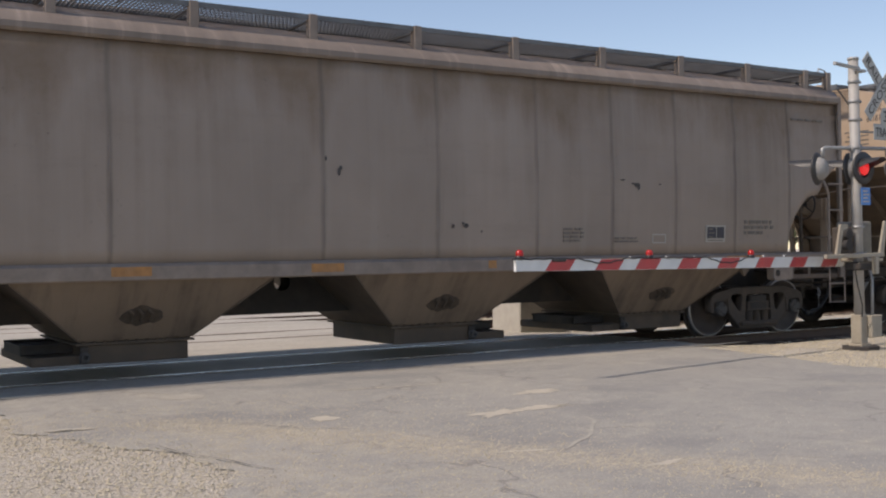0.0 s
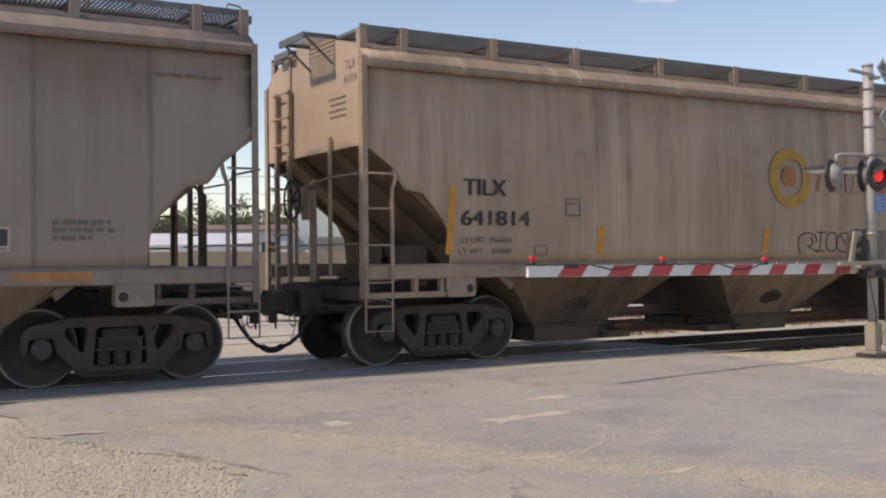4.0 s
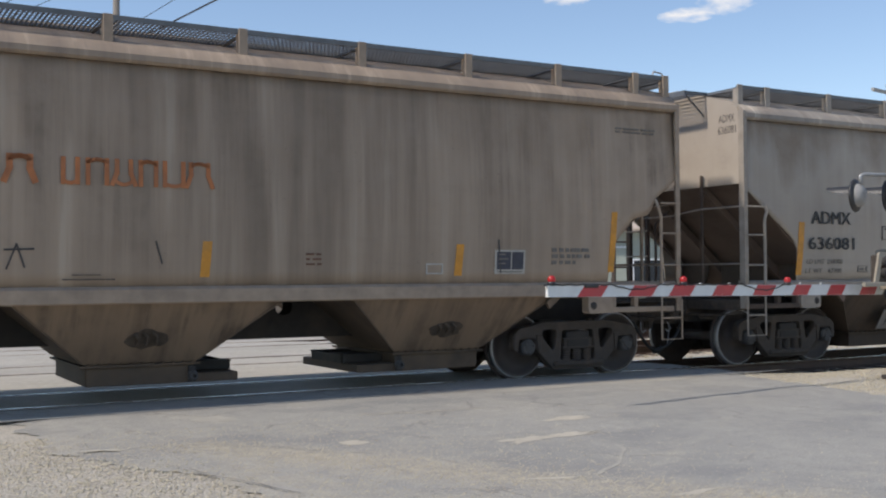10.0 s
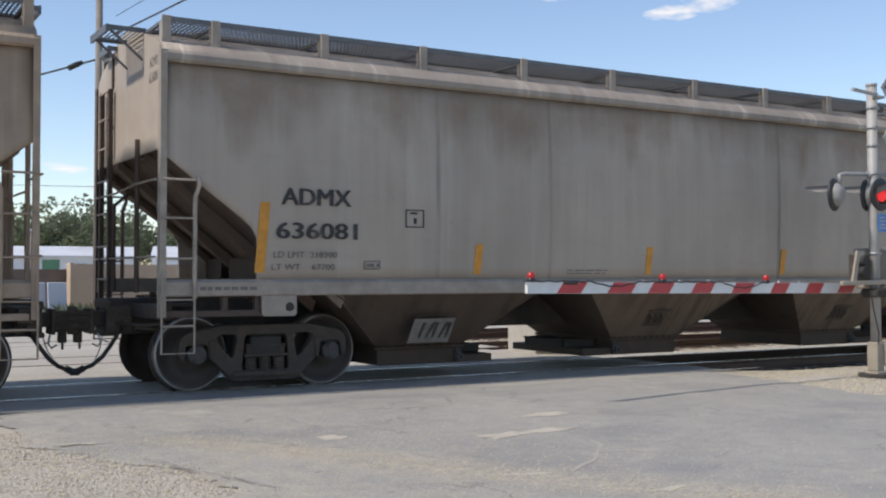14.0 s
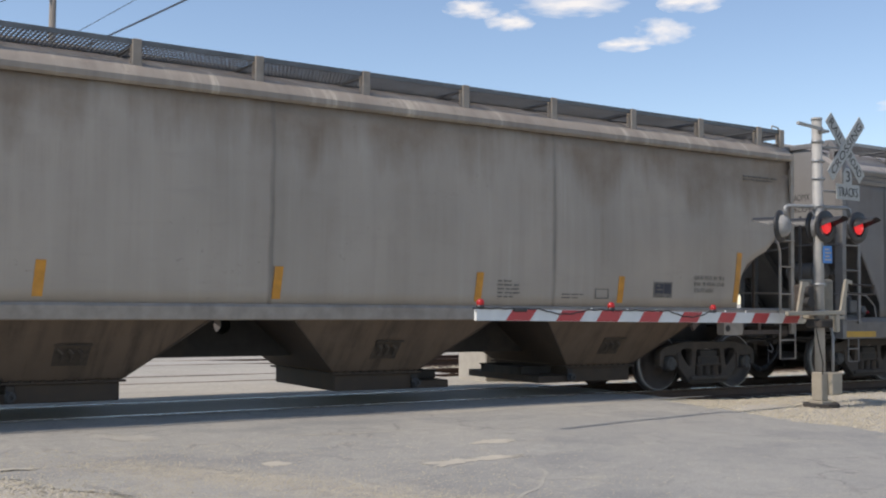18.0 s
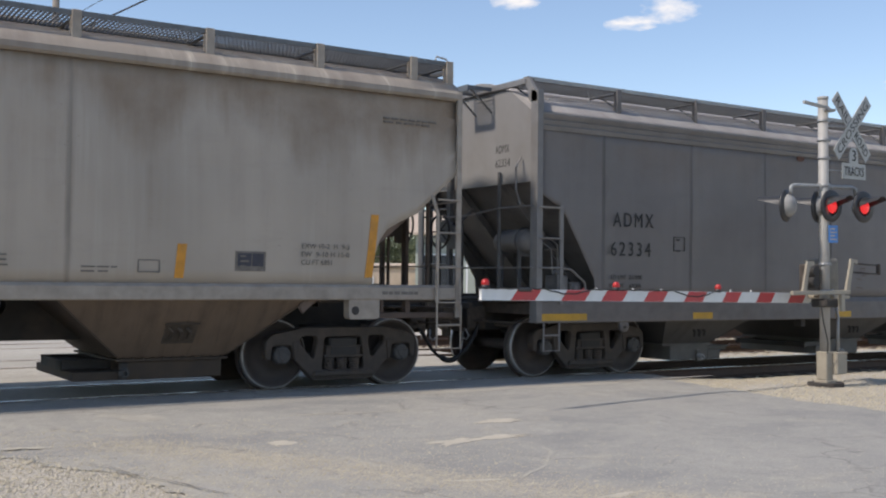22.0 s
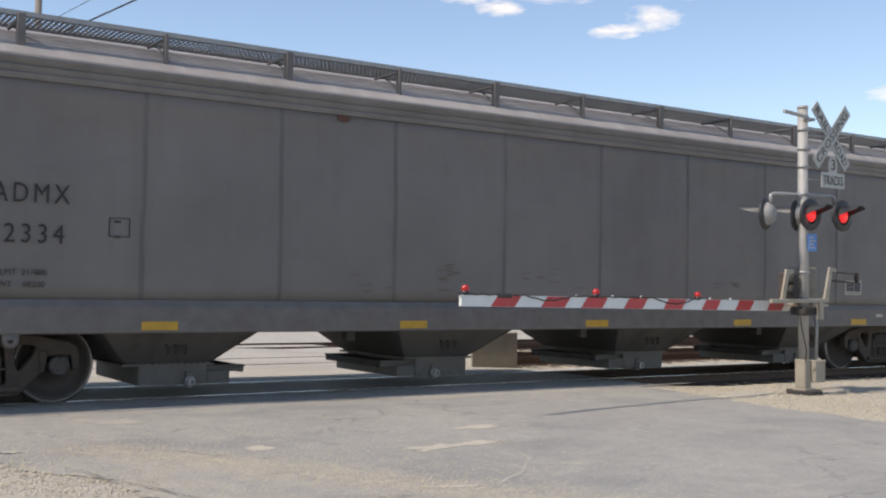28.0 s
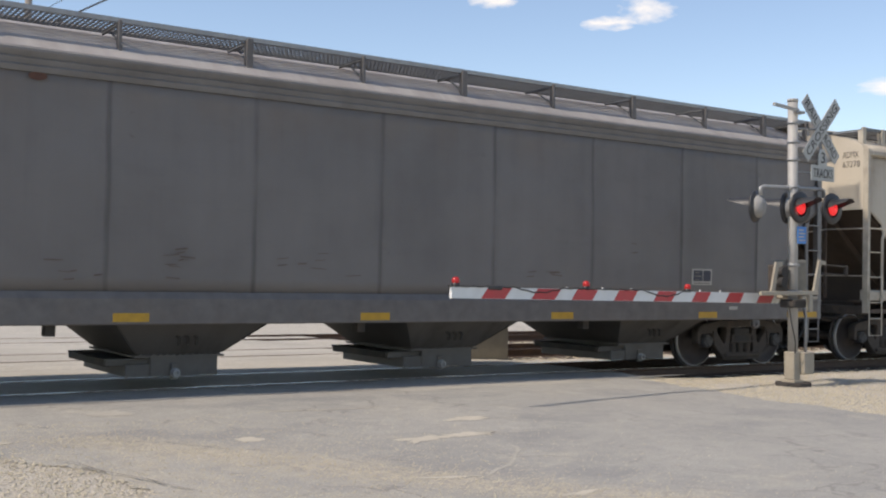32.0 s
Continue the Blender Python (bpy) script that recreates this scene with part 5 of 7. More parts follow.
reflectors(car_2, ((-6.02, 0.11, 0.03), (-2.66, 0.11, 0.03), (0.0, 0.11, 0.03), (2.56, 0.11, 0.03), (5.93, 0.11, 0.03)))
emblem = bmesh.new()
crescent(emblem, -2.07, 2.68, 0.27, 0.46, math.radians(20), math.radians(275))
sun_emblem = part("sun_emblem", bent(emblem), M["logo_yellow"], car_2, "faded yellow swirl emblem")
b = bmesh.new()
crescent(b, -2.03, 2.64, 0.26, 0.45, math.radians(200), math.radians(440))
part("emblem_swirl", bent(b, lift=0.015), M["logo_yellow"], sun_emblem)
b = bmesh.new()
disc(b, -2.08, 2.70, 0.165, 0.165)
part("emblem_disc", bent(b, lift=0.02), M["logo_orange"], sun_emblem, "faded orange disc")
for i, (x, w, h, pale) in enumerate(((-1.38, 0.36, 0.43, 0), (-1.0, 0.25, 0.30, 2), (-0.70, 0.14, 0.29, 2), (-0.50, 0.24, 0.30, 1), (-0.20, 0.25, 0.41, 1), (0.12, 0.27, 0.30, 0), (0.47, 0.27, 0.31, 0),
                                     (1.02, 0.2, 0.30, 0), (1.28, 0.25, 0.30, 0), (1.59, 0.2, 0.30, 0), (1.85, 0.22, 0.30, 0), (2.12, 0.26, 0.30, 0), (2.42, 0.25, 0.30, 0))):
    b = bmesh.new()
    st, z0 = (0.066, 2.47) if x < 0.9 else (0.05, 2.47)
    lean = 0.05 if i % 3 == 0 else 0.0
    ribbon(b, [(x + st / 2 - lean, z0 + st * 0.4), (x + st / 2, z0 + h / 2), (x + st / 2, z0 + h - st * 0.4)], st)
    if w > 0.16:
        ribbon(b, [(x + w - st / 2 + lean, z0 + st * 0.4), (x + w - st / 2, z0 + h / 2), (x + w - st / 2, z0 + h - st * 0.4)], st)
        rise = -0.08 if i % 2 else 0.08
        zc = z0 + st / 2 + 0.02 if i % 2 else z0 + h - st / 2 - 0.02
        ribbon(b, [(x + st / 2 + (w - st) * k / 6, zc + rise * 0.35 * math.sin(math.pi * k / 6)) for k in range(7)], st * 0.8)
    part("emblem_bar", bent(b), M[("logo_orange", "logo_pale", "logo_faint")[pale]], sun_emblem)
b = bmesh.new()
for stroke in (arc(-1.62, 1.66, 0.22, 0.13, 200, -10), [(-1.84, 1.61), (-1.78, 1.44)], arc(-1.62, 1.64, 0.12, 0.08, 60, -80), [(-1.62, 1.58), (-1.36, 1.47)],
               [(-1.42, 1.80), (-1.18, 1.80)], [(-1.30, 1.80), (-1.32, 1.50)], [(-1.42, 1.50), (-1.2, 1.49)], arc(-1.03, 1.64, 0.14, 0.16, 0, 360, 22),
               arc(-0.72, 1.63, 0.2, 0.16, 0, 360, 24), [(-0.80, 1.74), (-0.66, 1.58)], arc(-0.36, 1.62, 0.12, 0.17, 170, 390), [(-0.20, 1.82), (-0.20, 1.46)],
               arc(-0.12, 1.72, 0.12, 0.09, 120, -90), arc(-0.12, 1.54, 0.16, 0.08, 90, -90), [(0.14, 1.83), (0.34, 1.83)], [(0.16, 1.83), (0.20, 1.44)], [(0.14, 1.62), (0.36, 1.66)],
               [(0.46, 1.76), (0.75, 1.77)], [(0.58, 1.82), (0.48, 1.56)], [(0.58, 1.82), (0.66, 1.58)]):
    ribbon(b, stroke, 0.02)
part("scrawl", bent(b, lift=0.007), M["marker"], car_2, "looping black marker scrawl")
b = bmesh.new()
ribbon(b, [(2.05, 1.86), (2.12, 1.62)], 0.018), ribbon(b, [(1.05, 1.44), (1.6, 1.44)], 0.012), ribbon(b, [(1.15, 1.49), (1.45, 1.49)], 0.01), ribbon(b, [(6.6, 1.93), (6.64, 1.5)], 0.02)
part("scuff_mark", bent(b), M["marker"], car_2)
lubrication_panel(car_2, 6.55, 7.03, 1.48, 1.80)
outline(car_2, 5.51, 5.76, 1.48, 1.62, 0.02, M["panel_white"])
lines_of_bars(car_2, 7.47, 1.78, (0.62, 0.64, 0.4), M["faint_ink"], seed=8)
lines_of_bars(car_2, 3.86, 1.72, (0.24, 0.2, 0.24), M["rust"], height=0.02, pitch=0.06, seed=9)
lines_of_bars(car_2, 8.6, 3.54, (0.75, 0.7), M["faint_ink"], height=0.022, pitch=0.05, seed=10)
end_lettering(car_2, 9.73, (("TILX", -1.12, -1.40, 3.86, 0.12), ("641814", -1.08, -1.44, 3.68, 0.12)), M["ink"])
b = bmesh.new()
for i in range(4):
    box(b, -9.740, -9.730, -1.12, -0.66 + 0.05 * (i % 2), 3.28 + i * 0.08, 3.305 + i * 0.08)
part("stencil_text", b, M["faint_ink"], car_2)

# the pale grey car
lettering(car_3, "ADMX", -8.29, 2.26, 0.91, 0.20, M["ink"])
lettering(car_3, "636081", -8.35, 1.85, 1.06, 0.195, M["ink"])
lettering(car_3, "LD LMT  218300", -8.38, 1.62, 0.83, 0.075, M["faint_ink"])
lettering(car_3, "LT WT    67700", -8.40, 1.47, 0.83, 0.075, M["faint_ink"])
outline(car_3, -6.59, -6.32, 2.02, 2.25, 0.014, M["marker"])
lines_of_bars(car_3, -6.52, 2.19, (0.16, 0.0), M["ink"], height=0.025, seed=11)
patch(car_3, "smudge", -6.47, -6.43, 2.07, 2.14, M["ink"], thick=0.005)
outline(car_3, -7.17, -6.94, 1.48, 1.59, 0.014, M["faint_ink"])
lines_of_bars(car_3, -7.13, 1.51, (0.18,), M["faint_ink"], height=0.045, seed=12)
part("reflector", patch_bm(-8.61, -8.49, 1.44, 2.28, 0.06), M["orange"], car_3, "tall amber reflector strip")
part("reflector", patch_bm(8.31, 8.42, 1.45, 2.26, 0.07), M["orange"], car_3, "tall amber reflector strip")
reflectors(car_3, ((-5.55, 0.11, 0.03), (-2.58, 0.11, 0.03), (0.22, 0.11, 0.03), (3.22, 0.11, 0.03), (5.81, 0.11, 0.03)), 1.42, 1.82)
lubrication_panel(car_3, 6.55, 6.94, 1.51, 1.75, frame_mat="faint_ink")
lettering(car_3, "EXW 10-2  H  9-3", 7.41, 1.80, 0.66, 0.065, M["faint_ink"])
lettering(car_3, "EW  9-10 H 15-0", 7.41, 1.70, 0.66, 0.065, M["faint_ink"])
lettering(car_3, "CU FT 6351", 7.41, 1.60, 0.42, 0.065, M["faint_ink"])
lines_of_bars(car_3, 3.61, 1.70, (0.3, 0.38, 0.36, 0.38, 0.3), M["faint_ink"], height=0.02, pitch=0.055, seed=14)
lines_of_bars(car_3, 4.75, 1.53, (0.4, 0.3), M["faint_ink"], height=0.018, pitch=0.05, seed=15)
outline(car_3, 5.38, 5.64, 1.48, 1.63, 0.015, M["faint_ink"])
lines_of_bars(car_3, 8.56, 3.52, (0.8, 0.75), M["faint_ink"], height=0.02, pitch=0.05, seed=16)
lines_of_bars(car_3, -4.0, 1.47, (0.75, 0.7), M["faint_ink"], height=0.015, pitch=0.045, seed=17)
end_lettering(car_3, 9.73, (("ADMX", -1.08, -1.42, 3.84, 0.12), ("636081", -1.06, -1.45, 3.66, 0.12)), M["ink"])

for x, n_, seed in ((-9.28, 7, 41), (8.55, 6, 42)):
    rng = random.Random(seed)
    b = bmesh.new()
    for k in range(n_):
        x1 = x + rng.uniform(0.05, 0.1)
        box(b, x, x1, -1.6185, -1.61, 1.235, 1.275)
        x = x1 + rng.uniform(0.012, 0.03)
    tagged(part("stencil_text", b, M["faint_ink"], car_3), kind="stuff")
b = sheet_bm([(-6.40, -1.285, 0.52), (-5.78, -1.285, 0.52), (-5.74, -1.43, 0.84), (-6.36, -1.43, 0.84)], 0.01)
M["tag"] = plain("dusty_grey_tag", (0.20, 0.185, 0.165), 0.8, 0, 0.3, 12, (0.1, 0.08, 0.06), 0.6)
tag = part("paint_tag", b, M["tag"], car_3, "pale sprayed tag with dark strokes on the hopper")
for i in range(5):
    x = -6.26 + i * 0.1
    part("tag_stroke", sheet_bm([(x, -1.315, 0.58), (x + 0.035, -1.315, 0.58), (x + 0.07 + 0.05 * (i % 2), -1.435, 0.79), (x + 0.03 + 0.05 * (i % 2), -1.435, 0.79)], 0.008), M["marker"], tag)

# the dark grey car
lettering(car_4, "ADMX", -8.11, 2.26, 0.81, 0.21, M["ink_dark"], "flat", spacing=1.3)
lettering(car_4, "62334", -8.15, 1.82, 0.80, 0.21, M["ink_dark"], "flat", spacing=1.3)
lettering(car_4, "LD LMT  217800", -8.14, 1.47, 0.62, 0.065, M["marker"], "flat")
lettering(car_4, "LT WT    68200", -8.16, 1.34, 0.62, 0.065, M["marker"], "flat")
outline(car_4, -6.86, -6.62, 1.92, 2.14, 0.011, M["marker"], "flat")
lines_of_bars(car_4, -6.80, 2.08, (0.12, 0.0, 0.07), M["ink"], "flat", 0.025, seed=18)
for x0, x1 in ((-9.50, -8.63), (-6.47, -6.04), (-3.02, -2.60), (0.19, 0.63), (3.38, 3.80), (6.46, 6.89), (8.65, 9.45)):
    patch(car_4, "sill_reflector", x0, x1, 0.865, 0.965, M["yellow"], "bright yellow reflector on the sill", sill=1.612)
lubrication_panel(car_4, 6.34, 6.80, 1.40, 1.66, "flat")
patch(car_4, "plate", 7.18, 7.38, 1.0, 1.055, M["panel_white"], "small white plate", sill=1.613)
lines_of_bars(car_4, -6.9, 1.12, (0.3, 0.0), M["marker"], "flat", 0.03, seed=19)
b = bmesh.new()
disc(b, -3.9, 3.56, 0.10, 0.045)
part("rust_patch", bent(b, "flat"), M["rust"], car_4, "brown rust patch")
rng = random.Random(31)
b = bmesh.new()
for cx, cz, n_ in ((-2.35, 1.58, 9), (-0.6, 1.5, 7), (-3.6, 1.42, 5), (3.3, 1.5, 5), (5.1, 2.0, 3)):
    for _ in range(n_):
        x, z, ln = cx + rng.gauss(0, 0.22), cz + rng.gauss(0, 0.1), rng.uniform(0.04, 0.22)
        ribbon(b, [(x, z), (x + ln, z + rng.uniform(-0.02, 0.02))], rng.uniform(0.006, 0.016))
tagged(part("rust_scuff", bent(b, "flat", 0.004), M["rust_faint"], car_4), "brown rusty scuffs", kind="stuff")
end_lettering(car_4, 9.53, (("ADMX", -0.55, -0.90, 3.33, 0.12), ("62334", -0.55, -0.92, 3.12, 0.12)), M["ink"])
b = bmesh.new()
lathe(b, [(0.0, -0.95), (0.08, -0.94), (0.15, -0.90), (0.18, -0.84), (0.18, -0.2), (0.15, -0.14), (0.0, -0.1)], (-9.12, 0, 2.03), "y", 18)
tank = part("brake_reservoir", b, DARK["post"], car_4, "grey round brake air tank")
for y in (-0.75, -0.3):
    b = bmesh.new()
    tube(b, [(-9.12 + 0.19 * math.cos(a), y, 2.03 + 0.19 * math.sin(a)) for a in np.linspace(0, 2 * math.pi, 15)], 0.014, 5)
    box(b, -9.22, -9.02, y - 0.03, y + 0.03, 1.80, 1.89), box(b, -9.25, -9.2, y - 0.02, y + 0.02, 1.16, 2.0)
    part("tank_bracket", b, DARK["end_post"], tank)
b = bmesh.new()
box(b, -8.95, -8.74, -1.32, -1.02, 1.28, 1.52), box(b, -8.72, -8.52, -1.34, -1.08, 1.24, 1.42)
lathe(b, [(0.0, 1.52), (0.07, 1.52), (0.07, 1.57), (0.05, 1.59), (0.0, 1.6)], (-8.84, -1.18, 0), "z", 12)
lathe(b, [(0.0, -1.40), (0.06, -1.39), (0.075, -1.34), (0.075, -1.3)], (-8.62, 0, 1.33), "y", 12)
box(b, -9.0, -8.5, -1.3, -1.12, 1.2, 1.26)
soften(b, 0.025, 2)
valve = part("brake_valve", b, DARK["post"], car_4, "grey cast brake valve")
b = bmesh.new()
box(b, -8.45, -8.40, -1.33, -1.26, 1.28, 1.33)
soften(b, 0.015)
part("release_tag", b, M["red"], valve, "small red tag")
for dx, top in ((0.0, 1.98), (0.12, 2.05), (0.2, 1.9)):
    b = bmesh.new()
    tube(b, [(-9.06 + dx, -0.9, top), (-8.96 + dx, -1.0, top + 0.02), (-8.88 + dx, -1.08, top - 0.08), (-8.86 + dx * 0.8, -1.1, 1.5)], 0.013, 6)
    part("brake_pipe", b, DARK["post"], valve)
b = bmesh.new()
tube(b, [(-9.12, -1.64, 1.62), (-8.95, -1.64, 1.60), (-8.70, -1.64, 1.42), (-8.66, -1.64, 1.22)], 0.016, 6)
part("cut_lever", b, DARK["post"], car_4)

# the cream car
end_lettering(car_5, 9.73, (("ADMX", -1.06, -1.40, 3.84, 0.12), ("63278", -1.06, -1.43, 3.66, 0.12)), M["ink"])
part("reflector", patch_bm(-8.53, -8.43, 1.48, 2.36, 0.05), M["orange"], car_5, "tall amber reflector strip")


# ---- ground, road and tracks ----
TRACKS = (TRACK, 18.4, 23.0)


def ground_z(x, y):
    """The lie of the land: level by the rails, falling a little to where the camera stands; ballast beds beside the crossing lie lower."""
    z = float(np.interp(y, (-40, 0, 6, 9.5, 12, 1e4), (-0.4, -0.12, -0.05, -0.01, 0.0, 0.0)))
    open_track = float(np.interp(x, (12.0, 13.2), (0, 1)))
    bed = float(np.interp(y, (11.2, 12.4, 25.0, 27.0), (0, 1, 1, 0)))
    near = min(abs(y - yc) for yc in TRACKS)
    return z - 0.02 - open_track * bed * float(np.interp(near, (1.5, 2.1), (0.15, 0.08)))


def gravel_material():
    n = Nodes("pale_gravel")
    vor = n.add("ShaderNodeTexVoronoi", Vector=n.coord, Scale=34.0)
    vor2 = n.add("ShaderNodeTexVoronoi", Vector=n.coord, Scale=80.0)
    c = n.mix(n.ramp(n.noise(0.5), 0.35, 0.65), (0.43, 0.388, 0.32), (0.53, 0.482, 0.405))
    c = n.mix(n.ramp(vor2.outputs["Color"], 0.2, 0.8, 0, 0.75), c, (0.55, 0.505, 0.43))
    c = n.mix(n.ramp(n.noise(26.0, detail=3.0), 0.57, 0.72, 0, 0.6), c, (0.24, 0.205, 0.165))
    c = n.mix(n.ramp(n.noise(3.0, detail=5.0), 0.5, 0.7, 0, 0.3), c, (0.40, 0.37, 0.325))
    h = n.math("ADD", vor.outputs["Distance"], n.math("MULTIPLY", vor2.outputs["Distance"], 0.6))
    c = n.mix(n.ramp(vor.outputs["Distance"], 0.42, 0.7, 0, 0.45), c, (0.20, 0.175, 0.14))
    c = n.mix(n.ramp(n.noise(1.3, detail=6.0, rough=0.7), 0.5, 0.66, 0, 0.5), c, (0.50, 0.455, 0.385))
    n.bump(h, 0.7, 0.016)
    return n.done(c, 0.92)


def asphalt_material():
    n = Nodes("worn_asphalt")
    sep = n.add("ShaderNodeSeparateXYZ", Vector=n.coord)
    wob = n.noise(1.1, detail=6.0)
    c = n.mix(n.ramp(n.noise(0.5, detail=5.0), 0.35, 0.65), (0.303, 0.291, 0.262), (0.37, 0.352, 0.31))
    # long tyre-worn bands and blue-grey sealed patches
    c = n.mix(n.ramp(n.noise(1.0, n.scaled(1.6, 0.22, 1, 4), 5.0), 0.5, 0.66, 0, 0.6), c, (0.405, 0.378, 0.325))
    c = n.mix(n.ramp(n.noise(1.0, n.scaled(0.5, 0.8, 1, 14), 5.0), 0.52, 0.64, 0, 0.85), c, (0.238, 0.234, 0.221))
    # sandy dust towards the left edge and in blotches
    left = n.ramp(n.math("ADD", sep.outputs["X"], n.math("MULTIPLY", wob, 3.0)), 6.6, 3.4)
    near_half = n.ramp(n.math("ADD", sep.outputs["Y"], n.math("MULTIPLY", wob, 1.6)), 10.1, 8.9)
    c = n.mix(n.math("MULTIPLY", n.math("MULTIPLY", left, near_half), n.ramp(n.noise(3.4, detail=8.0, rough=0.75), 0.42, 0.58, 0.05, 0.85)), c, (0.44, 0.39, 0.30))
    c = n.mix(n.ramp(n.noise(1.3, n.scaled(1, 1, 1, 21), 7.0, 0.7), 0.57, 0.67, 0, 0.6), c, (0.465, 0.418, 0.335))
    # pale dust on the lane beside the track, lightened to offset the train's shade
    c = n.mix(n.math("MULTIPLY", n.ramp(n.math("ADD", sep.outputs["Y"], wob), 12.0, 13.1), n.ramp(n.noise(1.0, n.scaled(0.5, 2.2, 1, 51), 5.0), 0.3, 0.6, 0.45, 0.95)), c, (0.45, 0.405, 0.335))
    # a streak of gravel worn loose, running from the verge across the lane
    across = n.math("ADD", n.math("MULTIPLY", sep.outputs["X"], 0.839), n.math("MULTIPLY", sep.outputs["Y"], 0.545))
    off = n.math("ABSOLUTE", n.math("SUBTRACT", n.math("ADD", across, n.math("MULTIPLY", wob, 0.8)), 7.85))
    band = n.math("MULTIPLY", n.ramp(off, 0.55, 0.1), n.ramp(sep.outputs["Y"], 10.0, 9.2))
    c = n.mix(n.math("MULTIPLY", band, n.ramp(n.noise(14.0, detail=6.0, rough=0.75), 0.40, 0.56, 0.1, 0.9)), c, (0.455, 0.398, 0.31))
    c = n.mix(n.ramp(n.noise(4.5, n.scaled(1, 1, 1, 33), 6.0, 0.7), 0.42, 0.62, 0, 0.35), c, (0.234, 0.23, 0.22))
    # fine wandering cracks
    warp = n.add("ShaderNodeTexNoise", Vector=n.coord, Scale=1.7, Detail=5.0)
    bent_at = n.add("ShaderNodeVectorMath")
    n.put(bent_at.inputs[0], n.coord), n.put(bent_at.inputs[1], warp.outputs["Color"])
    cells = n.add("ShaderNodeTexVoronoi", Vector=bent_at.outputs[0], Scale=0.75)
    cells.feature = "DISTANCE_TO_EDGE"
    c = n.mix(n.math("MULTIPLY", n.ramp(cells.outputs["Distance"], 0.02, 0.005), n.ramp(n.noise(0.9, n.scaled(1, 1, 1, 41), 3.0), 0.48, 0.6, 0, 0.6)), c, (0.15, 0.14, 0.125))
    # tar seams, pits and single stones
    c = n.mix(n.ramp(n.noise(58.0, detail=3.0), 0.42, 0.7, 0, 0.5), c, (0.17, 0.16, 0.15))
    c = n.mix(n.ramp(n.noise(75.0, n.scaled(1, 1, 1, 3), 2.0), 0.58, 0.7, 0, 0.75), c, (0.53, 0.48, 0.40))
    c = n.mix(n.ramp(n.noise(9.0, detail=6.0, rough=0.75), 0.60, 0.72, 0, 0.45), c, (0.20, 0.185, 0.17))
    n.bump(n.math("ADD", n.noise(55.0, detail=4.0), n.math("MULTIPLY", n.noise(6.0, detail=5.0), 0.8)), 0.4, 0.012)
    return n.done(c, 0.88)


def far_paving_material():
    n = Nodes("pale_dusty_paving")
    c = n.mix(n.ramp(n.noise(0.4, detail=5.0), 0.35, 0.65), (0.38, 0.345, 0.285), (0.46, 0.42, 0.355))
    c = n.mix(n.ramp(n.noise(1.0, n.scaled(0.2, 2.4, 1, 6), 5.0), 0.5, 0.64, 0, 0.4), c, (0.31, 0.285, 0.25))
    c = n.mix(n.ramp(n.noise(30.0, detail=3.0), 0.5, 0.7, 0, 0.5), c, (0.3, 0.28, 0.25))
    stones = n.math("MULTIPLY", n.ramp(n.noise(9.0, detail=6.0, rough=0.75), 0.5, 0.62), n.ramp(n.noise(0.6, n.scaled(0.6, 1.0, 1, 12), 4.0), 0.42, 0.58))
    c = n.mix(n.math("MULTIPLY", stones, 0.8), c, (0.53, 0.485, 0.40))
    c = n.mix(n.math("MULTIPLY", n.ramp(n.noise(14.0, n.scaled(1, 1, 1, 8), 5.0, 0.7), 0.58, 0.7), 0.5), c, (0.2, 0.18, 0.155))
    n.bump(n.noise(22.0, detail=6.0), 0.6, 0.03)
    return n.done(c, 0.9)


M["gravel"] = gravel_material()
M["asphalt"] = asphalt_material()
M["paving"] = far_paving_material()
M["rail"] = plain("rusty_rail", (0.115, 0.07, 0.048), 0.75, 0.1, 0.3, 6)
M["railhead"] = plain("polished_rail_head", (0.5, 0.5, 0.5), 0.25, 0.9, 0.15, 9)
M["tie"] = plain("creosoted_tie", (0.10, 0.078, 0.06), 0.9, 0.0, 0.4, 6, (0.3, 0.26, 0.2), 0.4)
M["sand"] = plain("pale_sand", (0.49, 0.44, 0.355), 0.95, 0.0, 0.12, 8, (0.36, 0.32, 0.27), 0.4)
M["dust"] = plain("thin_sand", (0.40, 0.37, 0.315), 0.95, 0.0, 0.15, 6, (0.32, 0.305, 0.28), 0.6)
M["tar"] = plain("tar_seam", (0.18, 0.166, 0.148), 0.8, 0.0, 0.3, 10, (0.28, 0.26, 0.24), 0.5)
M["stone"] = plain("limestone_chip", (0.50, 0.435, 0.32), 0.9, 0.0, 0.2, 14, (0.25, 0.21, 0.16), 0.5)

b = bmesh.new()
xs = [-3000, -900, -300, -100, -40, -15, *np.arange(-6, 34, 0.5), 40, 60, 100, 300, 900, 3000]
ys = [-400, -100, -40, -15, -5, *np.arange(0, 30, 0.5), 36, 45, 60, 100, 200, 500, 1500, 4000]
grid = [[b.verts.new((x, y, ground_z(x, y) - 0.02 + (0.03 * noise.noise(Vector((x * 0.9, y * 0.9, 3))) if 11 < x < 34 and 0 < y < 30 else 0))) for y in ys] for x in xs]
for r0, r1 in zip(grid, grid[1:]):
    for k in range(len(ys) - 1):
        b.faces.new((r0[k], r1[k], r1[k + 1], r0[k + 1])).smooth = True
ground = single("ground", b, M["gravel"], "pale sandy gravel ground reaching to the horizon", "ground", "structure")


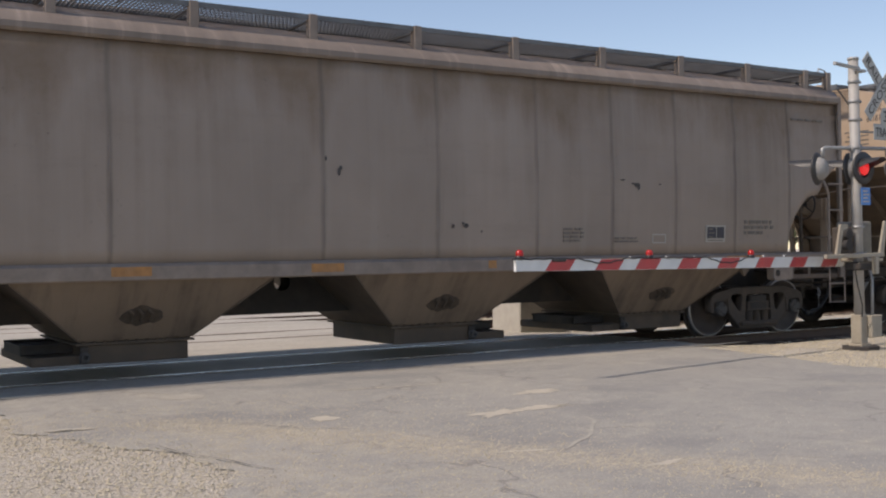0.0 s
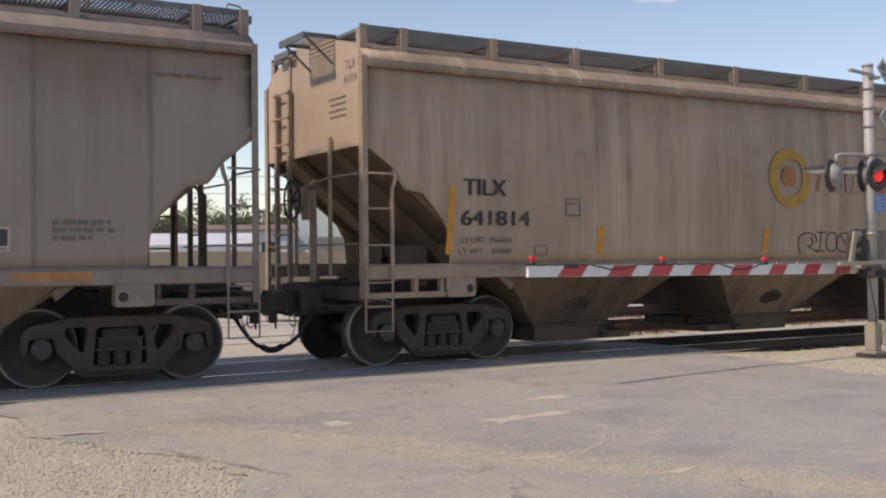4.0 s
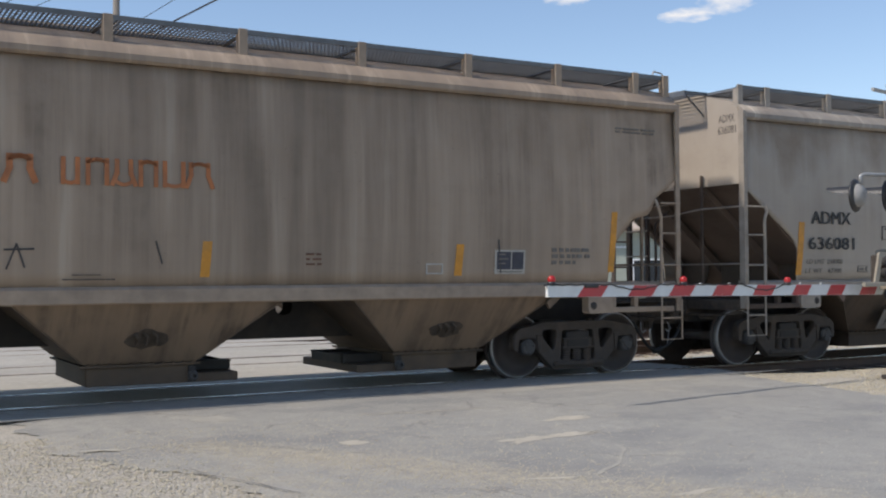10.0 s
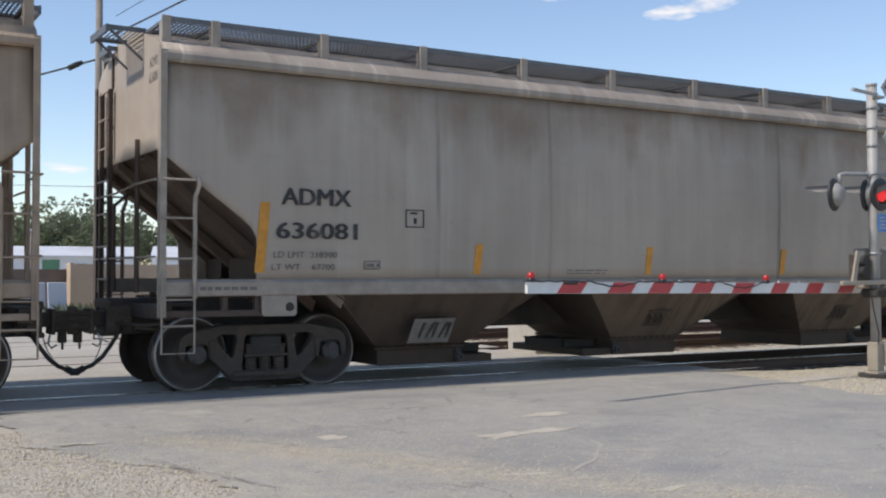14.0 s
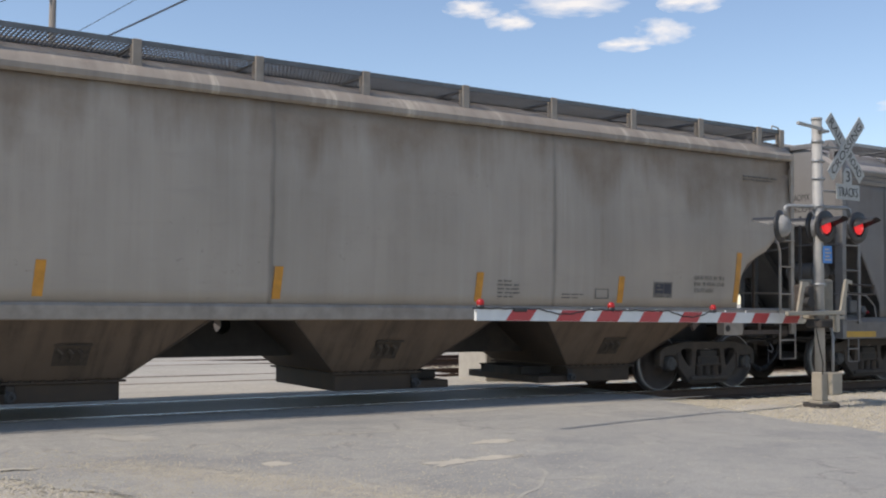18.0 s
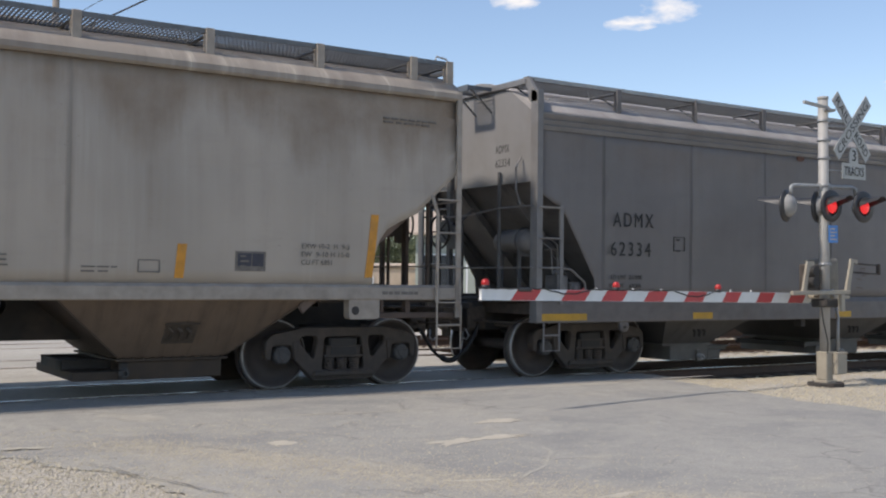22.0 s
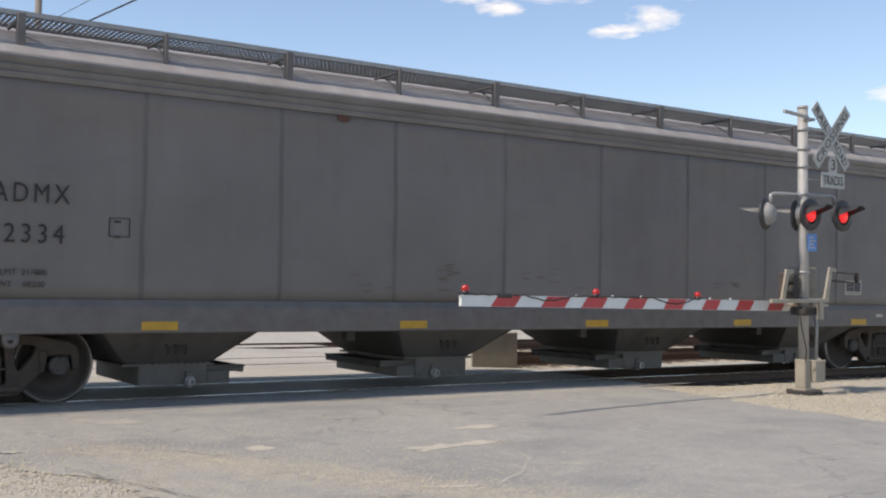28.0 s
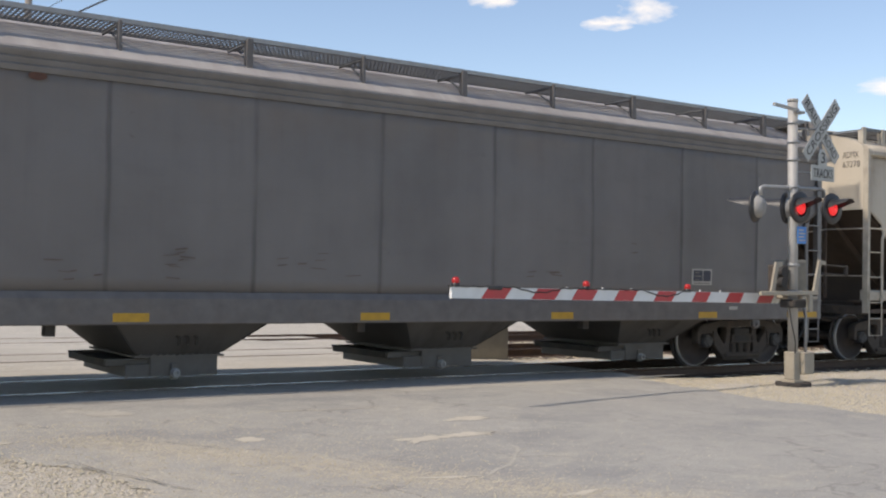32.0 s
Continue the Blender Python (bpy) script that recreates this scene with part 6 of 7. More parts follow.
def road_edges(y):
    left = float(np.interp(y, (-20, 0, 6.3, 7.37, 7.92, 8.41, 8.55, 8.8, 9.1, 9.5, 9.66, 10.1, 11.0, 11.6, 12.0, 12.4, 13.1), (2.6, 2.5, 2.45, 2.5, 2.48, 2.41, 2.15, 1.9, 1.9, 1.88, 1.68, 1.52, 1.62, 1.75, 1.4, -4.0, -14.0)))
    right = float(np.interp(y, (-20, 5, 7.5, 8.8, 10.4, 11.6, 12.3, 13.2), (11.4, 11.4, 11.45, 11.3, 11.5, 11.7, 12.1, 12.3)))
    return left, right


def sheet(bm, y0, y1, step, edges, lift, cols=24, ragged=1.0):
    ys_ = np.linspace(y0, y1, max(2, int(round((y1 - y0) / step)) + 1))
    rows = []
    for y in ys_:
        lo, hi = edges(y)
        lo += ragged * (0.24 * noise.noise(Vector((1.3, y * 1.9, 0))) + 0.14 * noise.noise(Vector((4.3, y * 6, 0))))
        hi += ragged * (0.16 * noise.noise(Vector((7.7, y * 1.6, 0))) + 0.10 * noise.noise(Vector((9.3, y * 6, 0))))
        row = []
        for k in range(cols + 1):
            x = lo + (hi - lo) * k / cols
            edge = min(k, cols - k) / cols * (hi - lo)
            z = float(np.interp(y, (-40, 0, 6, 9.5, 12, 1e4), (-0.4, -0.12, -0.05, -0.01, 0.0, 0.0)))
            row.append(bm.verts.new((x, y, z - 0.042 + min(lift, 0.35 * edge + 0.012) + 0.008 * noise.noise(Vector((x * 0.8, y * 0.8, 1))))))
        rows.append(row)
    for r0, r1 in zip(rows, rows[1:]):
        for k in range(cols):
            bm.faces.new((r0[k], r0[k + 1], r1[k + 1], r1[k])).smooth = True


b = bmesh.new()
sheet(b, -6, TRACK - 0.80, 0.1, road_edges, 0.034)
road = single("road", b, M["asphalt"], "worn grey asphalt road patched and strewn with sand", "road", "structure")
spans = [(TRACK - 0.67, TRACK + 0.67), (TRACK + 0.80, 30.0)]
for i, (y0, y1) in enumerate(spans):
    b = bmesh.new()
    sheet(b, y0, y1, 0.25, lambda y: (-24.0, 12.2 - 0.25 * max(0, y - 14)), 0.036, 40, 0.4)
    # pale paving between the rails too, its light tone making up for shade
    single("road_crossing", b, M["paving"], "dusty paving of the crossing, pale enough to offset the train's shade", "road", "structure")


def rail_bm(x0, x1, y):
    b = bmesh.new()
    prism(b, [(y + p, q) for p, q in ((-0.07, -0.175), (-0.07, -0.16), (-0.012, -0.135), (-0.01, -0.045), (-0.036, -0.03), (-0.036, -0.004), (0.036, -0.004),
                                      (0.036, -0.03), (0.01, -0.045), (0.012, -0.135), (0.07, -0.16), (0.07, -0.175))], x0, x1, "x")
    return b


tie_mesh = None
for yc in TRACKS:
    track = empty("railway_track", "rusty railway track in pale ballast" if yc > TRACK else "railway track with polished rail heads", "railway track", "tracks")
    for s in (-1, 1):
        rail = part("rail", rail_bm(-120, 220, yc + s * GAUGE_HALF), M["rail"], track)
        b = bmesh.new()
        box(b, -120, 220, yc + s * GAUGE_HALF - 0.03, yc + s * GAUGE_HALF + 0.03, -0.006, 0.0)
        part("rail_head", b, M["railhead"] if yc == TRACK else M["rail"], rail)
    for k in range(44):
        if tie_mesh is None:
            b = bmesh.new()
            box(b, -0.115, 0.115, -1.3, 1.3, -0.29, -0.168)
            soften(b, 0.015)
            tie = part("tie", b, M["tie"], track)
            tie_mesh = tie.data
        else:
            tie = new("tie", tie_mesh)
            tie.parent = track
        tie.location = (12.75 + k * 0.53 + 0.02 * math.sin(k * 3.1), yc + 0.03 * math.sin(k * 1.7), 0.0)

def road_z(x, y):
    return float(np.interp(y, (-40, 0, 6, 9.5, 12, 1e4), (-0.4, -0.12, -0.05, -0.01, 0.0, 0.0))) - 0.042 + 0.034 + 0.008 * noise.noise(Vector((x * 0.8, y * 0.8, 1)))


# loose limestone chips by the signal and along the open track, and on the verge
rng = random.Random(8)
verts, faces = [], []


def chip(x, y, z, r):
    base = len(verts)
    a0 = rng.uniform(0, 6.28)
    for k in range(4):
        a = a0 + k * 1.571 + rng.uniform(-0.3, 0.3)
        verts.append((x + r * math.cos(a), y + r * math.sin(a) * rng.uniform(0.6, 1), z + r * rng.uniform(-0.25, 0.2)))
    verts.append((x + rng.uniform(-0.3, 0.3) * r, y + rng.uniform(-0.3, 0.3) * r, z + r * rng.uniform(0.4, 0.8)))
    for k in range(4):
        faces.append((base + k, base + (k + 1) % 4, base + 4))


for _ in range(14000):
    y = rng.uniform(6.5, 12.6)
    x = road_edges(y)[1] + abs(rng.gauss(0, 1)) * 2.6 - 0.25
    chip(x, y, ground_z(x, y) - 0.012, rng.uniform(0.006, 0.022))
for _ in range(7000):
    x, y = rng.uniform(12.4, 34), rng.uniform(12.2, 25)
    chip(x, y, ground_z(x, y) - 0.008, rng.uniform(0.018, 0.045))
for _ in range(12000):
    y = rng.uniform(4.2, 10.6)
    x = road_edges(y)[0] - abs(rng.gauss(0, 1)) * 1.5 + 0.3
    chip(x, y, ground_z(x, y) - 0.010, rng.choice((rng.uniform(0.003, 0.010), rng.uniform(0.006, 0.019))))
for _ in range(9000):
    y = rng.uniform(4.0, 10.5)
    x = road_edges(y)[0] + abs(rng.gauss(0, 1)) * 2.2
    if x < 9:
        chip(x, y, road_z(x, y) + 0.001, rng.uniform(0.003, 0.011))
for _ in range(6000):
    y = rng.uniform(4.2, 9.6)
    x = (7.445 - 0.545 * y) / 0.839 + rng.gauss(0, 0.26)
    chip(x, y, road_z(x, y) + 0.001, rng.uniform(0.003, 0.010))
me = bpy.data.meshes.new("loose_stones")
me.from_pydata(verts, [], faces)
me.materials.append(M["stone"])
tagged(new("loose_stones", me), "scattered pale limestone chips on the verge", "gravel", kind="stuff")


# worn marks on the road: sandy patches, a curved seam, tar cracks
def ground_patch(name, cx, cy, rx, ry, turn, material, label, rough=0.35, seed=0, n=72):
    bm = bmesh.new()
    ring, mid = [], bm.verts.new((cx, cy, road_z(cx, cy) + 0.006))
    for k in range(n):
        a = 2 * math.pi * k / n
        r = 1 + rough * noise.noise(Vector((math.cos(a) * 1.7, math.sin(a) * 1.7, seed * 7.3))) + rough * 0.6 * noise.noise(Vector((math.cos(a) * 5, math.sin(a) * 5, seed * 3.1))) + rough * 0.5 * noise.noise(Vector((math.cos(a) * 16, math.sin(a) * 16, seed * 1.7)))
        dx, dy = rx * r * math.cos(a), ry * r * math.sin(a)
        x, y = cx + dx * math.cos(turn) - dy * math.sin(turn), cy + dx * math.sin(turn) + dy * math.cos(turn)
        ring.append(bm.verts.new((x, y, road_z(x, y) + 0.003)))
    for k in range(n):
        bm.faces.new((mid, ring[k], ring[(k + 1) % n]))
    return single(name, bm, material, label, "road patch", "structure", "patches on the road")


def ground_line(name, pts, width, material, label, seed=0):
    bm = bmesh.new()
    fine = []
    for p, q in zip(pts, pts[1:]):
        for i in range(8):
            t = i / 8
            x, y = p[0] + (q[0] - p[0]) * t, p[1] + (q[1] - p[1]) * t
            fine.append((x + 0.04 * noise.noise(Vector((x * 3, y * 3, seed))), y + 0.04 * noise.noise(Vector((x * 3, y * 3, seed + 5)))))
    fine.append(pts[-1])
    rows = []
    for i, (x, y) in enumerate(fine):
        a, c = fine[max(i - 1, 0)], fine[min(i + 1, len(fine) - 1)]
        d = Vector((c[0] - a[0], c[1] - a[1])).normalized()
        w = width * (0.6 + 0.8 * abs(noise.noise(Vector((x * 5, y * 5, seed + 9))))) * min(1, i / 3 + 0.2, (len(fine) - 1 - i) / 3 + 0.2)
        rows.append([bm.verts.new((x - d.y * w * s, y + d.x * w * s, road_z(x, y) + 0.003)) for s in (-1, 1)])
    for r0, r1 in zip(rows, rows[1:]):
        bm.faces.new((r0[0], r0[1], r1[1], r1[0]))
    return single(name, bm, material, label, "road crack", "structure", "cracks in the road")


ground_patch("sand_patch", 5.48, 8.22, 0.24, 0.13, 0.25, M["sand"], "pale ragged sand patch on the asphalt", 0.9, 1)
ground_patch("sand_patch", 5.95, 8.27, 0.40, 0.10, -0.05, M["sand"], "pale ragged sand patch on the asphalt", 0.9, 9)
ground_patch("sand_patch", 6.62, 9.12, 0.24, 0.10, 0.05, M["sand"], "pale sand patch on the asphalt", 0.6, 2)
ground_patch("sand_patch", 4.03, 8.80, 0.13, 0.11, 0.0, M["sand"], "small pale sand patch on the asphalt", 0.4, 3)
ground_patch("sand_patch", 3.46, 11.0, 0.2, 0.24, 0.0, M["dust"], "faint sand patch beside the rails", 0.5, 4)
ground_patch("sand_patch", 5.25, 5.72, 0.24, 0.035, 0.05, M["sand"], "thin pale sand streak on the asphalt", 0.9, 5)
ground_patch("sand_patch", 4.68, 6.62, 0.22, 0.03, -0.3, M["sand"], "thin pale sand streak on the asphalt", 0.9, 10)
ground_patch("sand_patch", 2.05, 9.52, 0.16, 0.035, -0.3, M["sand"], "thin pale sand streak near the broken edge", 0.9, 11)
ground_patch("sand_patch", 9.4, 11.9, 2.4, 0.30, 0.0, M["dust"], "broad band of pale sand by the rails", 0.7, 6)
ground_patch("sand_patch", 3.4, 11.95, 3.4, 0.07, 0.0, M["dust"], "thin line of pale sand along the rails", 0.7, 8)
ground_line("road_seam", [(6.02, 7.62), (5.95, 7.40), (5.72, 7.12), (5.47, 6.89), (5.16, 6.68), (4.91, 6.5)], 0.02, M["dust"], "curved sandy seam in the asphalt", 1)
ground_line("road_crack", [(4.9, 10.5), (5.6, 10.4), (6.3, 10.3)], 0.022, M["sand"], "thin sandy crack in the asphalt", 4)
ground_line("road_crack", [(2.30, 8.62), (2.42, 8.40), (2.48, 8.05), (2.62, 7.7), (2.72, 7.35), (2.86, 7.0)], 0.008, M["tar"], "dark broken step in the asphalt edge", 6)
ground_line("road_crack", [(2.9, 9.3), (3.4, 8.95), (3.7, 8.4), (4.1, 8.1)], 0.005, M["tar"], "thin dark crack in the asphalt", 7)

# concrete block beyond the first track
b = bmesh.new()
box(b, 11.35, 12.4, 16.0, 16.9, -0.1, 0.60)
soften(b, 0.02)
block = single("concrete_block", b, M["concrete"], "weathered pale concrete block beside the tracks", "concrete block")

# ---- crossing signal ----
M["lamp_shell"] = plain("weathered_lamp_shell", (0.30, 0.29, 0.275), 0.75, 0.0, 0.2, 9)
MX, MY = 13.18, 10.20
signal = empty("crossing_signal", "silver crossing signal mast with crossbuck, hooded red lamps and gate gear", "crossing signal", at=(MX, MY, 0.0))
signal.rotation_euler = (0, radians(-0.9), 0)
FACE = -0.12


def turned(bm, a):
    bmesh.ops.rotate(bm, verts=bm.verts[:], cent=(0, 0, 0), matrix=Matrix.Rotation(a, 3, "Z"))
    return bm


b = bmesh.new()
tube(b, [(0, 0, 0.40), (0, 0, 4.12)], 0.073, 20)
mast = part("mast", b, M["mast"], signal, "silver painted steel mast")
b = bmesh.new()
tube(b, [(0, 0, 4.11), (0, 0, 4.15)], 0.079, 20)
part("mast_cap", b, M["mast"], mast)
for z in (3.80, 3.52, 3.26, 2.86, 1.72, 1.33):
    b = bmesh.new()
    tube(b, [(0, 0, z - 0.022), (0, 0, z + 0.022)], 0.082, 20)
    box(b, 0.07, 0.13, -0.03, 0.03, z - 0.018, z + 0.018)
    part("clamp", b, M["galv"], mast, "galvanised band clamp")
b = bmesh.new()
prism(b, ((-0.11, -0.11), (0.12, -0.11), (0.12, 0.12), (-0.11, 0.12)), 0.0, 0.05, "z")
box(b, -0.09, 0.06, -0.09, 0.09, 0.05, 0.46)
soften(b, 0.012)
part("mast_base", b, M["cream"], signal, "cream cast iron mast base")
b = bmesh.new()
box(b, 0.06, 0.29, -0.16, 0.06, 0.13, 0.44), box(b, 0.055, 0.295, -0.17, 0.07, 0.42, 0.45)
soften(b, 0.012)
part("junction_box", b, M["cream"], signal, "cream junction box at the mast foot")
b = bmesh.new()
prism(b, ((-0.24, -0.1), (-0.1, -0.22), (0.14, -0.22), (0.24, -0.1), (0.24, 0.12), (0.12, 0.22), (-0.12, 0.22), (-0.24, 0.12)), -0.06, 0.015, "z")
soften(b, 0.008)
part("base_plate", b, M["black"], signal, "dark flat base plate")
# crossbuck
SIGN_FACE, SIGN_X, SIGN_Z = 0.09, 0.55, 3.735
for turn_, name, text in ((1, "crossbuck_blade", ("RAIL", "ROAD")), (-1, "crossbuck_blade", ("CROSSING",))):
    b = bmesh.new()
    box(b, -0.61, 0.61, -0.006, 0.006, -0.1, 0.1)
    rot = Matrix.Rotation(radians(45 * turn_), 3, "Y")
    yy = -0.116 if turn_ > 0 else -0.13
    bmesh.ops.rotate(b, verts=b.verts[:], cent=(0, 0, 0), matrix=rot)
    bmesh.ops.translate(b, verts=b.verts[:], vec=(SIGN_X, yy, SIGN_Z))
    blade = part(name, turned(b, SIGN_FACE), M["sign_white"], signal, "white crossbuck blade with black letters")
    for half_, word in zip((-1, 1), text):
        long_word = len(word) > 4
        lb = words(word, 1.08 if long_word else 0.42, 0.12, 0.003)
        bmesh.ops.translate(lb, verts=lb.verts[:], vec=(-0.54 if long_word else -0.55 if half_ < 0 else 0.13, -0.008, -0.06))
        bmesh.ops.rotate(lb, verts=lb.verts[:], cent=(0, 0, 0), matrix=rot)
        bmesh.ops.translate(lb, verts=lb.verts[:], vec=(SIGN_X, yy, SIGN_Z))
        part("lettering", turned(lb, SIGN_FACE), M["ink"], blade)
b = bmesh.new()
prism(b, ((0.44, 3.20), (0.66, 3.20), (0.66, 3.35), (0.60, 3.44), (0.50, 3.44), (0.44, 3.35)), -0.148, -0.137)
box(b, 0.25, 0.86, -0.148, -0.137, 2.97, 3.20)
track_sign = part("track_sign", turned(b, SIGN_FACE), M["sign_white"], signal, "white sign giving the number of tracks")
for text, x, w, z, h in (("3", 0.505, 0.10, 3.235, 0.16), ("TRACKS", 0.30, 0.51, 3.015, 0.135)):
    lb = words(text, w, h, 0.003)
    bmesh.ops.translate(lb, verts=lb.verts[:], vec=(x, -0.151, z))
    part("lettering", turned(lb, SIGN_FACE), M["ink"], track_sign)
b = bmesh.new()
tube(b, [(0.0, -0.05, 3.72), (0.55, -0.10, 3.735)], 0.014, 6)
part("sign_bracket", turned(b, SIGN_FACE), M["galv"], signal)
b = bmesh.new()
tube(b, [(0.0, -0.05, 3.08), (0.55, -0.125, 3.08)], 0.014, 6)
part("sign_bracket", turned(b, SIGN_FACE), M["galv"], signal)
# flat bar at the top
b = bmesh.new()
box(b, -0.80, 0.0, -0.10, -0.06, 3.96, 4.0)
part("top_bar", turned(b, 0.25), M["mast"], signal)
b = bmesh.new()
box(b, -0.06, 0.13, -0.13, 0.02, 3.93, 3.97)
soften(b, 0.01)
part("top_bracket", b, M["galv"], signal)
# lamp crossarm
b = bmesh.new()
tube(b, [(-0.62, 0.0, 2.72), (-0.62, 0.0, 2.83), (-0.56, 0.0, 2.85), (0.56, 0.0, 2.85), (0.62, 0.0, 2.83), (0.62, 0.0, 2.72)], 0.028, 10)
tube(b, [(-0.1, 0, 2.85), (0.1, 0, 2.85)], 0.05, 10)
part("crossarm", turned(b, FACE), M["galv"], signal, "galvanised lamp crossarm")


def lamp(x, y, face, lens, reach=0.30):
    """A flashing lamp: round black background, housing behind, red lens and a long hood; face is the way it looks."""
    made = bmesh.new()
    lathe(made, [(0.0, 0.05), (0.12, 0.05), (0.225, 0.02), (0.235, 0.0), (0.225, -0.015), (0.14, -0.012)], n=32)
    bmesh.ops.rotate(made, verts=made.verts[:], cent=(0, 0, 0), matrix=Matrix.Rotation(face, 3, "Z"))
    bmesh.ops.translate(made, verts=made.verts[:], vec=(x, y, 2.56))
    back = part("lamp_background", made, M["hood"], signal, "round black lamp background")
    made = bmesh.new()
    lathe(made, [(0.0, 0.15), (0.05, 0.147), (0.11, 0.128), (0.15, 0.09), (0.165, 0.05), (0.165, 0.03)], n=24)
    bmesh.ops.rotate(made, verts=made.verts[:], cent=(0, 0, 0), matrix=Matrix.Rotation(face, 3, "Z"))
    bmesh.ops.translate(made, verts=made.verts[:], vec=(x, y, 2.56))
    part("housing", made, M["lamp_shell"], back, "silver domed lamp housing")
    made = bmesh.new()
    lathe(made, [(0.105, -0.014), (0.09, -0.032), (0.06, -0.045), (0.0, -0.052)], n=24)
    bmesh.ops.rotate(made, verts=made.verts[:], cent=(0, 0, 0), matrix=Matrix.Rotation(face, 3, "Z"))
    bmesh.ops.translate(made, verts=made.verts[:], vec=(x, y, 2.56))
    part("lens", made, lens, back, "red glass lens")
    made = bmesh.new()
    n_, long_ = 14, reach
    grid_ = []
    for j in range(5):
        s = j / 4
        spread = radians(92 - 42 * s)
        grid_.append([(0.135 * math.sin(-spread + 2 * spread * i / n_), -0.012 - long_ * s, 0.135 * math.cos(-spread + 2 * spread * i / n_)) for i in range(n_ + 1)])
    for off in (0.0, 0.006):
        rows = [[made.verts.new((p[0] * (1 + off), p[1], p[2] * (1 + off))) for p in row] for row in grid_]
        for r0, r1 in zip(rows, rows[1:]):
            for i in range(n_):
                made.faces.new((r0[i], r0[i + 1], r1[i + 1], r1[i])).smooth = True
    bmesh.ops.rotate(made, verts=made.verts[:], cent=(0, 0, 0), matrix=Matrix.Rotation(face, 3, "Z"))
    bmesh.ops.translate(made, verts=made.verts[:], vec=(x, y, 2.56))
    part("lamp_hood", made, M["hood"], back, "long black lamp hood")


for x in (-0.02, 0.62):
    lamp(x * math.cos(FACE) + 0.06, x * math.sin(FACE) - 0.10, 0.02, M["lamp_on"])
for x in (-0.62, -0.02):
    lamp(x * math.cos(FACE), x * math.sin(FACE) + 0.10, math.pi + 0.35, M["lamp_off"], 0.37)
# blue notice
b = bmesh.new()
box(b, 0.0, 0.17, -0.095, -0.085, 2.03, 2.28)
notice = part("notice", turned(b, FACE), M["blue_sign"], signal, "small blue notice plate")
b = bmesh.new()
for i in range(4):
    box(b, 0.025, 0.145 - 0.03 * (i % 2), -0.099, -0.094, 2.07 + i * 0.05, 2.09 + i * 0.05)
part("notice_text", turned(b, FACE), M["panel_white"], notice)
# gate gear: mechanism case behind the mast, swing frame in front, spring gear, counterweight bracket
b = bmesh.new()
box(b, -0.02, 0.46, 0.10, 0.36, 1.30, 1.80)
soften(b, 0.03, 2)
case = part("gate_mechanism", b, M["gear"], signal, "grimy cream gate mechanism case")
b = bmesh.new()
box(b, 0.03, 0.41, 0.088, 0.10, 1.34, 1.76)
soften(b, 0.004)
part("case_cover", b, M["gear"], case)
b = bmesh.new()
prism(b, ((-0.72, 1.33), (-0.64, 1.33), (-0.56, 1.68), (-0.47, 1.70), (-0.47, 1.76), (-0.61, 1.76)), -0.20, -0.165)
part("swing_frame", b, M["cream"], signal, "cream bent bar of the gate's swing frame")
b = bmesh.new()
prism(b, ((0.22, 1.33), (0.31, 1.33), (0.40, 1.74), (0.49, 1.72), (0.49, 1.78), (0.35, 1.80)), -0.20, -0.165)
part("swing_frame", b, M["cream"], signal, "cream bent bar of the gate's swing frame")
b = bmesh.new()
box(b, -0.94, 0.31, -0.215, -0.16, 1.285, 1.345)
soften(b, 0.008)
part("swing_bar", b, M["cream"], signal, "cream level bar of the gate's swing frame")
for z, r in ((1.62, 0.07), (1.47, 0.075)):
    b = bmesh.new()
    tube(b, [(-0.30, -0.10, z), (-0.30, 0.14, z)], r, 14)
    part("spring_drum", b, M["black"], signal, "dark greasy spring drum")
b = bmesh.new()
box(b, -0.42, -0.12, -0.02, 0.12, 1.33, 1.72)
soften(b, 0.02)
part("gear_plate", b, M["steel"], signal)
b = bmesh.new()
box(b, 0.10, 0.18, -0.22, -0.15, 1.04, 1.29)
soften(b, 0.01)
part("gate_stop", b, M["cream"], signal)
b = bmesh.new()
box(b, -0.16, 0.13, -0.15, 0.12, 1.10, 1.22)
soften(b, 0.02)
part("mast_bracket", b, M["black"], signal)
for z in (1.73, 1.60):
    b = bmesh.new()
    tube(b, [(0.42, -0.18, z), (1.06, -0.14, z - 0.03)], 0.012, 8)
    part("counterweight_arm", b, M["steel"], signal)
b = bmesh.new()
box(b, 1.03, 1.07, -0.17, -0.11, 1.56, 1.72)
soften(b, 0.008)
part("counterweight", b, M["steel"], signal)
b = bmesh.new()
tube(b, [(0.3, 0.1, 1.35), (0.27, -0.02, 0.95), (0.18, -0.08, 0.44)], 0.022, 8)
part("conduit", b, M["galv"], signal)
b = bmesh.new()
tube(b, [(-0.30, -0.16, 1.2), (-0.26, -0.18, 0.9), (-0.14, -0.16, 0.6), (-0.08, -0.1, 0.44)], 0.009, 6)
part("cable", b, M["rubber"], signal)

# ---- gate arm, lowered across the road ----
ARM = 6.715
gate = empty("crossing_gate", "lowered red and white striped gate arm with three red lamps", "crossing gate", at=(6.807, 9.758, 1.277))
gate.rotation_euler = (0, radians(0.48), radians(8.0))


GATE_LAMPS = (0.07, 2.27, 4.39)


def arm_half(x):
    return 0.064 + 0.012 * x / ARM


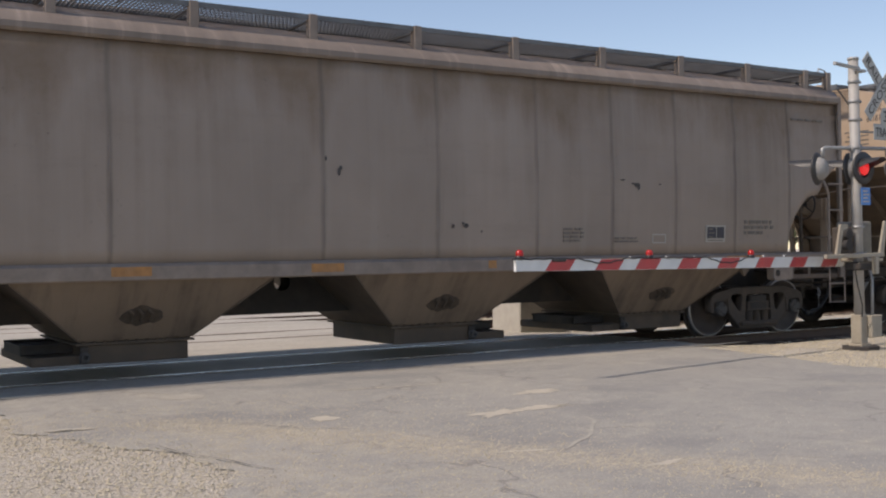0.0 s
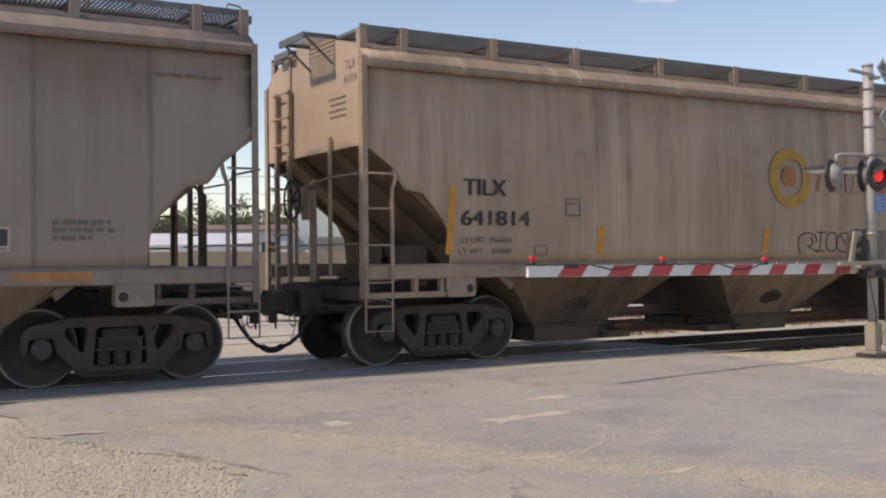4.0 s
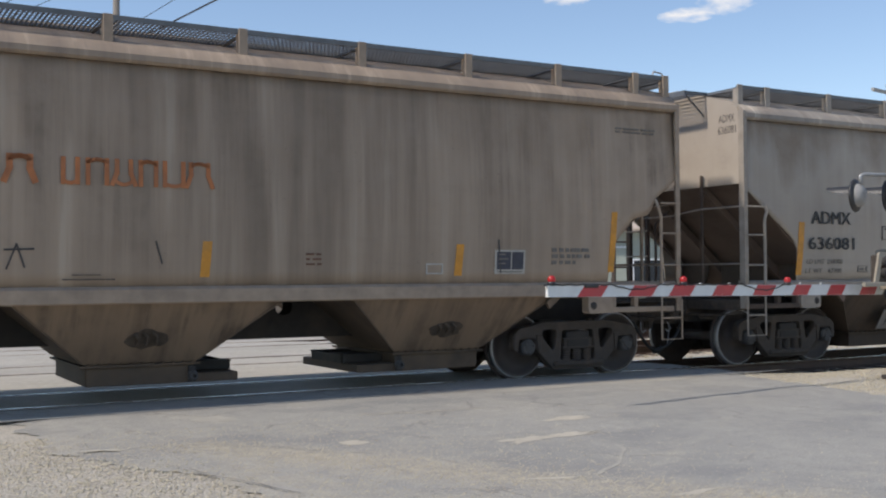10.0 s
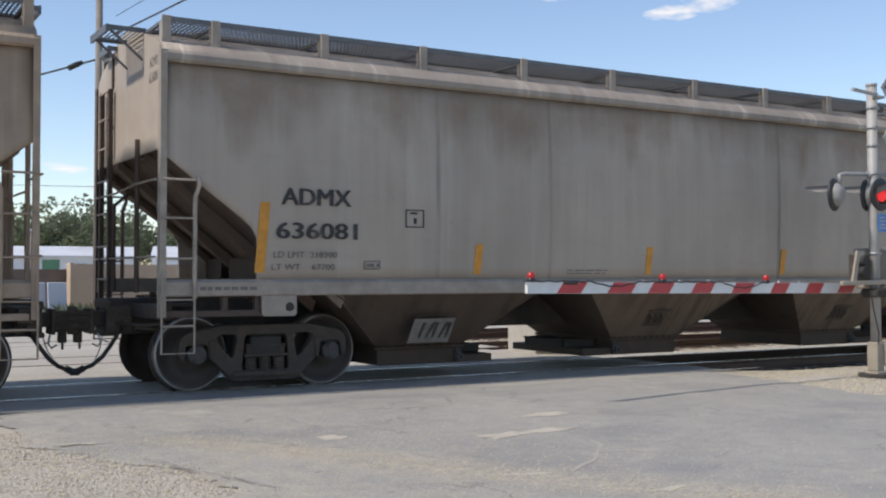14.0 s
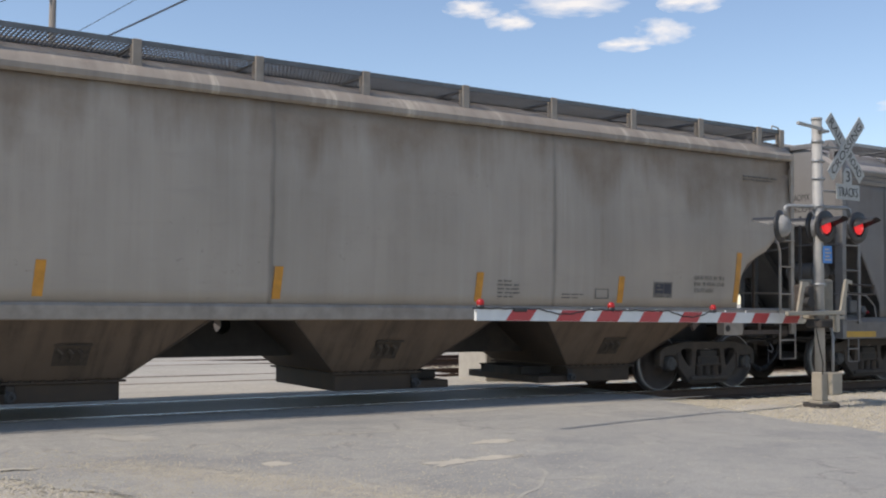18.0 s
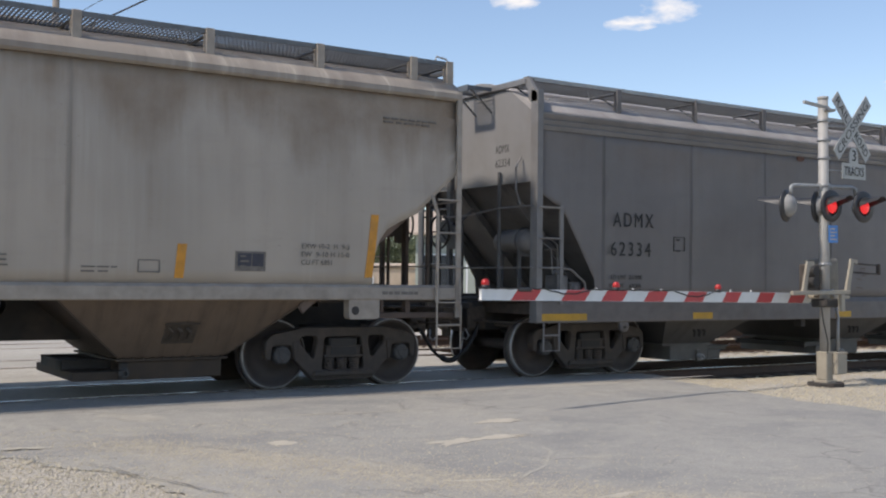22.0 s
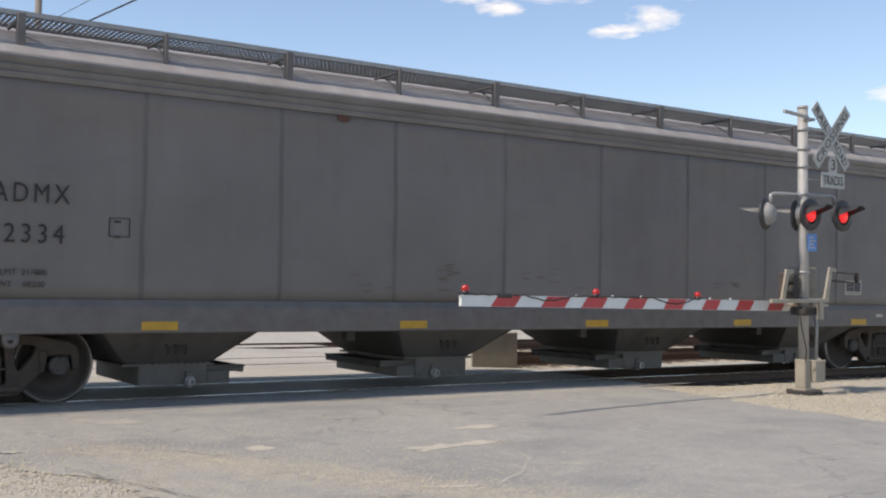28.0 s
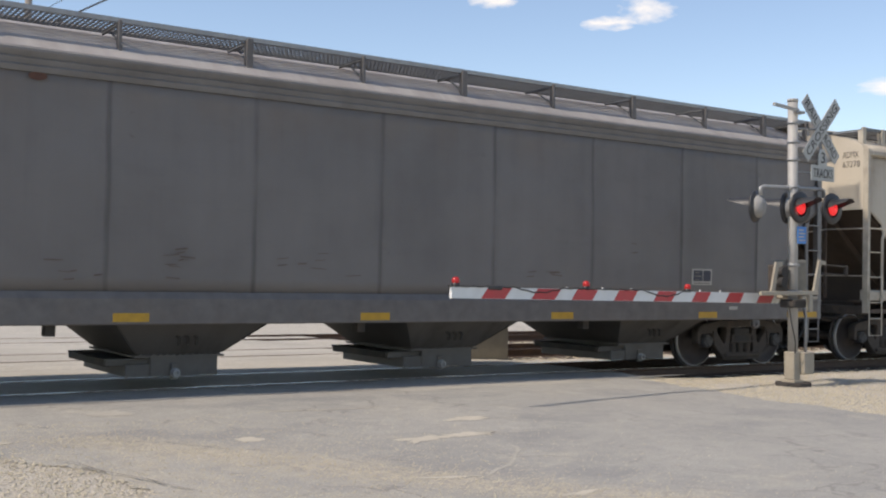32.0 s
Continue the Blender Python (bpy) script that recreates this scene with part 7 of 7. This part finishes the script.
b = bmesh.new()
prism(b, [(0.0, -0.064), *[(ARM - 0.07 + 0.07 * math.sin(q), -0.076 * math.cos(q)) for q in np.linspace(0, math.pi, 9)], (0.0, 0.064)], -0.02, 0.02)
arm = part("arm", b, M["white"], gate, "tapered white gate arm with a rounded end")
for s0, s1 in ((0.5, 0.88), (1.32, 1.73), (2.03, 2.42), (2.84, 3.22), (3.66, 4.06), (4.51, 4.86), (5.32, 5.69), (6.13, 6.52)):
    b = bmesh.new()
    h = arm_half((s0 + s1) / 2) - 0.003
    prism(b, ((s0 - 0.055, -h), (s1 - 0.055, -h), (s1 + 0.055, h), (s0 + 0.055, h)), -0.0235, 0.0235)
    part("stripe", b, M["red"], arm, "red reflective stripe")
for x in GATE_LAMPS:
    b = bmesh.new()
    lathe(b, [(0.0, 0.125), (0.022, 0.122), (0.04, 0.105), (0.046, 0.08), (0.042, 0.055), (0.03, 0.045)], (x, 0, 0.05), "z", 16)
    gate_lamp = part("gate_lamp", b, M["gate_red"], gate, "small round red gate lamp")
    b = bmesh.new()
    lathe(b, [(0.032, 0.05), (0.045, 0.045), (0.048, 0.01), (0.035, 0.0), (0.0, 0.0)], (x, 0, 0.06), "z", 12)
    box(b, x - 0.10, x + 0.12, -0.014, 0.014, 0.06, 0.078)
    part("lamp_socket", b, M["hood"], gate_lamp, "dark bracket of a gate lamp")
b = bmesh.new()
pts = []
for i in range(70):
    s_ = 0.1 + (GATE_LAMPS[-1] - 0.1) * i / 69
    sag = 0.012 * math.sin(i * 0.9) ** 2 + (0.055 * math.sin(math.pi * (s_ - 1.0) / 0.8) if 1.0 < s_ < 1.8 else 0.0) + (0.075 * math.sin(math.pi * (s_ - 3.4) / 0.9) if 3.4 < s_ < 4.3 else 0.0)
    pts.append((s_, -0.028, arm_half(s_) + 0.012 - sag))
tube(b, pts, 0.008, 6)
part("lamp_cable", b, M["rubber"], gate, "black cable along the arm")
b = bmesh.new()
box(b, 0.55, 0.78, -0.04, 0.03, 0.035, 0.085)
soften(b, 0.015)
part("cable_box", b, M["hood"], gate)
for x in (1.91, 2.59, 3.16, 4.68, 5.17):
    b = bmesh.new()
    lathe(b, [(0.018, 0.0), (0.018, 0.025), (0.0, 0.03)], (x, 0, arm_half(x)), "z", 8)
    part("bolt", b, M["galv"], gate)
b = bmesh.new()
box(b, ARM - 0.5, ARM + 0.35, 0.02, 0.06, -0.05, 0.05), box(b, ARM - 0.1, ARM + 0.35, -0.45, 0.06, 0.0, 0.05)
soften(b, 0.01)
part("arm_clamp", b, M["cream"], gate, "cream bracket that holds the arm")


# ---- beyond the tracks ----
def spot(az, r, z=0.0):
    a = radians(az)
    return Vector((r * math.sin(a), r * math.cos(a), z))


def high(el, r):
    return EYE + r * math.tan(radians(el))


M["tan_wall"] = plain("sunlit_tan_wall", (0.50, 0.375, 0.265), 0.85, 0, 0.1, 1.2, (0.35, 0.25, 0.18), 0.4)
M["brown_fence"] = plain("brown_fence", (0.20, 0.15, 0.115), 0.85, 0, 0.2, 1.5)
M["grey_panel"] = plain("pale_grey_panel", (0.50, 0.52, 0.56), 0.6, 0, 0.08, 1.0)
M["white_siding"] = plain("white_siding", (0.70, 0.71, 0.72), 0.6, 0, 0.06, 1.0, (0.5, 0.5, 0.48), 0.3)
M["pale_green"] = plain("pale_green_siding", (0.52, 0.58, 0.53), 0.6, 0, 0.06, 1.0)
M["green_panel"] = plain("green_panel", (0.10, 0.24, 0.14), 0.6, 0, 0.15, 1.0)
M["white_roof"] = plain("white_metal_roof", (0.62, 0.63, 0.65), 0.45, 0, 0.08, 1.0)
M["red_roof"] = plain("red_brown_roof", (0.215, 0.15, 0.12), 0.8, 0, 0.2, 1.2)
M["dark_roof"] = plain("dark_shingle_roof", (0.10, 0.095, 0.095), 0.9, 0, 0.2, 2.0)
M["brick_red"] = plain("red_board_wall", (0.36, 0.18, 0.135), 0.85, 0, 0.15, 1.5)
M["tan_roof"] = plain("tan_roof", (0.50, 0.40, 0.31), 0.8, 0, 0.12, 1.5)
M["sage_wall"] = plain("sage_wall", (0.33, 0.36, 0.31), 0.75, 0, 0.12, 1.0)
M["dark_glass"] = plain("dark_window", (0.03, 0.035, 0.04), 0.2, 0, 0.2, 2.0)
M["pole_wood"] = plain("grey_wood_pole", (0.24, 0.21, 0.18), 0.85, 0, 0.2, 3.0)
M["bark"] = plain("bark", (0.10, 0.075, 0.055), 0.9, 0, 0.3, 5.0)


def leaf_material(name, a, c):
    n = Nodes(name)
    isl = n.add("ShaderNodeNewGeometry").outputs["Random Per Island"]
    col = n.mix(isl, a, c)
    col = n.mix(n.ramp(n.noise(0.35), 0.35, 0.7, 0, 0.6), col, tuple(v * 0.6 for v in a))
    n.done(col, 0.85)
    thin, both = n.add("ShaderNodeBsdfTranslucent", Color=col), n.tree.nodes.new("ShaderNodeMixShader")
    both.inputs[0].default_value = 0.5
    n.tree.links.new(n.bsdf.outputs[0], both.inputs[1]), n.tree.links.new(thin.outputs[0], both.inputs[2])
    n.tree.links.new(both.outputs[0], n.tree.nodes["Material Output"].inputs[0])
    return n.mat


M["leaf"] = leaf_material("spring_leaves", (0.12, 0.145, 0.08), (0.22, 0.25, 0.145))
M["leaf_pale"] = leaf_material("pale_spring_leaves", (0.175, 0.195, 0.12), (0.29, 0.31, 0.20))


def wall_run(name, az0, r0, az1, r1, z1, thick, material, label, category, posts=0):
    p, q = spot(az0, r0), spot(az1, r1)
    length, ang = (q - p).length, math.atan2(q.y - p.y, q.x - p.x)
    thing = empty(name, label, category, at=p)
    thing.rotation_euler = (0, 0, ang)
    panels = max(1, int(length / 2.4))
    for k in range(panels):
        bm = bmesh.new()
        box(bm, length * k / panels + 0.01, length * (k + 1) / panels - 0.01, -thick / 2, thick / 2, -0.1, z1 + 0.02 * math.sin(k * 2.3))
        part("panel", bm, material, thing)
    for k in range(panels + 1):
        bm = bmesh.new()
        box(bm, length * k / panels - 0.06, length * k / panels + 0.06, -thick / 2 - 0.05, thick / 2 + 0.03, -0.1, z1 + 0.05)
        part("post", bm, material, thing)
    return thing


def house(name, az0, az1, r, z_eave, z_ridge, depth, wall, roof, label, windows=(), over=0.3, doors=()):
    """A gabled house seen from its long side, with a real roof, windows and doors."""
    p, q = spot(az0, r), spot(az1, r)
    length, ang = (q - p).length, math.atan2(q.y - p.y, q.x - p.x)
    thing = empty(name, label, "house" if "shed" not in name else "shed", at=p)
    thing.rotation_euler = (0, 0, ang)
    bm = bmesh.new()
    prism(bm, ((0, -0.1), (0, z_eave), (depth / 2, z_ridge - 0.05), (depth, z_eave), (depth, -0.1)), 0, length, "x")
    part("wall", bm, wall, thing)
    for s in (0, 1):
        bm = bmesh.new()
        y0, y1 = (-over, depth / 2) if s == 0 else (depth + over, depth / 2)
        drop = (z_ridge - z_eave) * over / (depth / 2)
        prism(bm, ((y0, z_eave - drop), (y1, z_ridge), (y1, z_ridge + 0.12), (y0, z_eave - drop + 0.12)), -over, length + over, "x")
        part("roof", bm, roof, thing)
    for u, w, z0, z1, mat in windows:
        bm = bmesh.new()
        x = length * u
        box(bm, x - w / 2 - 0.07, x + w / 2 + 0.07, -0.05, 0.02, z0 - 0.07, z1 + 0.07)
        frame_ = part("window_frame", bm, M["white_siding"], thing)
        bm = bmesh.new()
        box(bm, x - w / 2, x + w / 2, -0.06, -0.02, z0, z1)
        part("pane", bm, mat, frame_)
    return thing


wall_run("tan_wall", 14.75, 42.5, 26.5, 47, 1.75, 0.22, M["tan_wall"], "sunlit tan yard wall of broad panels", "wall")
wall_run("tan_wall", 11.45, 41.2, 14.7, 42.4, 1.75, 0.22, M["tan_wall"], "sunlit tan yard wall of broad panels", "wall")
wall_run("board_fence", 3.0, 40.5, 11.35, 41.6, 1.55, 0.08, M["brown_fence"], "weathered brown board fence", "fence")
for az0, az1 in ((9.3, 10.35), (10.45, 11.35)):
    p, q = spot(az0, 38.5), spot(az1, 38.8)
    b = bmesh.new()
    box(b, 0, (q - p).length, -0.03, 0.03, 0.0, 1.12)
    soften(b, 0.02)
    sheet_thing = single("leaning_panel", b, M["grey_panel"], "pale grey sheet leaning on the fence", "panel", group="panels at the fence")
    sheet_thing.location = p
    sheet_thing.rotation_euler = (radians(-6), 0, math.atan2(q.y - p.y, q.x - p.x))
house("mobile_home", 5.5, 14.5, 84, high(0.84, 84), high(1.25, 86), 5.0, M["white_siding"], M["white_roof"], "long white mobile home with green panels",
      ((0.30, 1.5, 0.3, 2.4, M["green_panel"]), (0.56, 1.2, 0.3, 2.4, M["green_panel"]), (0.72, 0.8, 1.2, 2.1, M["dark_glass"]), (0.85, 0.8, 1.2, 2.1, M["dark_glass"]), (0.15, 0.9, 1.2, 2.1, M["dark_glass"])))
house("warehouse", 15.4, 21.0, 70, high(0.72, 70), high(1.28, 73), 7.0, M["white_siding"], M["white_roof"], "low white metal warehouse", ((0.75, 0.9, 0.9, 1.9, M["dark_glass"]), (0.3, 1.6, 0.2, 2.0, M["grey_panel"])), 0.1)
house("brick_house", 18.0, 23.2, 80, high(1.5, 80), high(1.72, 84), 8.0, M["grey_panel"], M["red_roof"], "grey-blue house under a red-brown roof",
      ((0.55, 1.0, 1.6, 2.8, M["white_siding"]), (0.75, 1.3, 1.2, 2.7, M["dark_glass"]), (0.9, 0.9, 1.2, 2.7, M["white_siding"])))
house("storage_hall", 23.2, 28.6, 88, high(3.0, 88), high(3.12, 92), 9.0, M["pale_green"], M["white_roof"], "tall pale green storage hall", (), 0.05)
house("garden_shed", 26.4, 28.5, 64, high(0.83, 64), high(1.5, 66), 4.0, M["brick_red"], M["dark_roof"], "small red board shed with dark roof", ((0.55, 0.9, 0.2, 1.9, M["tan_wall"]),))
house("garden_shed", 24.1, 25.7, 66, high(0.40, 66), high(1.04, 68), 4.0, M["brick_red"], M["dark_roof"], "small red board shed with dark roof", ((0.4, 0.8, 0.2, 1.5, M["tan_wall"]),))
house("brown_store", 27.0, 31.5, 58, high(0.62, 58), high(0.74, 61), 6.0, M["tan_roof"], M["tan_roof"], "low tan brick store", ((0.3, 1.2, 0.3, 1.5, M["dark_glass"]),), 0.1)
house("depot_building", 31.2, 42.0, 52, high(2.5, 52), high(3.5, 57), 10.0, M["sage_wall"], M["tan_roof"], "sage green depot building under a tan roof",
      ((0.12, 1.8, 0.3, 2.6, M["dark_glass"]), (0.38, 2.4, 0.1, 2.8, M["sage_wall"]), (0.62, 2.4, 0.1, 2.8, M["sage_wall"]), (0.85, 1.5, 1.0, 2.2, M["dark_glass"])), 0.6)


def make_tree(name, h, w, leaf, seed, label):
    """A tapered trunk with limbs and an uneven crown of many small leaves in clumps, with gaps."""
    rg = random.Random(seed)
    tree = empty(name, label, "tree", "tree line")
    bm = bmesh.new()
    tube(bm, [(0, 0, -0.2), (0.05, 0.05, h * 0.3), (rg.uniform(-.2, .2), rg.uniform(-.2, .2), h * 0.75)], 0.22, 8, 0.05)
    tips = []
    for k in range(9):
        a, z0 = rg.uniform(0, 6.28), h * rg.uniform(0.22, 0.55)
        r = w * rg.uniform(0.45, 0.95)
        tip = (r * math.cos(a), r * math.sin(a), z0 + h * rg.uniform(0.18, 0.4))
        tube(bm, [(0.03, 0.03, z0), (tip[0] * 0.5, tip[1] * 0.5, z0 + (tip[2] - z0) * 0.6), tip], 0.09, 5, 0.02)
        tips.append(tip)
    tips.append((0, 0, h * 0.88))
    part("trunk", bm, M["bark"], tree)
    vs, fs = [], []
    for k in range(72):
        c = rg.choice(tips)
        cx, cy, cz = (c[i] + rg.gauss(0, (w * 0.26, w * 0.26, h * 0.10)[i]) for i in range(3))
        size = rg.uniform(0.35, 0.95)
        for _ in range(26):
            x, y, z = cx + rg.gauss(0, size * 0.6), cy + rg.gauss(0, size * 0.6), max(h * 0.14, cz + rg.gauss(0, size * 0.45))
            s = rg.uniform(0.11, 0.25)
            u = Vector((rg.uniform(-1, 1), rg.uniform(-1, 1), rg.uniform(-1, 1))).normalized()
            v = u.orthogonal().normalized()
            o = len(vs)
            for e in (u * s, v * s * 0.7, -u * s, -v * s * 0.7):
                vs.append((x + e.x, y + e.y, z + e.z))
            fs.append((o, o + 1, o + 2, o + 3))
    me_ = bpy.data.meshes.new("crown")
    me_.from_pydata(vs, [], fs)
    me_.materials.append(leaf)
    crown = new("crown", me_)
    crown.parent = tree
    return tree


kinds = [make_tree("tree", 8.5, 3.0, M["leaf"], 1, "broad green deciduous tree in spring leaf"), make_tree("tree", 7.4, 2.7, M["leaf_pale"], 2, "pale green deciduous tree in spring leaf"),
         make_tree("tree", 9.2, 2.9, M["leaf_pale"], 3, "tall light green deciduous tree"), make_tree("tree", 6.6, 3.2, M["leaf"], 4, "low spreading dark green tree")]
for k in kinds:
    k.location = spot(2 + kinds.index(k) * 1.1, 118)
rng = random.Random(21)
az = 5.0
while az < 64:
    r = rng.uniform(108, 132) if az < 14 else rng.uniform(128, 165)
    copy_thing(rng.choice(kinds), pose(*spot(az, r, -0.2), 0, 0, rng.uniform(0, 360)))
    az += rng.uniform(0.38, 0.72)
def pole(name, at, h, r, label, arms=()):
    thing = empty(name, label, "utility pole", at=at)
    bm = bmesh.new()
    tube(bm, [(0, 0, -0.3), (0, 0, h)], r, 14, r * 0.75)
    part("shaft", bm, M["pole_wood"], thing)
    for z, half in arms:
        bm = bmesh.new()
        box(bm, -half, half, -0.05, 0.05, z - 0.06, z + 0.06)
        arm_ = part("crossarm", bm, M["pole_wood"], thing)
        for x in (-half + 0.1, 0.0, half - 0.1):
            bm = bmesh.new()
            lathe(bm, [(0.0, 0.2), (0.04, 0.19), (0.05, 0.12), (0.03, 0.06), (0.03, 0.0)], (x, 0, z + 0.05), "z", 8)
            part("insulator", bm, M["grey_panel"], arm_)
    return thing


P_NEAR = spot(12.75, 40)
pole("utility_pole", P_NEAR, 13.5, 0.15, "tall grey wooden utility pole", ((12.9, 1.2),))
pole("utility_pole", spot(15.88, 95), high(5.2, 95), 0.14, "slim far utility pole", ((9.6, 0.9),))
b = bmesh.new()
tube(b, [(0, 0, -0.05), (0.06, 0.03, 0.75)], 0.05, 8)
guard = single("guy_guard", b, M["yellow"], "yellow plastic guard round a guy wire at the pole", "guy guard")
guard.location = spot(12.95, 39.2)
rng = random.Random(88)
for az_ in (10.9, 11.6, 12.2, 12.6):
    vs, fs = [], []
    for _ in range(60):
        a, r_, h_ = rng.uniform(0, 6.28), abs(rng.gauss(0, 0.16)), rng.uniform(0.15, 0.5)
        x_, y_, o = r_ * math.cos(a), r_ * math.sin(a), len(vs)
        vs += [(x_ - 0.015, y_, 0), (x_ + 0.015, y_, 0), (x_ + 0.4 * r_ * math.cos(a) + 0.03, y_ + 0.4 * r_ * math.sin(a), h_ * 0.7), (x_ + 0.9 * r_ * math.cos(a), y_ + 0.9 * r_ * math.sin(a), h_)]
        fs += [(o, o + 1, o + 2), (o, o + 2, o + 3)]
    me_ = bpy.data.meshes.new("weeds")
    me_.from_pydata(vs, [], fs)
    me_.materials.append(M["leaf"])
    tagged(new("weeds", me_), "tuft of green weeds at the foot of the wall", "weeds", "weeds at the wall", "stuff").location = spot(az_, 38.6, -0.02)
lampost = pole("street_lamp", spot(9.6, 78), high(2.1, 78), 0.07, "thin grey street lamp")
lampost["category"] = "street lamp"
b = bmesh.new()
box(b, -0.15, 0.35, -0.12, 0.12, high(2.1, 78) - 0.05, high(2.1, 78) + 0.12)
soften(b, 0.03)
part("lamp_head", b, M["white_siding"], lampost)


def cable(a, c, sag, r, label):
    bm = bmesh.new()
    pts_ = [Vector(a).lerp(Vector(c), t) - Vector((0, 0, sag * 4 * t * (1 - t))) for t in np.linspace(0, 1, 17)]
    tube(bm, pts_, r, 6)
    return single("overhead_wire", bm, M["rubber"], label, "overhead wire", group="overhead wires")


top = P_NEAR.copy()
cable((*top.xy, 9.0), spot(-8, 55, 6.2), 0.5, 0.035, "black overhead cable from the pole")
cable((*top.xy, 9.6), spot(42, 24, high(25.5, 24)), 0.1, 0.03, "black overhead cable from the pole")
cable((top.x + 0.6, top.y, 10.6), spot(36, 24, high(26, 24)), 0.1, 0.012, "thin overhead wire from the pole")
cable((top.x - 0.9, top.y, 13.1), spot(-4, 50, 6.5), 0.4, 0.014, "thin overhead wire from the pole")
cable((top.x - 0.5, top.y, 12.2), spot(-6, 52, 7.0), 0.4, 0.012, "thin overhead wire from the pole")
for el in (3.4, 4.3):
    cable(spot(-20, 100, high(el, 100)), spot(15.88, 95, high(el + 0.05, 95)), 0.4, 0.02, "thin dark overhead wire far off")
    cable(spot(15.88, 95, high(el + 0.05, 95)), spot(32, 108, high(el + 0.1, 108)), 0.2, 0.02, "thin dark overhead wire far off")
b = bmesh.new()
lathe(b, [(0.0, 0.35), (0.08, 0.33), (0.1, 0.1), (0.1, -0.25), (0.0, -0.3)], (0, 0, 0), "z", 10)
splice = single("cable_splice", b, M["rubber"], "black splice case hanging on the cable", "cable splice")
splice.matrix_world = Matrix.Translation((top.x - 0.75, top.y + 0.4, 8.75)) @ Euler((0, radians(62), radians(20))).to_matrix().to_4x4()


# ---- fair-weather clouds, far off ----
def cloud_material():
    n = Nodes("cloud_white")
    n.tree.nodes.remove(n.bsdf)
    far = n.add("ShaderNodeVectorMath", Vector=n.coord)
    far.operation = "LENGTH"
    shape = n.add("ShaderNodeTexNoise", Vector=n.coord, Scale=1.15, Detail=6.0, Roughness=0.55)
    shape.noise_dimensions = "4D"
    n.put(shape.inputs["W"], n.math("MULTIPLY", n.add("ShaderNodeObjectInfo").outputs["Random"], 40.0))
    thick = n.ramp(n.math("SUBTRACT", shape.outputs["Fac"], n.math("MULTIPLY", far.outputs["Value"], 0.42)), 0.10, 0.46)
    em, tr, mx = n.tree.nodes.new("ShaderNodeEmission"), n.tree.nodes.new("ShaderNodeBsdfTransparent"), n.tree.nodes.new("ShaderNodeMixShader")
    em.inputs["Color"].default_value, em.inputs["Strength"].default_value = (1.0, 0.99, 0.98, 1), 0.9
    n.put(mx.inputs[0], n.math("MULTIPLY", thick, 0.9))
    n.tree.links.new(tr.outputs[0], mx.inputs[1]), n.tree.links.new(em.outputs[0], mx.inputs[2])
    n.tree.links.new(mx.outputs[0], n.tree.nodes["Material Output"].inputs[0])
    return n.mat


M["cloud"] = cloud_material()


def cloud(az_, el_, wide, tall):
    """A thin far veil of cloud, facing the place; its own noise gives it its shape."""
    bm = bmesh.new()
    bm.faces.new([bm.verts.new((math.cos(q), math.sin(q), 0)) for q in np.linspace(0, 2 * math.pi, 24, endpoint=False)])
    ob = single("cloud", bm, M["cloud"], "small wispy white fair-weather cloud", "cloud", "stuff", "clouds")
    at = spot(az_, 2500, high(el_, 2500))
    ob.matrix_world = look(at, (0, 0, EYE)) @ Matrix.Diagonal((2500 * math.tan(radians(wide)), 2500 * math.tan(radians(tall)), 1, 1))
    return ob


for az_, el_, wide, tall in ((44.4, 13.95, 1.8, 0.8), (42.4, 13.3, 1.5, 0.42), (36.2, 14.6, 1.5, 0.6), (34.2, 15.2, 1.6, 0.55), (39.6, 15.5, 3.2, 0.85), (45.7, 15.3, 1.8, 0.6),
                             (56.6, 9.7, 2.0, 0.6), (31, 17.5, 5, 1.6), (52, 18.5, 6, 1.8), (12, 21.5, 6, 1.8), (13.6, 4.3, 1.6, 0.35), (11.0, 5.2, 1.5, 0.3)):
    cloud(az_, el_, wide, tall)


# ---- the train's travel ----
def train_place(t):
    return float(np.interp(t, [r[0] for r in TRAIN_ROWS], [r[1] for r in TRAIN_ROWS]))


def motions():
    for car, where in CARS:
        walk(car, [(t, pose(where + s, TRACK, 0)) for t, s in TRAIN_ROWS])
    for axle, where in WHEELS:
        x, y, z = axle.location
        walk(axle, [(t, pose(x, y, z, 0, math.degrees((train_place(t) + where) / WHEEL_R) % 360, 0)) for t in [k * 0.2 for k in range(161)]])


motions()
